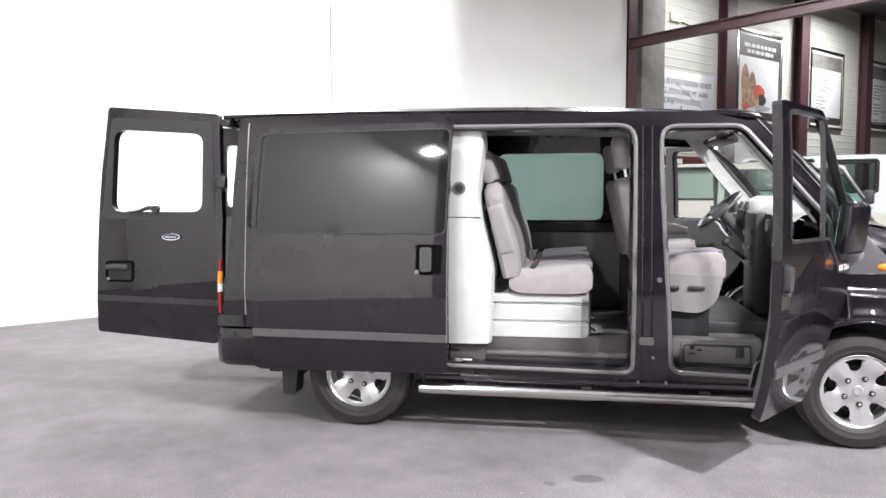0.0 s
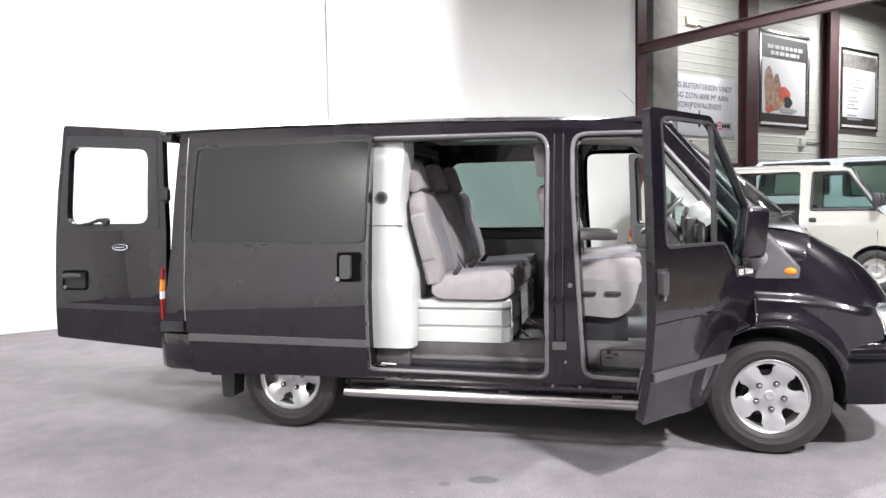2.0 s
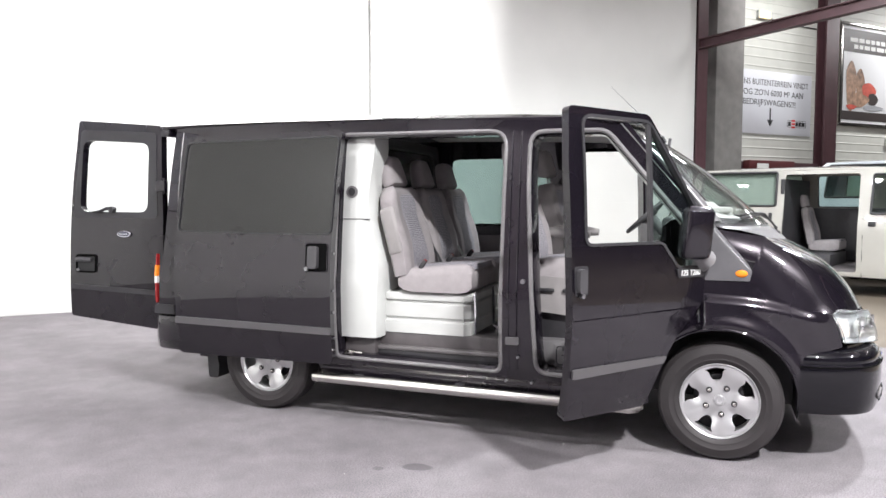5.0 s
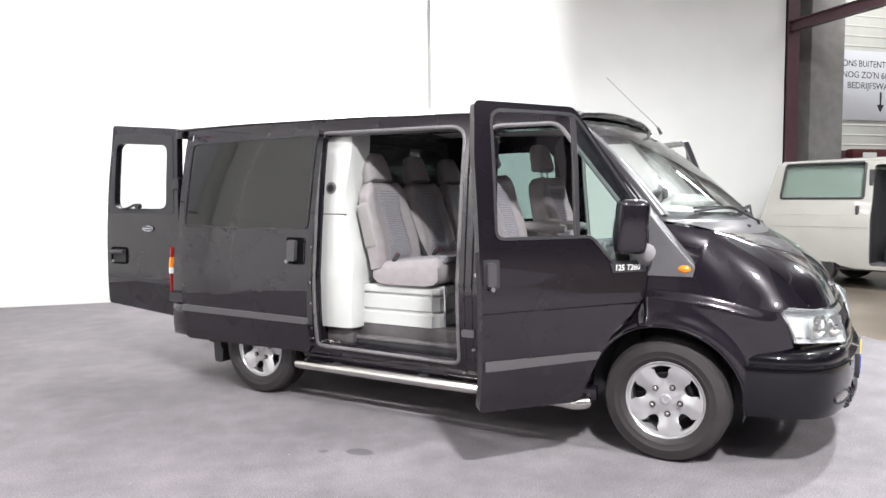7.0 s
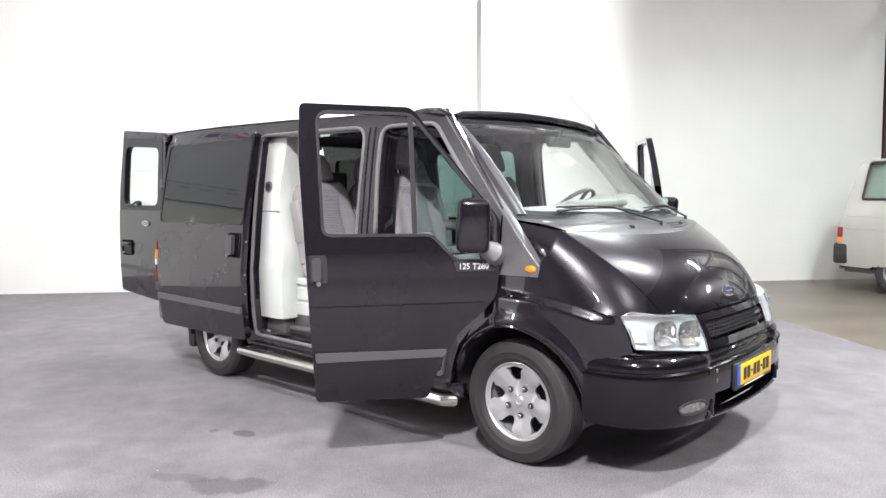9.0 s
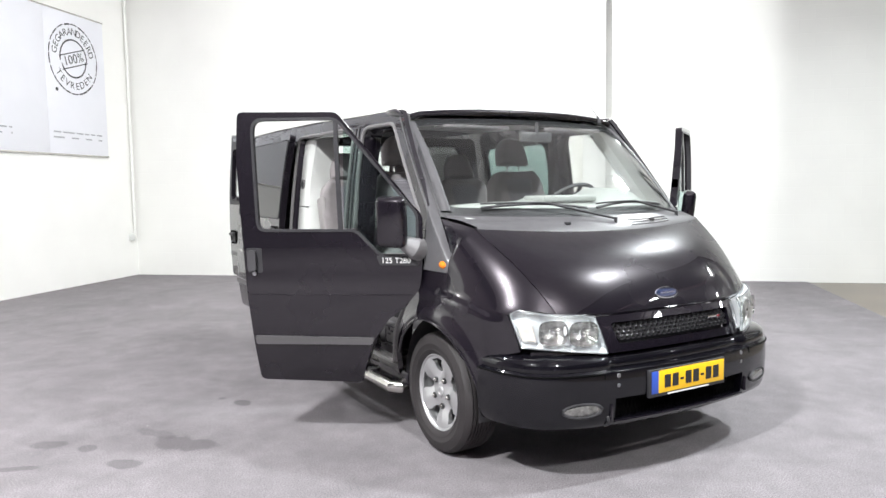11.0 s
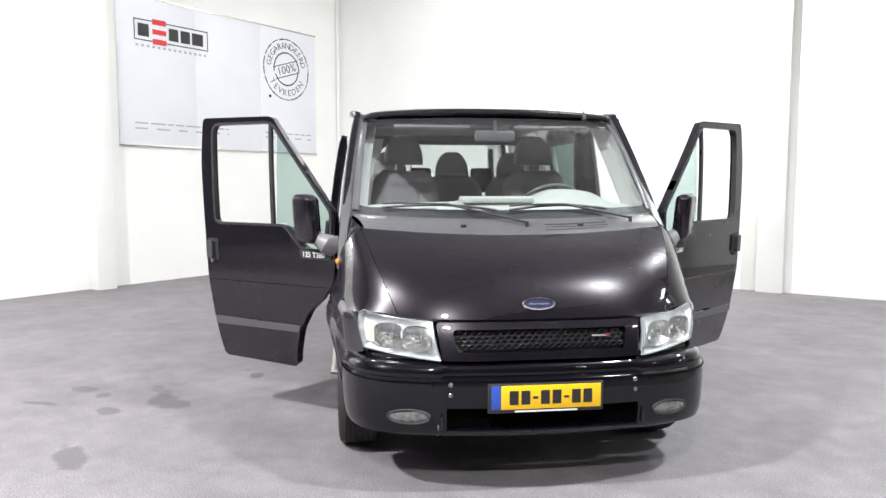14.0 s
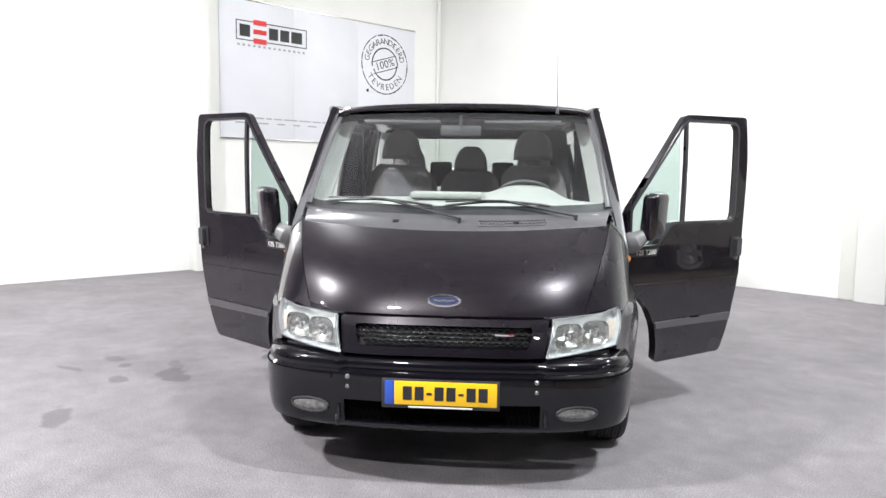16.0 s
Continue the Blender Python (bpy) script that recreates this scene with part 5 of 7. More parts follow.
# ---------------------------------------------------------------- front doors
def front_door(sg):
    hinge = Vector((2.80, sg * 0.955, 0))
    up = Vector((0, 0, 0.65))                      # the hinge line leans forward and inward
    m = Matrix.Translation(hinge + up) @ Matrix.Rotation(-sg * radians(55), 4, Vector((0.097, -sg * 0.064, 1))) @ Matrix.Translation(-up)

    def fn(off=0.0):
        return lambda x, z: (x - hinge.x, sg * (side_y(x, z) + off) - hinge.y, z)
    both = rounded([(1.875, 1.220), (2.43, 1.222), (2.565, 1.085), (2.775, 1.085), (2.775, 1.315), (2.325, 1.836), (1.845, 1.836)], [0.05, 0.03, 0.03, 0.02, 0.03, 0.05, 0.07])
    bm = bmesh.new()
    skin(bm, rounded(DOOR_OUT, 0.03, 3), [both], fn(0.004), (0, sg, 0), 0.045, 0.05)
    door = part("front_door", bm, M_PAINT, van, "black front door standing wide open", m)
    # grey window surround with division bar
    bm = bmesh.new()
    skin(bm, shrink(both, -0.005), [shrink(both, 0.010)], fn(0.010), (0, sg, 0), 0.032, 0.04)
    skin(bm, [(2.332, 1.23), (2.357, 1.23), (2.330, 1.832), (2.308, 1.832)], [], fn(0.008), (0, sg, 0), 0.020, 0.05)
    fr = part("window_surround", bm, M_SURR, door, "grey rubber window surround")
    bm = bmesh.new()
    skin(bm, [(2.36, 1.815), (2.36, 1.232), (2.43, 1.235), (2.565, 1.095), (2.775, 1.095), (2.775, 1.315), (2.342, 1.825)], [], fn(-0.014), (0, sg, 0), 0.005, 0.09)
    g = part("quarter_light", bm, M_TINT, door, "tinted fixed quarter light")
    g.visible_shadow = False
    # inner lining
    bm = bmesh.new()
    skin(bm, rounded([(1.90, 0.42), (2.40, 0.42), (2.55, 0.72), (2.74, 0.92), (2.74, 1.07), (2.55, 1.08), (2.42, 1.215), (1.90, 1.215)], 0.05), [], fn(-0.05), (0, sg, 0), 0.035, 0.08)
    lin = part("door_lining", bm, M_TRIM, door, "grey moulded door lining")
    bm = bmesh.new()
    tube(bm, [fn(-0.10)(1.98, 1.0), fn(-0.13)(2.08, 0.98), fn(-0.13)(2.3, 0.98), fn(-0.10)(2.4, 1.0)], 0.018, 8)
    part("pull_handle", bm, M_DARK, lin)
    bm = bmesh.new()
    skin(bm, rounded([(1.95, 0.46), (2.38, 0.46), (2.42, 0.60), (1.95, 0.60)], 0.03), [], fn(-0.125), (0, sg, 0), 0.01, 0.1)
    part("door_pocket", bm, M_TRIM, lin, "grey door pocket")
    # rubbing strip
    bm = bmesh.new()
    skin(bm, rounded([(1.842, 0.572), (2.505, 0.578), (2.525, 0.618), (1.838, 0.622)], 0.012), [], fn(0.016), (0, sg, 0), 0.016, 0.05)
    part("body_strip", bm, M_STRIP, door, "grey rubbing strip")
    bm = bmesh.new()
    tube(bm, [fn(0.001)(1.815 + 0.92 * k / 20, 0.862 + 0.006 * k / 20) for k in range(21)], 0.0055, 8)
    part("swage_line", bm, M_PAINT, door)
    # handle on the rear edge, over a flat dark sheet for its shaded recess
    bm = bmesh.new()
    skin(bm, rounded([(1.815, 0.985), (1.90, 0.985), (1.895, 1.125), (1.805, 1.125)], 0.015), [], fn(0.007), (0, sg, 0), 0.004, 0.05)
    hd = part("handle_recess_shade", bm, M_DARK, door)
    bm = bmesh.new()
    skin(bm, rounded([(1.822, 1.0), (1.868, 1.0), (1.866, 1.115), (1.820, 1.115)], 0.015), [], fn(0.034), (0, sg, 0), 0.028, 0.025)
    part("door_handle", bm, M_HANDLE, door, "black pull handle")
    bm = bmesh.new()
    c = Vector(fn(0.02)(1.855, 0.985))
    cyl(bm, c - Vector((0, sg * 0.02, 0)), c + Vector((0, sg * 0.004, 0)), 0.012, n=14)
    part("door_lock", bm, M_DARKSTEEL, door, "chrome door lock")
    # strap plate with the model lettering
    bm = bmesh.new()
    skin(bm, rounded([(2.565, 1.035), (2.78, 1.035), (2.78, 1.085), (2.545, 1.085)], 0.006), [], fn(0.014), (0, sg, 0), 0.012, 0.05)
    lp = part("name_strip", bm, M_DARK, door, "black strip with raised silver lettering")
    c = Vector(fn(0.017)(2.655, 1.060))
    rot = Matrix.Rotation(radians(90), 4, "X") if sg < 0 else Matrix.Rotation(math.pi, 4, "Z") @ Matrix.Rotation(radians(90), 4, "X")
    letters("lettering", "125 T280", 0.044, 0.002, M_PAPER, lp, Matrix.Translation(c) @ rot, "silver lettering", 0.155)
    # mirror on its arm
    bm = bmesh.new()
    mm = Matrix.Translation(Vector(fn(0.0)(2.638, 1.278)) + Vector((0.0, sg * 0.06, 0))) @ Matrix.Rotation(sg * radians(105), 4, "Z")   # folded
    vs = box(bm, (-0.045, -0.088, -0.142), (0.045, 0.088, 0.142), 0.040, mm, 4)
    mir = part("door_mirror", bm, M_PAINT, door, "tall black door mirror")
    bm = bmesh.new()
    skin(bm, rounded([(-0.07, -0.125), (0.07, -0.125), (0.07, 0.125), (-0.07, 0.125)], 0.03), [], lambda a, b: tuple(mm @ Vector((-0.0465, a, b))), (-1, 0, 0), 0.002, 0.1)
    part("mirror_glass", bm, M_MIRROR, mir, "mirror glass")
    bm = bmesh.new()
    a = Vector(fn(0.0)(2.745, 1.13))
    b = mm.translation + Vector((0.02, sg * 0.01, -0.085))
    tube(bm, [a + Vector((0.02, -sg * 0.01, -0.01)), a + Vector((0.01, sg * 0.03, 0.005)), a.lerp(b, 0.55), b], [0.070, 0.056, 0.040, 0.040], 14)
    part("mirror_arm", bm, M_ARM, mir, "grey plastic mirror arm")
    # thin reveal of the door's rear edge: latch
    bm = bmesh.new()
    c = Vector(fn(-0.03)(1.822, 0.95))
    box(bm, c + Vector((-0.006, -0.015, -0.06)), c + Vector((0.006, 0.015, 0.06)), 0.003)
    part("door_latch", bm, M_STEEL, door, "bare metal door latch")
    return door


front_door(-1)
front_door(1)


# ---------------------------------------------------------------- sliding door, slid back along the body
def sliding_door():
    off = 0.112
    shift = 1.062                              # how far it has run back

    def fn(o=0.0):
        return lambda x, z: (x, -(side_y(1.1, z) + off + o - 0.035 * max(0, (z - 1.2)) ** 1.0 * 0.6), z)
    out = [(-0.635, 0.385), (-0.60, 0.372), (0.56, 0.378), (0.587, 0.41), (0.592, 1.2), (0.618, 1.885), (0.60, 1.90), (-0.60, 1.885), (-0.635, 1.85), (-0.645, 1.2)]
    bm = bmesh.new()
    skin(bm, out, [], fn(), (0, -1, 0), 0.05, 0.06)
    d = part("sliding_door", bm, M_PAINT, van, "black sliding side door run back")
    bm = bmesh.new()
    skin(bm, rounded([(-0.60, 1.234), (0.580, 1.228), (0.602, 1.852), (-0.56, 1.842)], 0.05), [], fn(0.006), (0, -1, 0), 0.0055, 0.07)
    part("window", bm, M_PRIVDARK, d, "dark privacy glass filling the upper door")
    bm = bmesh.new()
    skin(bm, rounded([(-0.633, 0.590), (0.589, 0.578), (0.590, 0.622), (-0.633, 0.636)], 0.008), [], fn(0.016), (0, -1, 0), 0.016, 0.07)
    part("body_strip", bm, M_STRIP, d, "grey rubbing strip")
    bm = bmesh.new()
    win = rounded([(-0.625, 1.226), (0.588, 1.220), (0.610, 1.864), (-0.60, 1.852)], 0.05)
    skin(bm, win, [shrink(win, 0.010)], fn(0.008), (0, -1, 0), 0.0075, 0.06)
    part("window_seal", bm, M_BLACKINK, d, "thin black window seal")
    # no real hollow: a flat black sheet gives the recess its shade
    bm = bmesh.new()
    skin(bm, rounded([(0.405, 0.985), (0.565, 0.985), (0.565, 1.165), (0.405, 1.165)], 0.02), [], fn(0.003), (0, -1, 0), 0.003, 0.05)
    rec = part("handle_recess_shade", bm, M_PITCH, d, "flat black sheet for the shade in the handle recess")
    bm = bmesh.new()
    tube(bm, [fn(0.003)(x, z) for x, z in dense(rounded([(0.405, 0.985), (0.565, 0.985), (0.565, 1.165), (0.405, 1.165)], 0.02), 0.05)], 0.004, 6, True)
    part("recess_rim", bm, M_PAINT, rec, "glossy black rim of the handle recess")
    bm = bmesh.new()
    skin(bm, rounded([(0.435, 1.005), (0.505, 1.005), (0.505, 1.15), (0.435, 1.15)], 0.02), [], fn(0.036), (0, -1, 0), 0.03, 0.03)
    part("door_handle", bm, M_HANDLE, d, "black pull handle")
    bm = bmesh.new()
    c = Vector(fn(0.006)(0.415, 1.0))
    cyl(bm, c + Vector((0, 0.01, 0)), c + Vector((0, -0.008, 0)), 0.014, n=14)
    part("door_lock", bm, M_DARKSTEEL, d, "chrome door lock")
    # inner face, front edge hardware
    bm = bmesh.new()
    skin(bm, [(-0.60, 0.42), (0.555, 0.42), (0.575, 1.86), (-0.58, 1.86)], [], fn(-0.055), (0, 1, 0), 0.01, 0.2)
    part("door_lining", bm, M_TRIM, d)
    for z in (0.55, 0.72, 0.86, 1.10):
        bm = bmesh.new()
        c = Vector(fn(-0.03)(0.592, z))
        cyl(bm, c, c + Vector((0.006, 0, 0)), 0.008, n=10)
        part("edge_latch", bm, M_DARKSTEEL, d, "bare metal latch on the door edge")


M_PRIVDARK = material("dark_glass", (0.0060, 0.0062, 0.0058), 0.04, spec=0.6, var=0.1, vscale=1.5)
sliding_door()


# ---------------------------------------------------------------- rear end
def rear_door(sg):
    """Rear wing door, opened square to the side."""
    y0 = sg * 0.845

    def fn(o=0.0):
        return lambda x, z: (x, y0 + sg * (o + 0.030 * math.sin(math.pi * min(1, max(0, (z - 0.5) / 1.45))) - 0.02), z)
    out = rounded([(-1.010, 0.47), (-0.965, 0.72), (-0.935, 1.3), (-0.955, 1.995), (-1.745, 2.062), (-1.800, 1.62), (-1.83, 1.28), (-1.875, 0.75), (-1.885, 0.535)], 0.03)
    win = rounded([(-1.075, 1.355), (-1.065, 1.868), (-1.700, 1.910), (-1.732, 1.358)], 0.075)
    bm = bmesh.new()
    skin(bm, out, [win], fn(), (0, sg, 0), 0.055, 0.06)
    d = part("rear_door", bm, M_PAINT, van, "black glazed rear door standing open")
    bm = bmesh.new()
    skin(bm, shrink(win, -0.02), [], fn(-0.02), (0, sg, 0), 0.005, 0.1)
    g = part("window", bm, M_GLASS, d, "clear rear window")
    g.visible_shadow = False
    bm = bmesh.new()
    skin(bm, rounded([(-0.985, 1.31), (-1.0, 1.945), (-1.722, 1.990), (-1.80, 1.31)], 0.04), [win], fn(0.004), (0, sg, 0), 0.004, 0.06)
    part("window_border", bm, M_DARK, d, "matt black window border")
    bm = bmesh.new()
    tube(bm, [fn(0.018)(x, z) for x, z in ((-1.38, 1.365), (-1.45, 1.385), (-1.53, 1.36), (-1.60, 1.355))], [0.016, 0.014, 0.010, 0.006], 8)
    cyl(bm, fn(0.0)(-1.40, 1.375), fn(0.035)(-1.40, 1.375), 0.024, n=14)
    part("rear_wiper", bm, M_DARK, d, "black rear wiper")
    if sg < 0:
        m = Matrix.Translation(fn(0.004)(-1.30, 1.19)) @ Matrix.Rotation(radians(90), 4, "X")
        oval_badge(d, m, 0.066, 0.025)
        # flat black sheet and ring stand for the shade of a deep recess
        bm = bmesh.new()
        skin(bm, rounded([(-1.79, 0.89), (-1.60, 0.89), (-1.59, 1.02), (-1.78, 1.02)], 0.02), [], fn(0.004), (0, sg, 0), 0.004, 0.05)
        hr = part("handle_recess_shade", bm, M_BLACKINK, d, "flat black sheet for the shade in the handle recess")
        bm = bmesh.new()
        tube(bm, [fn(0.006)(x, z) for x, z in rounded([(-1.79, 0.89), (-1.60, 0.89), (-1.59, 1.02), (-1.78, 1.02)], 0.02)], 0.008, 6, True)
        part("recess_edge_shade", bm, M_PITCH, hr)
        bm = bmesh.new()
        tube(bm, [fn(0.02)(-1.77, 0.985), fn(0.034)(-1.70, 0.99), fn(0.02)(-1.62, 0.985)], 0.018, 8)
        part("door_handle", bm, M_HANDLE, d, "black pull handle")
        bm = bmesh.new()
        cyl(bm, fn(0)(-1.775, 0.905), fn(0.014)(-1.775, 0.905), 0.012, n=12)
        part("door_lock", bm, M_DARKSTEEL, d)
    bm = bmesh.new()
    skin(bm, rounded([(-1.0, 0.55), (-0.99, 1.27), (-1.79, 1.27), (-1.83, 0.58)], 0.04), [], fn(-0.06), (0, -sg, 0), 0.01, 0.2)
    part("door_lining", bm, M_TRIM, d)
    # strip added for the paler reflection along the pressed ledge of the door
    bm = bmesh.new()
    skin(bm, rounded([(-0.97, 0.730), (-0.97, 0.768), (-1.865, 0.790), (-1.865, 0.752)], 0.008), [], fn(0.006), (0, sg, 0), 0.010, 0.1)
    part("body_strip", bm, M_GRILLE, d, "dark grey strip for the paler ledge across the door")
    for z in (0.85, 1.55):
        bm = bmesh.new()
        cyl(bm, (-0.94, y0 - sg * 0.02, z - 0.06), (-0.94, y0 - sg * 0.02, z + 0.06), 0.016, n=12)
        box(bm, (-0.98, y0 - 0.03, z - 0.04), (-0.90, y0 + 0.01, z + 0.04), 0.004)
        part("door_hinge", bm, M_PAINT, d)
    # lamp cluster on the body's corner
    bm = bmesh.new()
    skin(bm, rounded([(-0.922, 0.71), (-0.908, 0.70), (-0.905, 1.05), (-0.916, 1.06)], 0.005), [], lambda x, z: (x, sg * (side_y(x, z) + 0.006), z), (0, sg, 0), 0.025, 0.05)
    lamp = part("tail_lamp", bm, M_RED, van, "tall tail lamp in red, amber and clear")
    for z0, z1, mt in ((0.845, 0.895, M_CLEARP), (0.897, 0.975, M_AMBER)):
        bm = bmesh.new()
        skin(bm, [(-0.9235, z0), (-0.9045, z0), (-0.9035, z1), (-0.9205, z1)], [], lambda x, z: (x, sg * (side_y(x, z) + 0.008), z), (0, sg, 0), 0.028, 0.05)
        part("lamp_section", bm, mt, lamp)


rear_door(-1)
rear_door(1)
for sg in (-1, 1):
    bm = bmesh.new()
    skin(bm, rounded([(-0.93, 0.625), (-0.745, 0.625), (-0.745, 0.692), (-0.92, 0.692)], 0.012), [], lambda x, z: (x, sg * (side_y(x, z) + 0.014), z), (0, sg, 0), 0.030, 0.05)
    part("bumper_end", bm, M_DARK, van, "dark plastic bumper end cap")


def rear_bumper():
    bm = bmesh.new()
    pts = [(-0.40, -0.962), (-0.75, -0.975), (-0.90, -0.965), (-0.96, -0.92), (-0.985, -0.80), (-1.0, -0.4), (-1.0, 0.4), (-0.985, 0.80), (-0.96, 0.92), (-0.90, 0.965), (-0.75, 0.975), (-0.40, 0.962)]
    rows = []
    for z, k in ((0.36, 0.975), (0.375, 0.995), (0.45, 1.0), (0.56, 1.0), (0.605, 0.995), (0.62, 0.97), (0.62, 0.90)):
        rows.append([(x if i in (0, 11) else x * (k if abs(x) > 0.5 else 1), y * k, z) for i, (x, y) in enumerate(pts)])
    loft(bm, rows)
    bmesh.ops.recalc_face_normals(bm, faces=bm.faces)
    part("rear_bumper", bm, M_PAINT, van, "black wrap-round rear bumper", smooth=50)
    for sg in (-1, 1):
        bm = bmesh.new()
        skin(bm, rounded([(-0.52, 0.17), (-0.44, 0.165), (-0.42, 0.36), (-0.53, 0.36)], 0.02), [], lambda x, z: (x, sg * 0.90, z), (0, sg, 0), 0.14, 0.1)
        part("mud_flap", bm, M_DARK, van, "black rubber mud flap")
    # load space: side linings and rear frame
    for s in (-1, 1):
        bm = bmesh.new()
        box(bm, (-0.86, s * 0.86 - 0.02, 0.55), (0.56, s * 0.86 + 0.02, 1.22), 0.01)
        part("load_space_lining", bm, M_GREYDARK, van, "dark grey load space lining")
    for z0, z1 in ((0.50, 0.56), (1.91, 1.96)):
        bm = bmesh.new()
        box(bm, (-0.93, -0.86, z0), (-0.86, 0.86, z1), 0.01)
        part("rear_frame", bm, M_PAINT, van, "black rear door frame")


rear_bumper()

# floor pan, sills, chassis
bm = bmesh.new()
box(bm, (-0.93, -0.86, 0.46), (0.62, 0.86, 0.52), 0.01)
box(bm, (0.60, -0.60, 0.44), (3.0, 0.87, 0.50), 0.01)
box(bm, (0.55, -0.80, 0.375), (1.66, -0.58, 0.40), 0.008)
box(bm, (1.62, -0.88, 0.36), (2.50, -0.55, 0.40), 0.008)
part("floor_pan", bm, M_FLOORMAT, van, "dark rubber floor and steps")
bm = bmesh.new()
box(bm, (0.55, -0.605, 0.40), (1.71, -0.585, 0.495), 0.006)
box(bm, (0.55, -0.785, 0.40), (1.73, -0.60, 0.568), 0.012)
box(bm, (0.552, -0.868, 0.395), (0.80, -0.77, 0.552), 0.02)
part("step_riser", bm, M_FLOORMAT, van, "grey-brown moulded step")
for x, z in ((1.83, 0.96), (1.80, 0.50), (1.72, 0.345), (1.88, 0.345)):
    for sg in (-1, 1):
        bm = bmesh.new()
        y = sg * (side_y(x, z) - 0.012)
        cyl(bm, (x, y, z), (x, y + sg * 0.035, z), 0.014 if z > 0.9 else 0.008, n=12)
        if z > 0.9:
            box(bm, (x - 0.03, y - 0.006, z - 0.035), (x + 0.012, y + 0.012, z + 0.035), 0.004)
        part("door_striker" if z > 0.9 else "body_bolt", bm, M_DARKSTEEL, van, "bright steel striker" if z > 0.9 else "bright bolt head")
for sg in (-1, 1):
    bm = bmesh.new()
    box(bm, (0.42, sg * 0.92 - 0.02, 0.275), (2.56, sg * 0.92 + 0.02, 0.36), 0.012)
    part("sill", bm, M_PAINT, van, "black sill panel")
bm = bmesh.new()
for s in (-0.5, 0.5):
    box(bm, (-0.9, s - 0.05, 0.27), (3.4, s + 0.05, 0.42), 0.01)
for x in (-0.6, 0.4, 1.2, 2.0, 2.5):
    box(bm, (x - 0.04, -0.85, 0.30), (x + 0.04, 0.85, 0.40), 0.01)
cyl(bm, (0, -0.8, 0.33), (0, 0.8, 0.33), 0.05)
cyl(bm, (2.94, -0.8, 0.33), (2.94, 0.8, 0.33), 0.05)
box(bm, (2.6, -0.45, 0.22), (3.55, 0.45, 0.60), 0.03)
part("chassis", bm, M_DARK, van, "dark chassis and axles")
for sg in (-1, 1):
    bm = bmesh.new()
    y = sg * 1.0
    pts = [(0.44, sg * 0.90, 0.275), (0.40, sg * 0.96, 0.275), (0.42, y, 0.272)] + [(0.5 + 0.2 * k, y, 0.272 - 0.012 * k / 10) for k in range(10)] + [(2.46, y, 0.26), (2.50, sg * 0.96, 0.26), (2.46, sg * 0.90, 0.26)]
    tube(bm, pts, 0.034, 14)
    sb = part("side_bar", bm, M_STEEL, van, "polished steel side bar below the sill")
    for x in (0.72, 1.42, 2.1):
        bm = bmesh.new()
        box(bm, (x - 0.03, min(sg * 0.75, sg * 0.99), 0.285), (x + 0.03, max(sg * 0.75, sg * 0.99), 0.297), 0.002)
        part("bar_bracket", bm, M_DARK, sb)
# tread, runner rail and roller at the sliding door
bm = bmesh.new()
box(bm, (0.79, -0.832, 0.452), (1.715, -0.770, 0.480), 0.008)
part("step_tread", bm, M_TREAD, van, "grey moulded tread of the side step")
bm = bmesh.new()
box(bm, (0.55, -0.822, 0.365), (1.715, -0.775, 0.454), 0.004)
part("step_skirt", bm, M_DARK, van, "dark face below the tread")
bm = bmesh.new()
box(bm, (0.55, -0.945, 0.372), (1.692, -0.815, 0.398), 0.004)
rail = part("door_rail", bm, M_PAINT, van, "black runner rail of the sliding door")
for k in range(12):
    bm = bmesh.new()
    cyl(bm, (0.68 + 0.078 * k, -0.900, 0.397), (0.68 + 0.078 * k, -0.900, 0.407), 0.009, 0.006, n=8)
    part("rail_screw", bm, M_PAPER, rail)
bm = bmesh.new()
cyl(bm, (0.61, -0.90, 0.435), (0.72, -0.90, 0.432), 0.014, n=12)
box(bm, (0.60, -0.93, 0.42), (0.66, -0.88, 0.45), 0.005)
part("door_roller", bm, M_STEEL, van, "steel roller arm of the sliding door")


# ---------------------------------------------------------------- the van's cabin


def bulkhead():
    out = rounded([(-0.84, 0.50), (0.84, 0.50), (0.87, 1.2), (0.80, 1.90), (-0.80, 1.90), (-0.87, 1.2)], 0.06)
    win = rounded([(-0.70, 1.34), (0.70, 1.34), (0.64, 1.83), (-0.64, 1.83)], 0.13)
    bm = bmesh.new()
    skin(bm, out, [win], lambda y, z: (0.62 + 0.02 * math.cos(y * 2.0), y, z), (1, 0, 0), 0.03, 0.09)
    bh = part("bulkhead", bm, M_GREYDARK, van, "dark grey bulkhead with a wide window")
    bm = bmesh.new()
    skin(bm, shrink(win, -0.015), [], lambda y, z: (0.615, y, z), (1, 0, 0), 0.005, 0.2)
    g = part("window", bm, M_GLASS, bh, "clear bulkhead window")
    g.visible_shadow = False
    bm = bmesh.new()
    tube(bm, [(0.655, y, z) for y, z in dense(win, 0.07)], 0.014, 8, True)
    part("window_seal", bm, M_DARK, bh)


bulkhead()


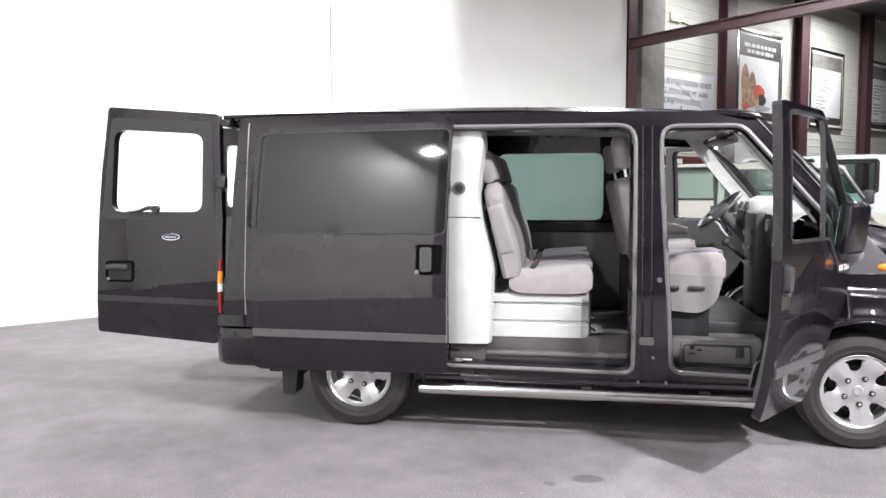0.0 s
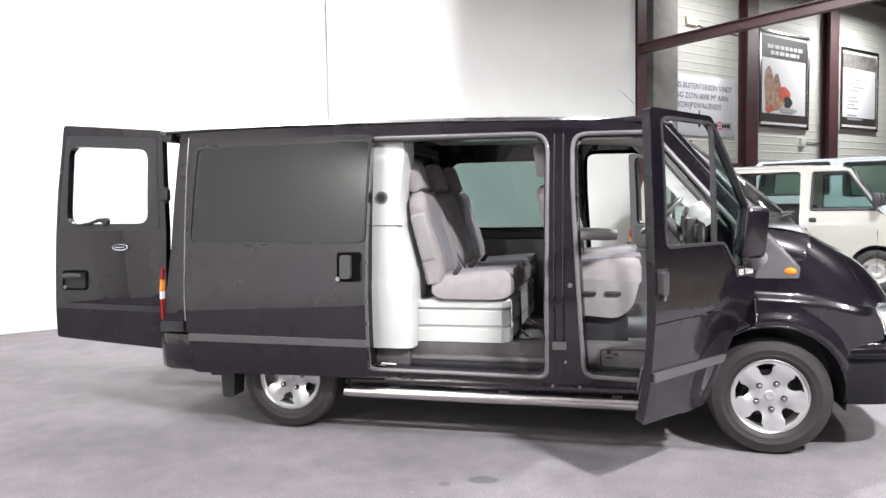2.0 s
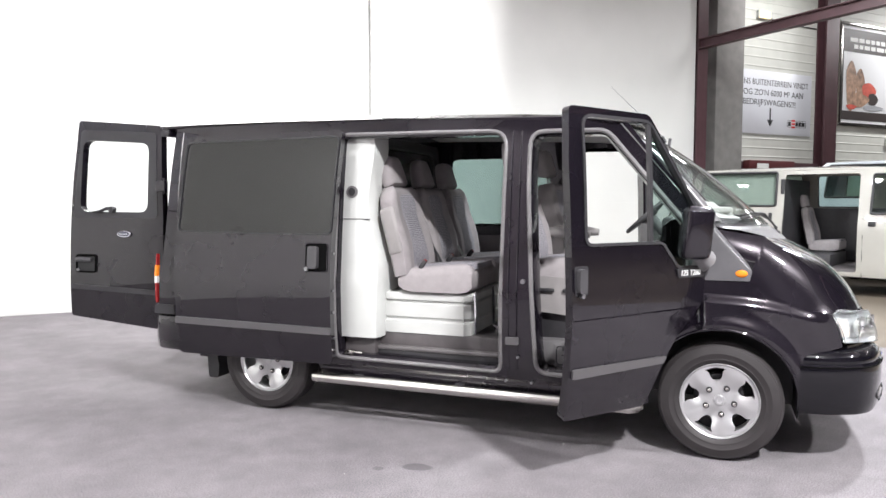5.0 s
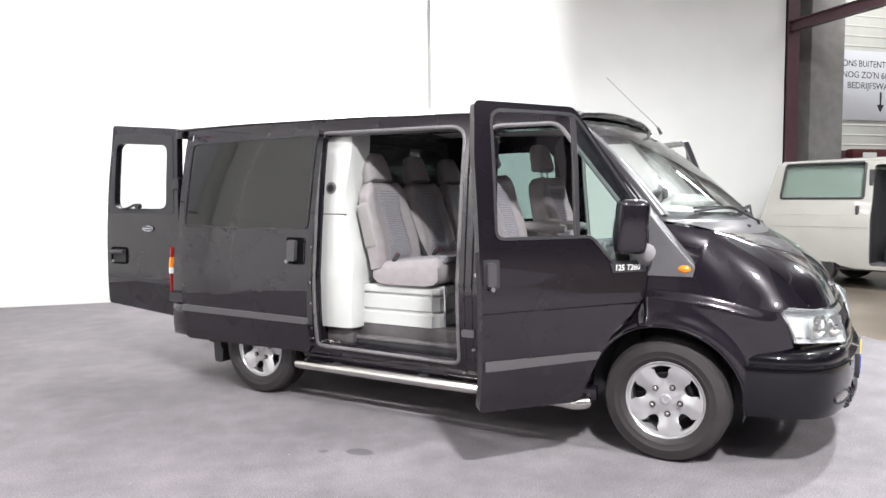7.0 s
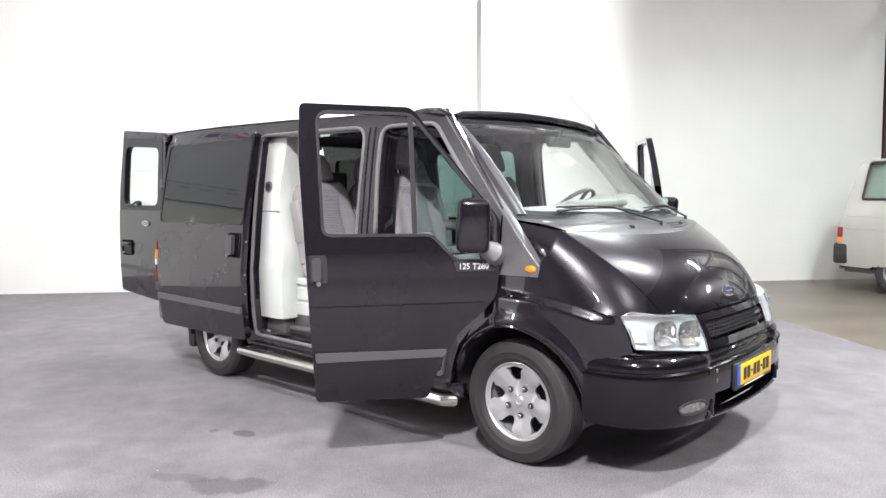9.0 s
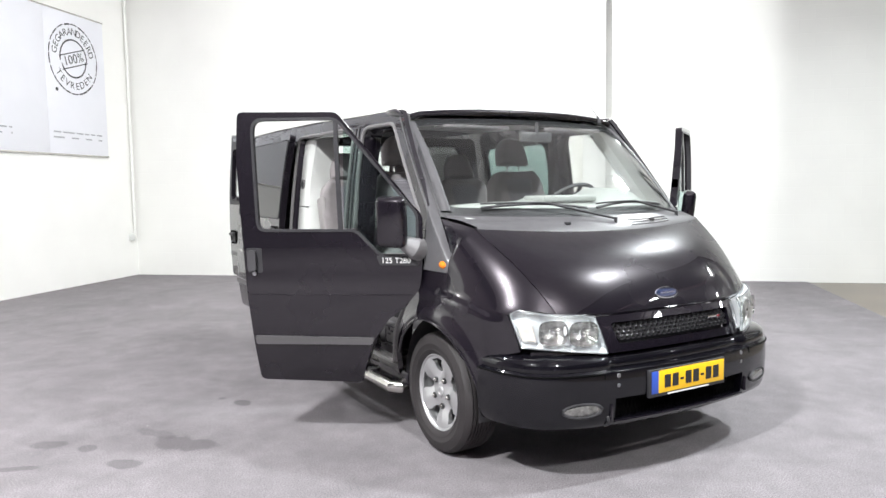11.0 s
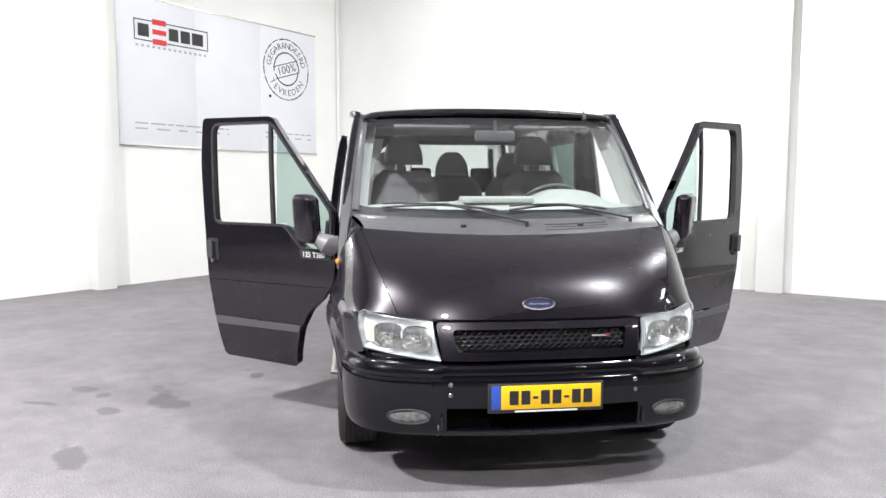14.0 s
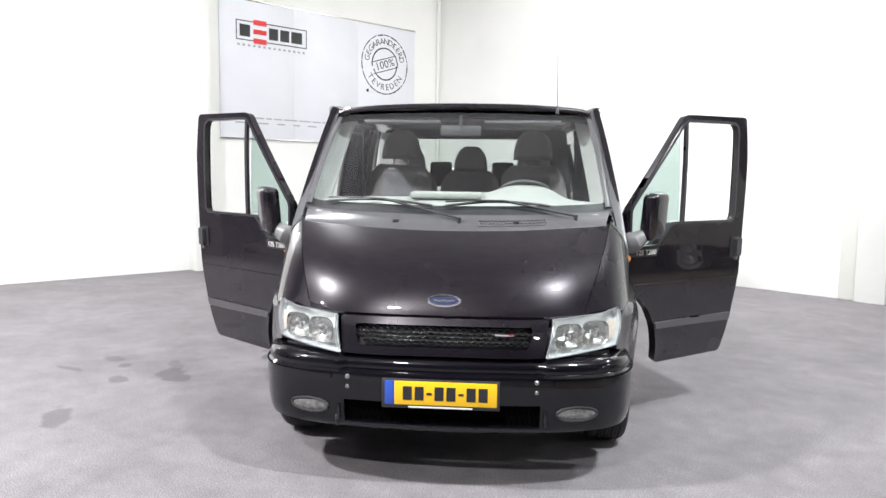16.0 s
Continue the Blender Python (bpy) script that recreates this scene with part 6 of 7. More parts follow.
def white_column():
    """Moulded white post cover beside the bulkhead."""
    bm = bmesh.new()
    prof = smooth_pairs([(0.54, 0.835, -0.60), (0.70, 0.84, -0.60), (1.00, 0.85, -0.60), (1.08, 0.835, -0.61), (1.27, 0.79, -0.63), (1.34, 0.775, -0.64), (1.45, 0.76, -0.64), (1.62, 0.775, -0.63), (1.78, 0.79, -0.62), (1.86, 0.78, -0.60)])
    rows = []
    for z, x1, yin in prof:
        yo = -(side_y(0.7, z) - 0.055)
        rows.append([(0.552, yo + 0.01, z), (0.570, yo, z), (x1 - 0.05, yo, z), (x1 - 0.012, yo + 0.018, z), (x1, yo + 0.06, z), (x1, yin, z), (0.552, yin, z)])
    loft(bm, rows, True)
    bmesh.ops.recalc_face_normals(bm, faces=bm.faces)
    col = part("post_cover", bm, M_WHITEP, van, "white moulded post cover beside the bench", smooth=45)
    bm = bmesh.new()
    y = -(side_y(0.7, 1.32) - 0.055)
    box(bm, (0.560, y - 0.002, 1.318), (0.775, y + 0.01, 1.324))
    part("cover_joint", bm, M_TRIM, col)
    bm = bmesh.new()
    c = Vector((0.640, -(side_y(0.7, 1.50) - 0.055), 1.50))
    cyl(bm, c + Vector((0, 0.01, 0)), c + Vector((0, -0.010, 0)), 0.040, n=28)
    hole = part("belt_outlet", bm, M_SEAL, col, "round black outlet in the cover")
    bm = bmesh.new()
    cyl(bm, c + Vector((0, 0.0, 0)), c + Vector((0, -0.012, 0)), 0.026, n=24)
    part("outlet_disc", bm, M_DARK, hole)


def smooth_pairs(rows):
    out = []
    for i in range(41):
        z = rows[0][0] + (rows[-1][0] - rows[0][0]) * i / 40
        out.append((z, smooth_table([(r[0], r[1]) for r in rows], z), smooth_table([(r[0], r[2]) for r in rows], z)))
    return out


white_column()


def padded(bm, rows_fn, n1, n2):
    """A closed pad from a function of (u, v) that gives front and back points."""
    F = [[bm.verts.new(rows_fn(i / n1, j / n2, 1)) for i in range(n1 + 1)] for j in range(n2 + 1)]
    B = [[bm.verts.new(rows_fn(i / n1, j / n2, -1)) for i in range(n1 + 1)] for j in range(n2 + 1)]
    for j in range(n2):
        for i in range(n1):
            bm.faces.new((F[j][i], F[j][i + 1], F[j + 1][i + 1], F[j + 1][i]))
            bm.faces.new((B[j][i], B[j + 1][i], B[j + 1][i + 1], B[j][i + 1]))
    for i in range(n1):
        bm.faces.new((F[0][i], B[0][i], B[0][i + 1], F[0][i + 1]))
        bm.faces.new((F[n2][i], F[n2][i + 1], B[n2][i + 1], B[n2][i]))
    for j in range(n2):
        bm.faces.new((F[j][0], F[j + 1][0], B[j + 1][0], B[j][0]))
        bm.faces.new((F[j][n1], B[j][n1], B[j + 1][n1], F[j + 1][n1]))
    bmesh.ops.recalc_face_normals(bm, faces=bm.faces)


def rnd(u, p=0.32):
    """0 at the ends, 1 inside: the roll of a pad's edge."""
    d = min(u, 1 - u)
    return 1.0 if d > p else math.sqrt(max(0.0, 1 - (1 - d / p) ** 2))


def seat(m, w, parent, name, label, tilt=13, shield=False, arm=0, back_h=0.66, deep=0.50):
    """Seat facing +x with its base point at the rear of the cushion's underside."""
    st = new(name)
    st.matrix_basis = m
    st.parent = parent
    st["label"] = label
    # cushion with raised bolsters
    def cush(u, v, s):
        x, y = 0.02 + deep * v, (u - 0.5) * w
        e = min(rnd(u, 0.20), rnd(v, 0.22))
        top = 0.16 + 0.045 * v + 0.03 * (abs(u - 0.5) * 2) ** 3
        return (x + 0.02 * (1 - e) * (1 - 2 * v), y, (top - 0.085 * (1 - e)) if s > 0 else 0.02 + 0.04 * (1 - rnd(v, 0.25)))
    bm = bmesh.new()
    padded(bm, cush, 16, 16)
    c = part("cushion", bm, M_CLOTH, st, "light grey velour seat cushion", smooth=50)
    bm = bmesh.new()
    padded(bm, lambda u, v, s: (0.06 + (deep - 0.06) * v, (u - 0.5) * w * 0.66, 0.16 + 0.045 * (0.04 / 0.5 + v * 0.88) + 0.006 * min(rnd(u, 0.1), rnd(v, 0.1)) + (0.004 if s > 0 else -0.03)), 10, 12)
    part("cushion_panel", bm, M_WEAVE, c, "dotted grey cloth centre panel", smooth=50)
    # backrest
    br = Matrix.Translation((0.05, 0, 0.12)) @ Matrix.Rotation(radians(-tilt), 4, "Y")
    def back(u, v, s):
        z, wd = back_h * v, w * (1.0 - 0.14 * max(0, v - 0.55) / 0.45) * (1 - 0.30 * max(0, (v - 0.82) / 0.18) ** 2)
        e = min(rnd(u, 0.14), rnd(v, 0.10) if v > 0.5 else 1)
        f = 0.055 + 0.03 * (abs(u - 0.5) * 2) ** 3 - 0.04 * (1 - e) + 0.02 * math.sin(math.pi * min(1, v * 1.6))
        return tuple(br @ Vector((f if s > 0 else (-0.085 if shield else -0.055) + 0.03 * (1 - e), (u - 0.5) * wd, z)))
    bm = bmesh.new()
    padded(bm, back, 16, 18)
    b = part("backrest", bm, M_CLOTH, st, "light grey velour backrest", smooth=50)
    bm = bmesh.new()
    padded(bm, lambda u, v, s: tuple(br @ Vector((0.055 + 0.02 * math.sin(math.pi * min(1, (0.1 + 0.8 * v) * 1.6)) + (0.008 * min(rnd(u, 0.1), rnd(v, 0.1)) if s > 0 else -0.03), (u - 0.5) * w * (0.60 - 0.14 * math.sin(math.pi * v)), back_h * (0.08 + 0.82 * v)))), 10, 14)
    part("back_panel", bm, M_WEAVE, b, "dotted grey cloth centre panel", smooth=50)
    # headrest on two pins
    hm = br @ Matrix.Translation((-0.005, 0, back_h + (0.16 if shield else 0.115)))
    bm = bmesh.new()
    def head(u, v, s):
        e = min(rnd(u, 0.25), rnd(v, 0.22) if v > 0.5 else rnd(v, 0.12))
        wide = 0.285 * math.sqrt(max(0.05, 1 - (0.95 * v) ** 2.6))
        return tuple(hm @ Vector(((0.020 + 0.035 * e if s > 0 else -0.020 - 0.040 * e * (1 - 0.5 * v)) - 0.01 * v, (u - 0.5) * wide, (v - 0.5) * 0.215)))
    padded(bm, head, 14, 14)
    h = part("headrest", bm, M_CLOTH, st, "padded grey headrest", smooth=50)
    for y in (-0.055, 0.055):
        bm = bmesh.new()
        cyl(bm, hm @ Vector((0, y, -0.19)), hm @ Vector((0, y, -0.07)), 0.006, n=8)
        part("pin", bm, M_CHROME, h, "chrome headrest pin")
    if shield:
        bm = bmesh.new()
        skin(bm, rounded([(0.03, -0.14), (0.36, -0.17), (0.45, -0.10), (0.49, 0.06), (0.03, 0.08)], [0.04, 0.08, 0.06, 0.03, 0.03]), [], lambda x, z: (x, -w / 2 - 0.012 + 0.1 * max(0, x - 0.3) ** 2, z), (0, -1, 0), 0.03, 0.06)
        sh = part("side_shield", bm, M_CLOTHLIGHT, st, "grey plastic side shield")
        for x in (0.13, 0.28):
            bm = bmesh.new()
            box(bm, (x, -w / 2 - 0.032, -0.025), (x + 0.10, -w / 2 - 0.008, 0.0), 0.010)
            part("lever", bm, M_DARK, sh, "dark seat adjuster lever")
        bm = bmesh.new()
        box(bm, (0.02, -w / 2 + 0.03, -0.42), (0.42, w / 2 - 0.03, -0.02), 0.02)
        part("pedestal", bm, M_DARK, st, "dark seat pedestal")
    if arm:
        bm = bmesh.new()
        y = arm * (w / 2 + 0.035)
        a = br @ Vector((0.02, y, 0.20))
        tube(bm, [a, a + Vector((0.06, 0, 0.005)), a + Vector((0.26, 0, -0.005)), a + Vector((0.33, 0, -0.01))], [0.030, 0.036, 0.034, 0.024], 12)
        part("armrest", bm, M_CLOTHLIGHT, st, "grey folding armrest")
    return st


M_CLOTHLIGHT = material("grey_seat_plastic", (0.26, 0.245, 0.242), 0.6, var=0.08, vscale=15, bump=0.05, bscale=250)
seat(pose(1.745, -0.50, 0.90), 0.50, van, "passenger_seat", "grey velour front passenger seat with armrest", 12, True, 1, 0.56)
seat(pose(1.745, 0.48, 0.90), 0.50, van, "driver_seat", "grey velour driver seat with armrest", 12, True, -1, 0.56)
for y in (-0.555, -0.02, 0.515):
    seat(pose(0.905, y, 0.825), 0.53, van, "bench_seat", "grey velour rear bench seat with dotted panel", 13, False, 0, 0.60, 0.55)

# folded armrest on the bench's outer side
bm = bmesh.new()
box(bm, (-0.055, -0.028, -0.16), (0.055, 0.028, 0.16), 0.026, Matrix.Translation((0.895, -0.80, 1.24)) @ Matrix.Rotation(radians(-14), 4, "Y"), 4)
part("bench_armrest", bm, M_CLOTHLIGHT, van, "grey padded armrest folded against the bench", smooth=50)

# white bench base with pressed steps
bm = bmesh.new()
rows = []
for z, o in ((0.566, 0.0), (0.645, 0.0), (0.653, 0.014), (0.668, 0.014), (0.676, 0.0), (0.765, 0.0), (0.775, 0.014), (0.785, 0.014), (0.790, -0.006), (0.826, -0.006), (0.836, 0.006)):
    rows.append([(0.80, -0.79 + o, z), (1.39, -0.79 + o, z), (1.43 - o, -0.75 + o, z), (1.43 - o, 0.70, z), (0.80, 0.70, z)])
vs = loft(bm, rows, True)
bm.faces.new(vs[-1])
bmesh.ops.recalc_face_normals(bm, faces=bm.faces)
part("bench_base", bm, M_WHITEP, van, "white pressed bench seat base", smooth=30)
for y in (-0.70, -0.28, 0.22):
    bm = bmesh.new()
    tube(bm, [(1.435, y, 0.84), (1.44, y, 0.70), (1.44, y, 0.56), (1.50, y, 0.52)], 0.012, 8)
    part("bench_leg", bm, M_CHROME, van, "bright steel bench leg")
# red buckle and belt
for y in (-0.775, -0.25, 0.22):
    bm = bmesh.new()
    box(bm, (-0.016, -0.010, -0.03), (0.016, 0.010, 0.04), 0.006, Matrix.Translation((1.10, y, 1.02)) @ Matrix.Rotation(radians(35), 4, "Y"))
    bk = part("belt_buckle", bm, M_DARK, van, "black belt buckle with red button")
    bm = bmesh.new()
    box(bm, (-0.010, -0.006, 0.036), (0.010, 0.006, 0.043), 0.002, Matrix.Translation((1.10, y, 1.02)) @ Matrix.Rotation(radians(35), 4, "Y"))
    part("button", bm, M_RED, bk)
for y0, y1 in ((-0.33, -0.30), (0.18, 0.21)):
    bm = bmesh.new()
    pts = [(0.86, y0, 1.46), (0.93, y0 + 0.01, 1.30), (0.99, y0 + 0.02, 1.12), (1.06, y0 + 0.03, 0.99)]
    loft(bm, [[(x, y - 0.022, z), (x + 0.004, y + 0.022, z)] for x, y, z in pts])
    part("seat_belt", bm, M_DARK, van, "black seat belt webbing")

for y in (-0.285, 0.255):
    bm = bmesh.new()
    box(bm, (0.665, y - 0.095, 1.40), (0.745, y + 0.095, 1.615), 0.028, None, 3)
    part("belt_housing", bm, M_CLOTHDARK, van, "dark padded belt housing between the bench seats", smooth=50)

# grey step box below the front seat and cabin linings
bm = bmesh.new()
box(bm, (1.87, -0.80, 0.40), (2.46, -0.55, 0.585), 0.022)
sb = part("step_box", bm, M_STEP, van, "grey moulded step box under the seat")
bm = bmesh.new()
box(bm, (1.985, -0.808, 0.425), (2.40, -0.798, 0.560), 0.006)
lid = part("box_lid", bm, M_STEP, sb, "grey lid")
for x0, x1, z0, z1 in ((2.035, 2.062, 0.520, 0.545), (2.075, 2.105, 0.512, 0.524), (2.030, 2.070, 0.490, 0.500), (2.30, 2.345, 0.475, 0.545)):
    bm = bmesh.new()
    box(bm, (x0, -0.814, z0), (x1, -0.804, z1), 0.003)
    part("lid_catch", bm, M_DARK, lid, "dark catch on the lid")
bm = bmesh.new()
tube(bm, [(x, -0.809, z) for x, z in rounded([(2.00, 0.437), (2.385, 0.437), (2.385, 0.548), (2.00, 0.548)], 0.02)], 0.0045, 6, True)
part("lid_groove", bm, M_DARK, lid)
bm = bmesh.new()
box(bm, (1.86, -0.60, 0.56), (2.55, 0.60, 0.66), 0.02)
part("seat_plinth", bm, M_DARK, van, "dark plinth below the front seats")
for sg in (-1, 1):
    bm = bmesh.new()
    if sg > 0:
        box(bm, (0.66, 0.855, 0.50), (1.76, 0.885, 1.20), 0.015)
        part("side_lining", bm, M_CABINGREY, van, "grey cabin side lining")
        bm = bmesh.new()
        box(bm, (0.70, 0.84, 1.14), (1.72, 0.87, 1.22), 0.02)
        part("side_rail", bm, M_DARK, van, "padded rail below the side window")
        bm = bmesh.new()
    box(bm, (1.73, sg * 0.80 - 0.03, 0.45), (1.82, sg * 0.80 + 0.03, 1.85), 0.02)
    part("pillar_cover", bm, M_DARK, van, "dark grey door pillar cover")


# ---------------------------------------------------------------- dashboard
def dashboard():
    bm = bmesh.new()
    ys = [-0.80 + 1.6 * k / 40 for k in range(41)]

    def hood(y):
        return 0.075 * math.exp(-((y - 0.40) / 0.20) ** 4) + 0.03 * math.exp(-((y + 0.03) / 0.22) ** 6)
    rows = []
    for x, z in ((3.16, 1.285), (3.08, 1.315), (2.98, 1.345), (2.88, 1.362), (2.76, 1.365), (2.68, 1.35), (2.63, 1.31), (2.62, 1.22), (2.64, 1.10), (2.70, 0.98), (2.76, 0.85), (2.80, 0.55)):
        f = math.exp(-((x - 2.80) / 0.16) ** 4)
        rows.append([(x - 0.10 * (abs(y) / 0.8) ** 3 * (1 if x > 2.9 else 0.2) - (0.05 * math.exp(-((y - 0.4) / 0.2) ** 4) if z > 1.2 and x < 2.8 else 0), y, z + hood(y) * f - 0.02 * (abs(y) / 0.8) ** 4) for y in ys])
    loft(bm, rows[:7])
    bmesh.ops.recalc_face_normals(bm, faces=bm.faces)
    d = part("dashboard", bm, M_DASH, van, "pale grey-green moulded dashboard", smooth=50)
    bm = bmesh.new()
    loft(bm, rows[6:])
    bmesh.ops.recalc_face_normals(bm, faces=bm.faces)
    part("dash_face", bm, M_GREYDARK, d, "dark moulded face of the dashboard", smooth=50)
    for k in (0, 1):                              # instrument dials and a vent in the face
        bm = bmesh.new()
        cyl(bm, (2.605, 0.32 + 0.16 * k, 1.345), (2.590, 0.32 + 0.16 * k, 1.350), 0.052, n=28)
        part("dial", bm, M_BLACKINK, d, "round black instrument dial")
    for y in (-0.72, -0.22, 0.66):
        bm = bmesh.new()
        cyl(bm, (2.625, y, 1.245), (2.605, y, 1.245), 0.042, n=24)
        part("face_vent", bm, M_SEAL, d, "round grey air outlet")
    bm = bmesh.new()
    box(bm, (2.615, -0.66, 1.02), (2.640, -0.30, 1.16), 0.01)
    part("glovebox_lid", bm, M_CABINGREY, d, "grey glovebox lid")
    bm = bmesh.new()
    box(bm, (2.80, -0.26, 1.360), (3.0, 0.15, 1.398), 0.013, None, 3)
    part("storage_lid", bm, M_DASH, d, "raised storage lid on the dashboard")
    bm = bmesh.new()
    box(bm, (2.56, -0.10, 0.62), (2.68, 0.20, 1.33), 0.03)
    cn = part("centre_console", bm, M_DARK, d, "dark centre console")
    for z in (0.98, 1.08, 1.18):
        for y in (-0.02, 0.05, 0.12):
            bm = bmesh.new()
            cyl(bm, (2.555, y, z), (2.54, y, z), 0.022, n=16)
            part("knob", bm, M_SEAL, cn, "black rotary knob")
    bm = bmesh.new()
    cyl(bm, (2.56, 0.08, 0.98), (2.42, 0.08, 1.10), 0.014, n=10)
    bmesh.ops.create_uvsphere(bm, u_segments=12, v_segments=8, radius=0.03, matrix=Matrix.Translation((2.41, 0.08, 1.11)))
    part("gear_lever", bm, M_DARK, cn, "black gear lever")
    bm = bmesh.new()
    box(bm, (3.0, -0.60, 1.352), (3.06, -0.44, 1.358), 0.002)
    part("air_vent", bm, M_DARK, d, "dark demister vent")
    # steering wheel
    wm = Matrix.Translation((2.43, 0.40, 1.335)) @ Matrix.Rotation(radians(-42), 4, "Y")
    bm = bmesh.new()
    tube(bm, [tuple(wm @ Vector((0.19 * math.cos(a), 0.19 * math.sin(a), 0))) for a in [k * math.tau / 36 for k in range(36)]], 0.014, 10, True)
    for a in (radians(200), radians(340), radians(90)):
        cyl(bm, wm @ Vector((0, 0, -0.02)), wm @ Vector((0.185 * math.sin(a), 0.185 * math.cos(a), 0)), 0.013, n=8)
    sw = part("steering_wheel", bm, M_TRIM, van, "grey four-spoke steering wheel")
    bm = bmesh.new()
    box(bm, (-0.07, -0.075, -0.035), (0.07, 0.075, 0.012), 0.02, wm)
    part("wheel_pad", bm, M_TRIM, sw)
    bm = bmesh.new()
    cyl(bm, wm @ Vector((0, 0, -0.03)), wm @ Vector((0, 0, -0.30)), 0.04, n=14)
    part("steering_column", bm, M_TRIM, sw)
    # inner mirror
    bm = bmesh.new()
    box(bm, (2.565, -0.125, 1.735), (2.60, 0.125, 1.80), 0.012)
    cyl(bm, (2.59, 0, 1.79), (2.60, 0, 1.86), 0.010, n=8)
    mi = part("rear_view_mirror", bm, M_TRIM, van, "grey interior mirror")
    for sg in (-1, 1):
        bm = bmesh.new()
        box(bm, (2.36, min(sg * 0.14, sg * 0.62), 1.82), (2.50, max(sg * 0.14, sg * 0.62), 1.84), 0.008, None)
        part("sun_visor", bm, M_CABINGREY, van, "grey sun visor")


dashboard()


# ---------------------------------------------------------------- sign board on the side wall
def on_side(n, z, out=0.0):
    """Pose on the side wall: x along n, y up, z into the room."""
    o = hall(-S0 + out, n, z)
    x, y, w = NB, Vector((0, 0, 1)), E1
    return Matrix(((x.x, y.x, w.x, o.x), (x.y, y.y, w.y, o.y), (x.z, y.z, w.z, o.z), (0, 0, 0, 1)))


def on_hall(s, z, out=0.0):
    """Pose on the cladding: x along s, y up, z towards the showroom."""
    o = hall(s, 6.0 - out, z)
    x, y, w = E1, Vector((0, 0, 1)), -NB
    return Matrix(((x.x, y.x, w.x, o.x), (x.y, y.y, w.y, o.y), (x.z, y.z, w.z, o.z), (0, 0, 0, 1)))


def flat(bm, x0, y0, x1, y1, z=0.0, t=0.002):
    box(bm, (x0, y0, z), (x1, y1, z + t))


def mark(parent, w, h, ink, red):
    """A dealer's mark as plain shapes: an outlined bar, dark blocks and three red strips. Its left foot is at the origin."""
    bm = bmesh.new()
    e = h * 0.05
    for y0, y1 in ((0, e), (h - e, h)):
        flat(bm, 0, y0, w, y1)
    for x0, x1 in ((0, e), (w - e, w)):
        flat(bm, x0, e, x1, h - e)
    fr = part("mark_outline", bm, ink, parent, "black outline of a plain dealer mark", smooth=0)
    for k, (a, b) in enumerate(((0.05, 0.19), (0.45, 0.58), (0.61, 0.74), (0.77, 0.93))):
        bm = bmesh.new()
        flat(bm, a * w, 0.20 * h, b * w, 0.80 * h)
        part("mark_block", bm, ink, fr, "", smooth=0)
    for y0, y1 in ((-0.10, 0.16), (0.38, 0.62), (0.84, 1.10)):
        bm = bmesh.new()
        flat(bm, 0.235 * w, y0 * h, 0.415 * w, y1 * h, 0.001, 0.003)
        part("mark_strip", bm, red, fr, "red strip", smooth=0)
    return fr


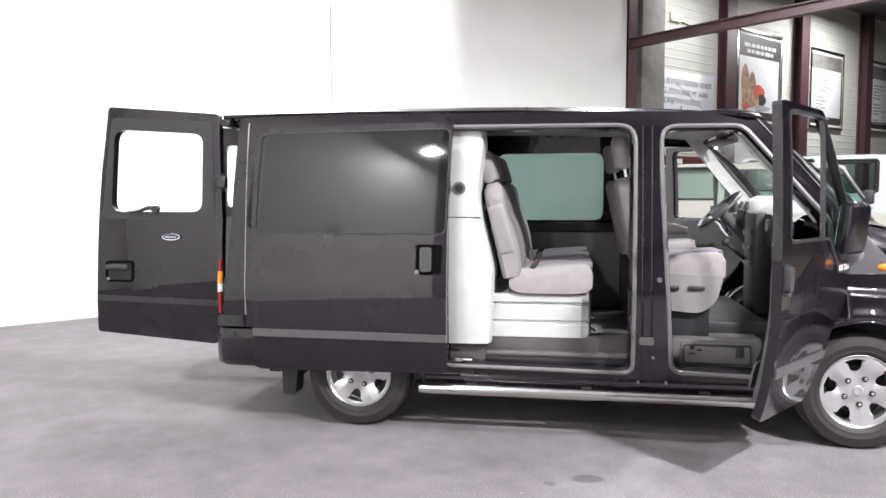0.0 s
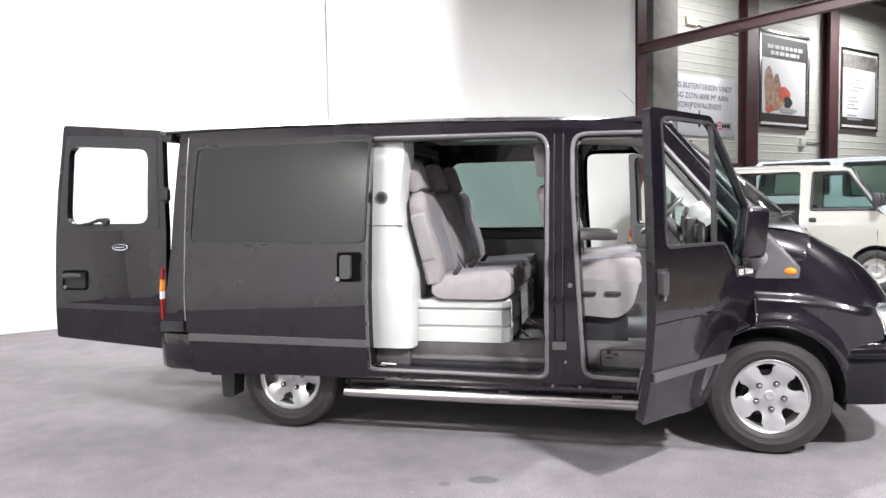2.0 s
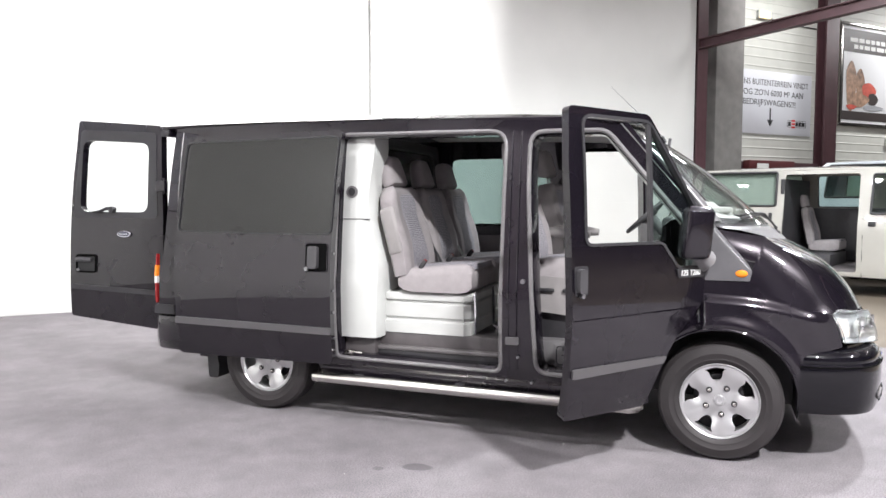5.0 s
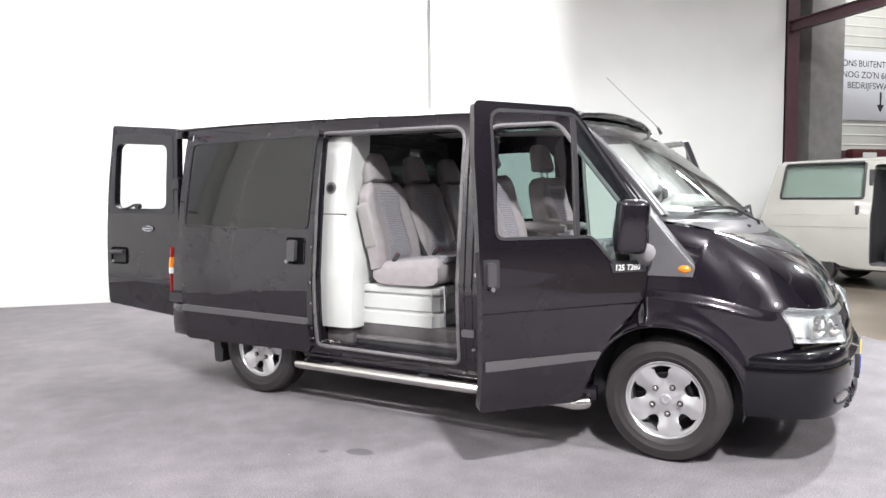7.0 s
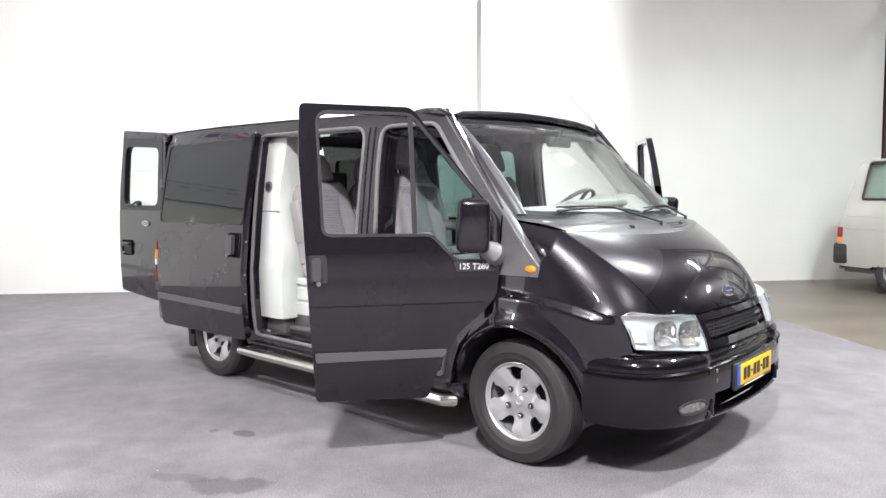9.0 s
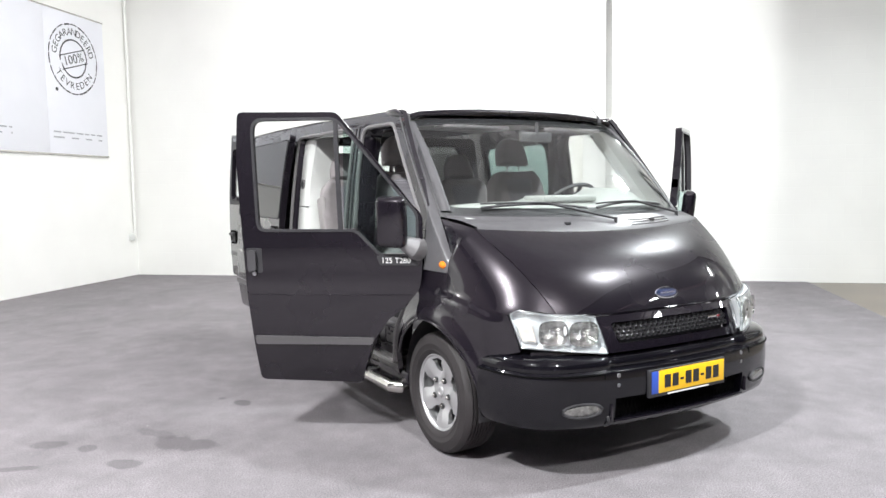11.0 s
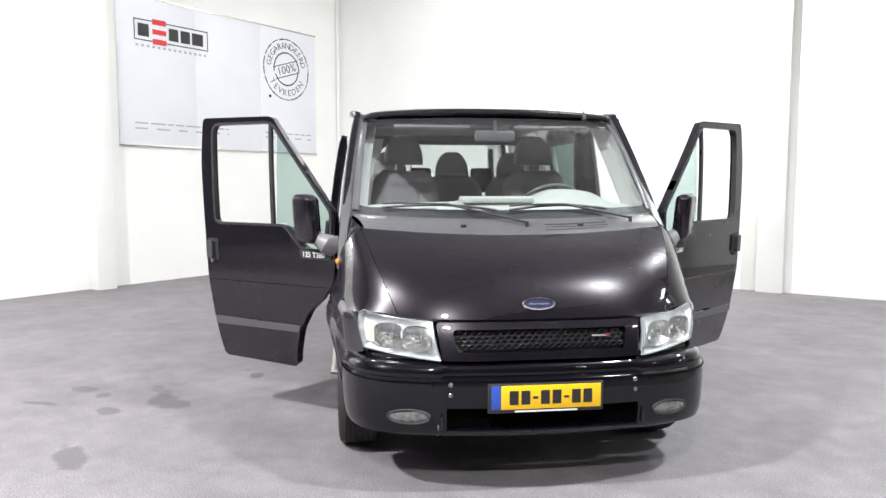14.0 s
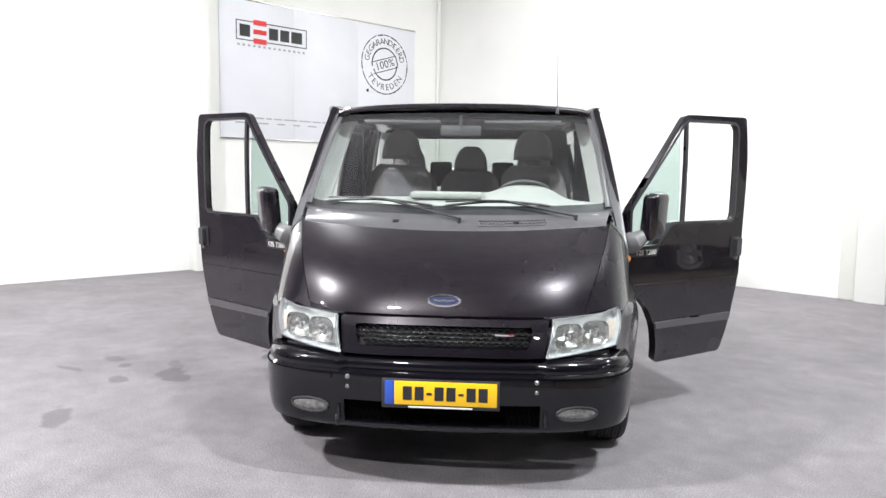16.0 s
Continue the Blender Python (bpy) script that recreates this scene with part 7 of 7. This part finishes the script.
def sign_board():
    b = thing("sign_board", "large white board with a dealer mark and a round stamp", "sign", m=on_side(0.24, 2.07, 0.0))
    W, H = 3.99, 2.16
    for k in range(3):                      # three joined sheets
        bm = bmesh.new()
        box(bm, (W * k / 3 + (0.002 if k else 0), 0, 0.0), (W * (k + 1) / 3, H, 0.018), 0.002)
        part("board", bm, M_BOARD, b, "white board sheet")
    bm = bmesh.new()
    box(bm, (-0.01, -0.022, 0.0), (W + 0.01, 0.0, 0.026), 0.002)
    part("board_rail", bm, M_STEEL, b, "thin metal rail")
    bm = bmesh.new()
    box(bm, (-0.01, H, 0.0), (W + 0.01, H + 0.022, 0.026), 0.002)
    part("board_rail", bm, M_STEEL, b, "thin metal rail")
    e = new("mark")
    e.matrix_basis = Matrix.Translation((0.28, 1.54, 0.019))
    e.parent = b
    mark(e, 1.30, 0.31, M_BLACKINK, M_REDINK)
    for k in range(14):
        bm = bmesh.new()
        flat(bm, 0.30 + k * 0.092, 1.45, 0.30 + k * 0.092 + 0.045, 1.485, 0.0185, 0.001)
        part("small_letter", bm, M_GREYINK, b, "pale grey lettering bar", smooth=0)
    # round stamp
    c = Vector((3.27, 1.47))
    R = 0.545
    random.seed(4)
    bm = bmesh.new()
    def arc(r0, r1, a0, a1, n=6):
        vs = []
        for k in range(n + 1):
            a = a0 + (a1 - a0) * k / n
            vs.append((bm.verts.new((c.x + r0 * math.cos(a), c.y + r0 * math.sin(a), 0.0195)), bm.verts.new((c.x + r1 * math.cos(a), c.y + r1 * math.sin(a), 0.0195))))
        for p, q in zip(vs, vs[1:]):
            bm.faces.new((p[0], p[1], q[1], q[0]))
    a = 0.0
    while a < math.tau:                    # worn, broken outer ring
        d = random.uniform(0.10, 0.30)
        arc(R - random.uniform(0.016, 0.028), R, a, min(a + d, math.tau))
        a += d + random.uniform(0.015, 0.07)
    arc(0.285, 0.31, radians(0), radians(190), 24)
    arc(0.265, 0.29, radians(200), radians(360), 24)
    part("stamp_ring", bm, M_BLACKINK, b, "broken black rings of a round stamp", smooth=0)
    tilt = radians(17)
    bm = bmesh.new()
    for o in (0.105, -0.105):
        m = Matrix.Translation((c.x, c.y, 0.0195)) @ Matrix.Rotation(tilt, 4, "Z")
        box(bm, (-0.30, o - 0.008, 0), (0.30, o + 0.008, 0.001), 0, m)
    part("stamp_band", bm, M_BLACKINK, b, "tilted band lines", smooth=0)
    letters("stamp_text", "100%", 0.20, 0.0005, M_BLACKINK, b, Matrix.Translation((c.x, c.y, 0.020)) @ Matrix.Rotation(tilt, 4, "Z"), "black stamped figures", 0.42)
    for text, a0, a1, top in (("GEGARANDEERD", 168, 18, True), ("TEVREDEN", 215, 325, False)):
        for k, ch in enumerate(text):
            t = radians(a0 + (a1 - a0) * k / (len(text) - 1))
            m = Matrix.Translation((c.x + 0.415 * math.cos(t), c.y + 0.415 * math.sin(t), 0.020)) @ Matrix.Rotation(t - math.pi / 2 if top else t + math.pi / 2, 4, "Z")
            letters("stamp_letter", ch, 0.155, 0.0005, M_BLACKINK, b, m)
    bm = bmesh.new()
    bmesh.ops.create_circle(bm, cap_ends=True, segments=12, radius=0.03, matrix=Matrix.Translation((c.x - 0.40, c.y - 0.50, 0.0195)))
    part("stamp_blot", bm, M_BLACKINK, b, "", smooth=0)
    # two lines of small print, unreadable
    for x0, x1 in ((0.25, 1.95), (2.75, 3.85)):
        for y in (0.315, 0.235):
            x = x0
            while x < x1:
                w = random.uniform(0.10, 0.26)
                bm = bmesh.new()
                flat(bm, x, y, min(x + w, x1), y + 0.022, 0.0185, 0.001)
                part("small_print", bm, M_GREYINK, b, "grey bar of small print", smooth=0)
                x += w + (0.04 if y > 0.3 else 0.16)


sign_board()

# service pipe in the corner, with a clamp box near the floor
bm = bmesh.new()
p0, p1 = hall(-S0 + 0.035, N0 - 0.10, 0.70), hall(-S0 + 0.035, N0 - 0.10, 7.2)
cyl(bm, p0, p1, 0.022, n=12)
pipe = tagged(mesh_from("service_pipe", bm, M_WALL), "white painted pipe running up the room corner", "pipe")
bm = bmesh.new()
box(bm, hall(-S0, N0 - 0.16, 0.62) - Vector((0.05, 0.05, 0)), hall(-S0, N0 - 0.16, 0.74) + Vector((0.05, 0.05, 0)), 0.01)
part("outlet_box", bm, M_WHITEP, pipe, "small white outlet box")


# ---------------------------------------------------------------- signs and posters on the cladding
def hall_sign():
    b = thing("wall_sign", "white Dutch text sign with a black arrow", "sign", m=on_hall(11.25, 2.95, 0.03))
    bm = bmesh.new()
    box(bm, (0, 0, -0.02), (2.78, 1.43, 0.0), 0.003)
    part("sign_panel", bm, M_BOARD, b, "white sign panel")
    for text, y, x0, x1 in (("OP ONS BUITENTERREIN VINDT", 1.16, 0.02, 2.66), ("U NOG ZO'N 6000 M² AAN", 0.93, 0.12, 2.48), ("BEDRIJFSWAGENS!!!", 0.71, 0.46, 2.22)):
        letters("sign_text", text, 0.19, 0.001, M_BLACKINK, b, Matrix.Translation(((x0 + x1) / 2, y, 0.001)), "", x1 - x0)
    bm = bmesh.new()
    x = 1.36
    vs = [bm.verts.new((x + a, c, 0.002)) for a, c in ((-0.025, 0.60), (-0.025, 0.33), (-0.10, 0.33), (0, 0.17), (0.10, 0.33), (0.025, 0.33), (0.025, 0.60))]
    bm.faces.new(vs[::-1])
    bmesh.ops.recalc_face_normals(bm, faces=bm.faces)
    part("arrow", bm, M_BLACKINK, b, "black arrow pointing down", smooth=0)
    e = new("mark")
    e.matrix_basis = Matrix.Translation((1.95, 0.19, 0.001))
    e.parent = b
    mark(e, 0.66, 0.16, M_BLACKINK, M_REDINK)


hall_sign()


def poster(s0, s1, z0, z1, photo):
    b = thing("poster", "framed dark-headed poster with pictures" if photo else "framed white poster with lines of text", "poster", "hall posters", m=on_hall(s0, z0, 0.05))
    w, h = s1 - s0, z1 - z0
    bm = bmesh.new()
    box(bm, (0, 0, -0.05), (w, h, 0.0), 0.004)
    part("poster_sheet", bm, M_POSTER, b, "white poster sheet")
    for nm, lo, hi in (("frame_rail", (-0.03, -0.04, -0.05), (w + 0.03, 0.05, 0.03)), ("frame_rail", (-0.03, h - 0.05, -0.05), (w + 0.03, h + 0.04, 0.03)),
                       ("frame_stile", (-0.04, 0.05, -0.05), (0.05, h - 0.05, 0.03)), ("frame_stile", (w - 0.05, 0.05, -0.05), (w + 0.04, h - 0.05, 0.03))):
        bm = bmesh.new()
        box(bm, lo, hi, 0.012)
        part(nm, bm, M_STEEL, b, "silver poster frame")
    m = 0.12
    bm = bmesh.new()
    flat(bm, m, h - m - (0.55 if photo else 0.42), w - m, h - m, 0.001)
    part("poster_header", bm, M_DKBROWN if photo else M_PHOTOGREY, b, "dark printed header", smooth=0)
    bm = bmesh.new()
    flat(bm, m, m, w - m, m + 0.22, 0.001)
    part("poster_footer", bm, M_DKBROWN, b, "", smooth=0)
    for x0, x1 in ((0.0, m), (w - m, w)):
        bm = bmesh.new()
        flat(bm, x0 if x0 else 0.05, m, x1 if x0 == 0 else w - 0.05, h - m, 0.001)
        part("poster_edge", bm, M_DKBROWN, b, "", smooth=0)
    if photo:
        for y, x0, x1 in ((h - 0.42, 0.35, w - 0.3), (h - 0.58, 0.5, w - 0.45)):
            bm = bmesh.new()
            x = x0
            while x < x1:
                d = random.uniform(0.14, 0.3)
                flat(bm, x, y, min(x + d, x1), y + 0.10, 0.003)
                x += d + 0.05
            part("header_bars", bm, M_PAPER, b, "white bars of lettering", smooth=0)
        for (x, y, rx, ry, mt) in ((0.42, 0.95, 0.20, 0.62, M_PHOTO), (0.78, 0.95, 0.17, 0.45, M_PHOTO), (1.12, 0.85, 0.28, 0.22, M_POPPY), (1.30, 0.66, 0.20, 0.16, M_DKBROWN), (0.70, 0.62, 0.42, 0.18, M_PHOTO), (1.3, 0.45, 0.4, 0.07, M_GREYINK), (0.45, 0.44, 0.2, 0.06, M_POPPY)):
            bm = bmesh.new()
            z = 0.003 + 0.0007 * len(b.children)
            vs = [bm.verts.new((x + rx * math.cos(a) * (1 + 0.15 * math.sin(3 * a + x)), y + ry * math.sin(a), z)) for a in [k * math.tau / 20 for k in range(20)]]
            bm.faces.new(vs)
            part("printed_shape", bm, mt, b, "", smooth=0)
    else:
        y = h - 0.78
        for k in range(11):
            if k in (5, 9):
                y -= 0.10
            bm = bmesh.new()
            flat(bm, 0.38, y, 0.38 + random.uniform(0.4, 0.95), y + 0.045, 0.002)
            part("text_bar", bm, M_GREYINK, b, "grey bar of small text", smooth=0)
            y -= 0.105


M_DKBROWN = material("dark_print", (0.045, 0.035, 0.033), 0.5)
M_PHOTOGREY = material("grey_photo", (0.22, 0.21, 0.20), 0.5, var=0.6, vscale=5)
M_POPPY = material("red_print", (0.55, 0.10, 0.07), 0.5, var=0.3, vscale=12)
poster(15.05, 17.35, 3.30, 5.75, True)
poster(19.10, 21.25, 3.40, 5.70, False)
poster(23.20, 25.40, 3.45, 5.75, False)

# lit emergency lamp and its cable, switch box, red lintel
b = thing("emergency_lamp", "small box lamp glowing warm yellow on the cladding", "lamp", m=on_hall(12.30, 5.62, 0.0))
bm = bmesh.new()
box(bm, (-0.20, -0.10, 0), (0.20, 0.10, 0.07), 0.015)
part("lamp_case", bm, M_WHITEP, b)
bm = bmesh.new()
box(bm, (-0.185, -0.085, 0.07), (0.185, 0.085, 0.085), 0.008)
part("lamp_cover", bm, M_SIGNGLOW, b, "glowing yellow cover")
bm = bmesh.new()
tube(bm, [(0.2, -0.05, 0.02), (0.6, -0.10, 0.02), (1.2, -0.12, 0.02), (1.85, -0.12, 0.02)], 0.014, 6)
part("lamp_cable", bm, M_DARK, b)
b = thing("switch_box", "small yellowed switch box with a conduit", "switch", m=on_hall(17.15, 2.93, 0.0))
bm = bmesh.new()
box(bm, (-0.12, -0.11, 0), (0.12, 0.11, 0.08), 0.012)
part("case", bm, M_CLAD, b, "yellowed plastic case")
bm = bmesh.new()
cyl(bm, (0.12, 0.0, 0.03), (1.0, 0.0, 0.03), 0.016, n=8)
part("conduit", bm, M_TRIM, b, "grey conduit")
bm = bmesh.new()
box(bm, (11.0, 5.78, 2.05), (14.1, 5.98, 2.30), 0.01)
lin = tagged(mesh_from("trim_lintel", bm, M_MAROON, None, "", HALL.copy()), "dark red steel lintel along the foot of the cladding", "beam", kind="structure")
b = thing("red_heater", "red wall heater box with a white label", "heater", m=on_hall(11.5, 2.06, 0.24))
bm = bmesh.new()
box(bm, (0, 0, 0), (1.5, 0.26, 0.18), 0.02)
part("heater_case", bm, M_OXRED, b, "red enamelled case")
bm = bmesh.new()
box(bm, (0.25, 0.08, 0.18), (0.62, 0.19, 0.184))
part("heater_label", bm, M_PAPER, b, "plain white label")


# ---------------------------------------------------------------- parked vans in the hall
def parked_van(m, paint, L, H, W, label, open_side=True, zoff=0.0):
    """Short-nosed van; local x forward from the rear axle, y to its left."""
    v = thing("parked_van", label, "van", "parked vans", m=m)
    hw = W / 2
    prof = [(0.20, hw - 0.05), (0.45, hw - 0.01), (0.80, hw), (1.10, hw - 0.01), (0.62 * H, hw - 0.05), (0.93 * H, hw - 0.15), (H, hw - 0.20)]

    def sy(z):
        return smooth_table(prof, z)

    def arch(cx, r=0.37):
        return [(cx + r * math.cos(a), 0.34 + r * math.sin(a)) for a in [radians(180 - d) for d in range(-10, 191, 14)]]
    out = [(-0.84, 0.37), (-0.40, 0.355), (-0.33, 0.385), (0.0, 0.40), (0.33, 0.385), (0.40, 0.345), (0.60, 0.31), (L - 0.43, 0.29)] + arch(L) + [(L + 0.55, 0.27), (L + 0.80, 0.34), (L + 0.84, 0.62), (L + 0.74, 0.92), (L + 0.30, 1.08),
           (L + 0.02, 1.20), (L - 0.36, 0.945 * H), (L - 0.55, 0.975 * H), (0.8, 0.985 * H), (-0.54, 0.98 * H), (-0.64, 0.945 * H), (-0.79, 0.66 * H), (-0.87, 0.80)]
    gap = rounded([(0.80, 0.36), (1.86, 0.36), (1.86, 0.935 * H), (0.80, 0.935 * H)], 0.05)
    w_rear = rounded([(-0.55, 0.686 * H), (0.68, 0.686 * H), (0.68, 0.955 * H), (-0.49, 0.955 * H)], 0.04)
    w_mid = rounded([(0.92, 0.665 * H), (1.76, 0.665 * H), (1.76, 0.945 * H), (0.92, 0.945 * H)], 0.06)
    w_front = rounded([(2.02, 0.63 * H), (2.90, 0.63 * H), (2.86, 0.67 * H), (2.52, 0.925 * H), (2.04, 0.925 * H)], 0.03)
    for sg in (-1, 1):
        f = lambda x, z, sg=sg, o=0.0: (x, sg * sy(z), z)
        bm = bmesh.new()
        skin(bm, out, [w_rear, w_front] + ([gap] if sg < 0 and open_side else [w_mid]), f, (0, sg, 0), 0.03, 0.12)
        part("body_side", bm, paint, v)
        for w in [w_rear, w_front] + ([] if sg < 0 and open_side else [w_mid]):
            bm = bmesh.new()
            skin(bm, shrink(w, -0.01), [], lambda x, z, sg=sg: (x, sg * (sy(z) + 0.004), z), (0, sg, 0), 0.004, 0.25)
            g = part("side_window", bm, M_TINT, v, "tinted side window")
            g.visible_shadow = False
            bm = bmesh.new()
            tube(bm, [(x, sg * (sy(z) + 0.006), z) for x, z in dense(w, 0.12)], 0.018, 8, True)
            part("window_rubber", bm, M_DARK, v, "black window rubber")
        # pressed line and door shut lines
        bm = bmesh.new()
        tube(bm, [(x, sg * (sy(0.93) + 0.001), 0.93) for x in (-0.8, 0.0, 0.76)], 0.006, 6)
        tube(bm, [(x, sg * (sy(1.11) + 0.001), 1.11) for x in (-0.76, 0.0, 0.76)], 0.004, 6)
        part("swage_line", bm, paint, v)
        bm = bmesh.new()
        for x in (1.93, 2.93):
            tube(bm, [(x, sg * (sy(z) + 0.0), z) for z in (0.30, 0.6, 0.9, 1.18)], 0.005, 6)
        part("shut_line", bm, M_DARK, v)
        bm = bmesh.new()
        box(bm, (2.0, sg * (sy(1.1) + 0.012) - 0.014, 1.06), (2.10, sg * (sy(1.1) + 0.012) + 0.014, 1.13), 0.01)
        part("door_handle", bm, M_DARK, v, "black door handle")
        bm = bmesh.new()
        box(bm, (2.86, sg * (hw + 0.09) - 0.08, 0.645 * H), (2.98, sg * (hw + 0.09) + 0.08, 0.755 * H), 0.03)
        part("door_mirror", bm, M_DARK, v, "black door mirror")
        bm = bmesh.new()
        skin(bm, rounded([(-0.87, 0.80), (-0.79, 0.80), (-0.785, 0.95), (-0.865, 0.95)], 0.02), [], lambda x, z, sg=sg: (x, sg * (sy(z) + 0.008), z), (0, sg, 0), 0.03, 0.1)
        tl = part("tail_lamp", bm, M_RED, v, "red and amber tail lamp")
        bm = bmesh.new()
        skin(bm, rounded([(-0.87, 0.725), (-0.79, 0.725), (-0.79, 0.797), (-0.87, 0.797)], 0.012), [], lambda x, z, sg=sg: (x, sg * (sy(z) + 0.008), z), (0, sg, 0), 0.03, 0.1)
        part("indicator_lens", bm, M_AMBER, tl, "amber indicator lens")
        for cx in (0.0, L):
            bm = bmesh.new()
            vsr = loft(bm, [[(cx + 0.37 * math.cos(a), sg * y, 0.34 + 0.37 * math.sin(a)) for y in (hw - 0.03, hw - 0.30)] for a in [radians(d) for d in range(-10, 191, 12)]])
            bm.faces.new([r[1] for r in vsr])
            bmesh.ops.recalc_face_normals(bm, faces=bm.faces)
            part("arch_liner", bm, M_DARK, v)
            hub = new("wheel")
            hub.matrix_basis = Matrix.Translation((cx, sg * (hw - 0.12), 0.32)) @ (Matrix.Rotation(math.pi, 4, "Z") if sg < 0 else Matrix.Identity(4))
            hub.parent = v
            bm = bmesh.new()
            lathe(bm, [(0.19, -0.09), (0.21, -0.10), (0.27, -0.105), (0.31, -0.09), (0.32, -0.06), (0.32, 0.06), (0.31, 0.09), (0.27, 0.105), (0.21, 0.10), (0.19, 0.09)], 40)
            part("tyre", bm, M_RUBBER, hub)
            bm = bmesh.new()
            lathe(bm, [(0.205, 0.098), (0.195, 0.085), (0.185, 0.04), (0.13, 0.03), (0.115, 0.055), (0.07, 0.06), (0.05, 0.045), (0.0, 0.045)], 40)
            part("rim", bm, M_ALLOY, hub, "plain silver steel rim")
    # roof, front, rear, floor
    bm = bmesh.new()
    def rz(x, y):
        return (x, y, smooth_table([(-0.63, 0.945 * H), (-0.50, 0.99 * H), (0.5, H), (1.6, 1.0 * H), (L - 0.55, 0.975 * H), (L - 0.36, 0.945 * H)], x) - 0.06 * (abs(y) / (hw - 0.18)) ** 4)
    skin(bm, [(-0.63, -hw + 0.17), (L - 0.36, -hw + 0.17), (L - 0.36, hw - 0.17), (-0.63, hw - 0.17)], [], rz, (0, 0, 1), 0.03, 0.15)
    part("roof", bm, paint, v)
    bm = bmesh.new()
    loft(bm, [[(x + 0.05 * (1 - (y / hw) ** 2), y * sy(z) / hw, z) for y in [hw * k / 8 for k in range(-8, 9)]] for x, z in ((L - 0.38, 0.95 * H), (L + 0.02, 1.20))])
    ws = part("windscreen", bm, M_GLASS, v, "clear windscreen")
    ws.visible_shadow = False
    bm = bmesh.new()
    loft(bm, [[(x + 0.05 * (1 - (y / hw) ** 2), y * (sy(z) + 0.002) / hw, z) for y in [hw * k / 8 for k in range(-8, 9)]] for x, z in ((L + 0.02, 1.20), (L + 0.30, 1.08), (L + 0.74, 0.92), (L + 0.82, 0.62), (L + 0.80, 0.30))])
    part("nose", bm, paint, v)
    bm = bmesh.new()
    loft(bm, [[(x - 0.03 * (1 - (y / hw) ** 2), y * (sy(z) + 0.002) / hw, z) for y in [hw * k / 8 for k in range(-8, 9)]] for x, z in ((-0.62, 0.955 * H), (-0.79, 0.66 * H), (-0.87, 0.80), (-0.84, 0.32))])
    part("tailgate", bm, paint, v)
    bm = bmesh.new()
    box(bm, (-0.94, -hw - 0.012, 0.40), (-0.71, hw + 0.012, 0.715), 0.045)
    part("rear_bumper", bm, M_DARK, v, "black plastic rear bumper")
    bm = bmesh.new()
    box(bm, (-0.80, -hw + 0.08, 0.28), (L + 0.5, hw - 0.08, 0.40), 0.01)
    part("floor_pan", bm, M_FLOORMAT, v)
    bm = bmesh.new()
    box(bm, (0.55, hw - 0.16, 0.40), (1.95, hw - 0.12, 0.66 * H), 0.01)
    box(bm, (-0.70, hw - 0.16, 0.40), (0.55, hw - 0.12, 0.64 * H), 0.01)
    part("side_lining", bm, M_DARK, v)
    if open_side:
        seat(Matrix.Translation((0.95, 0.25, 0.60)), 0.52, v, "bench_seat", "grey cloth seat behind the open side door", 12, False, 0, 0.62)
        bm = bmesh.new()
        box(bm, (0.90, -0.60, 0.40), (1.45, 0.55, 0.60), 0.02)
        part("seat_base", bm, M_DARK, v)
        bm = bmesh.new()
        box(bm, (0.74, -hw + 0.10, 0.38), (0.80, hw - 0.12, 0.90 * H), 0.01)
        part("partition", bm, M_DARK, v)
        bm = bmesh.new()
        skin(bm, shrink(w_rear, -0.03), [], lambda x, z: (x, -sy(z) + 0.055, z), (0, -1, 0), 0.01, 0.2)
        part("load_lining", bm, M_OFFWHITE, v, "pale board behind the side window")
        bm = bmesh.new()
        box(bm, (0.59, -sy(1.18) - 0.022, 1.11), (0.64, -sy(1.18) - 0.001, 1.25), 0.01)
        part("latch_handle", bm, M_DARK, v, "black upright handle")
    return v


ang = radians(-19.47)
dv, nv = Vector((math.cos(ang), math.sin(ang), 0)), Vector((-math.sin(ang), math.cos(ang), 0))
base = Vector((3.17, 7.85, 0)) + nv * 0.86 - Vector((0, 0, 0.012))
parked_van(Matrix.Translation(base) @ Matrix.Rotation(ang, 4, "Z"), M_OFFWHITE, 2.92, 1.985, 1.84, "cream-white delivery van with its side door open", True)
base2 = base + nv * 2.75 + dv * 1.35
parked_van(Matrix.Translation(base2) @ Matrix.Rotation(ang, 4, "Z"), M_BLUEWHITE, 3.1, 2.19, 1.95, "cool-white taller van parked behind another", False)
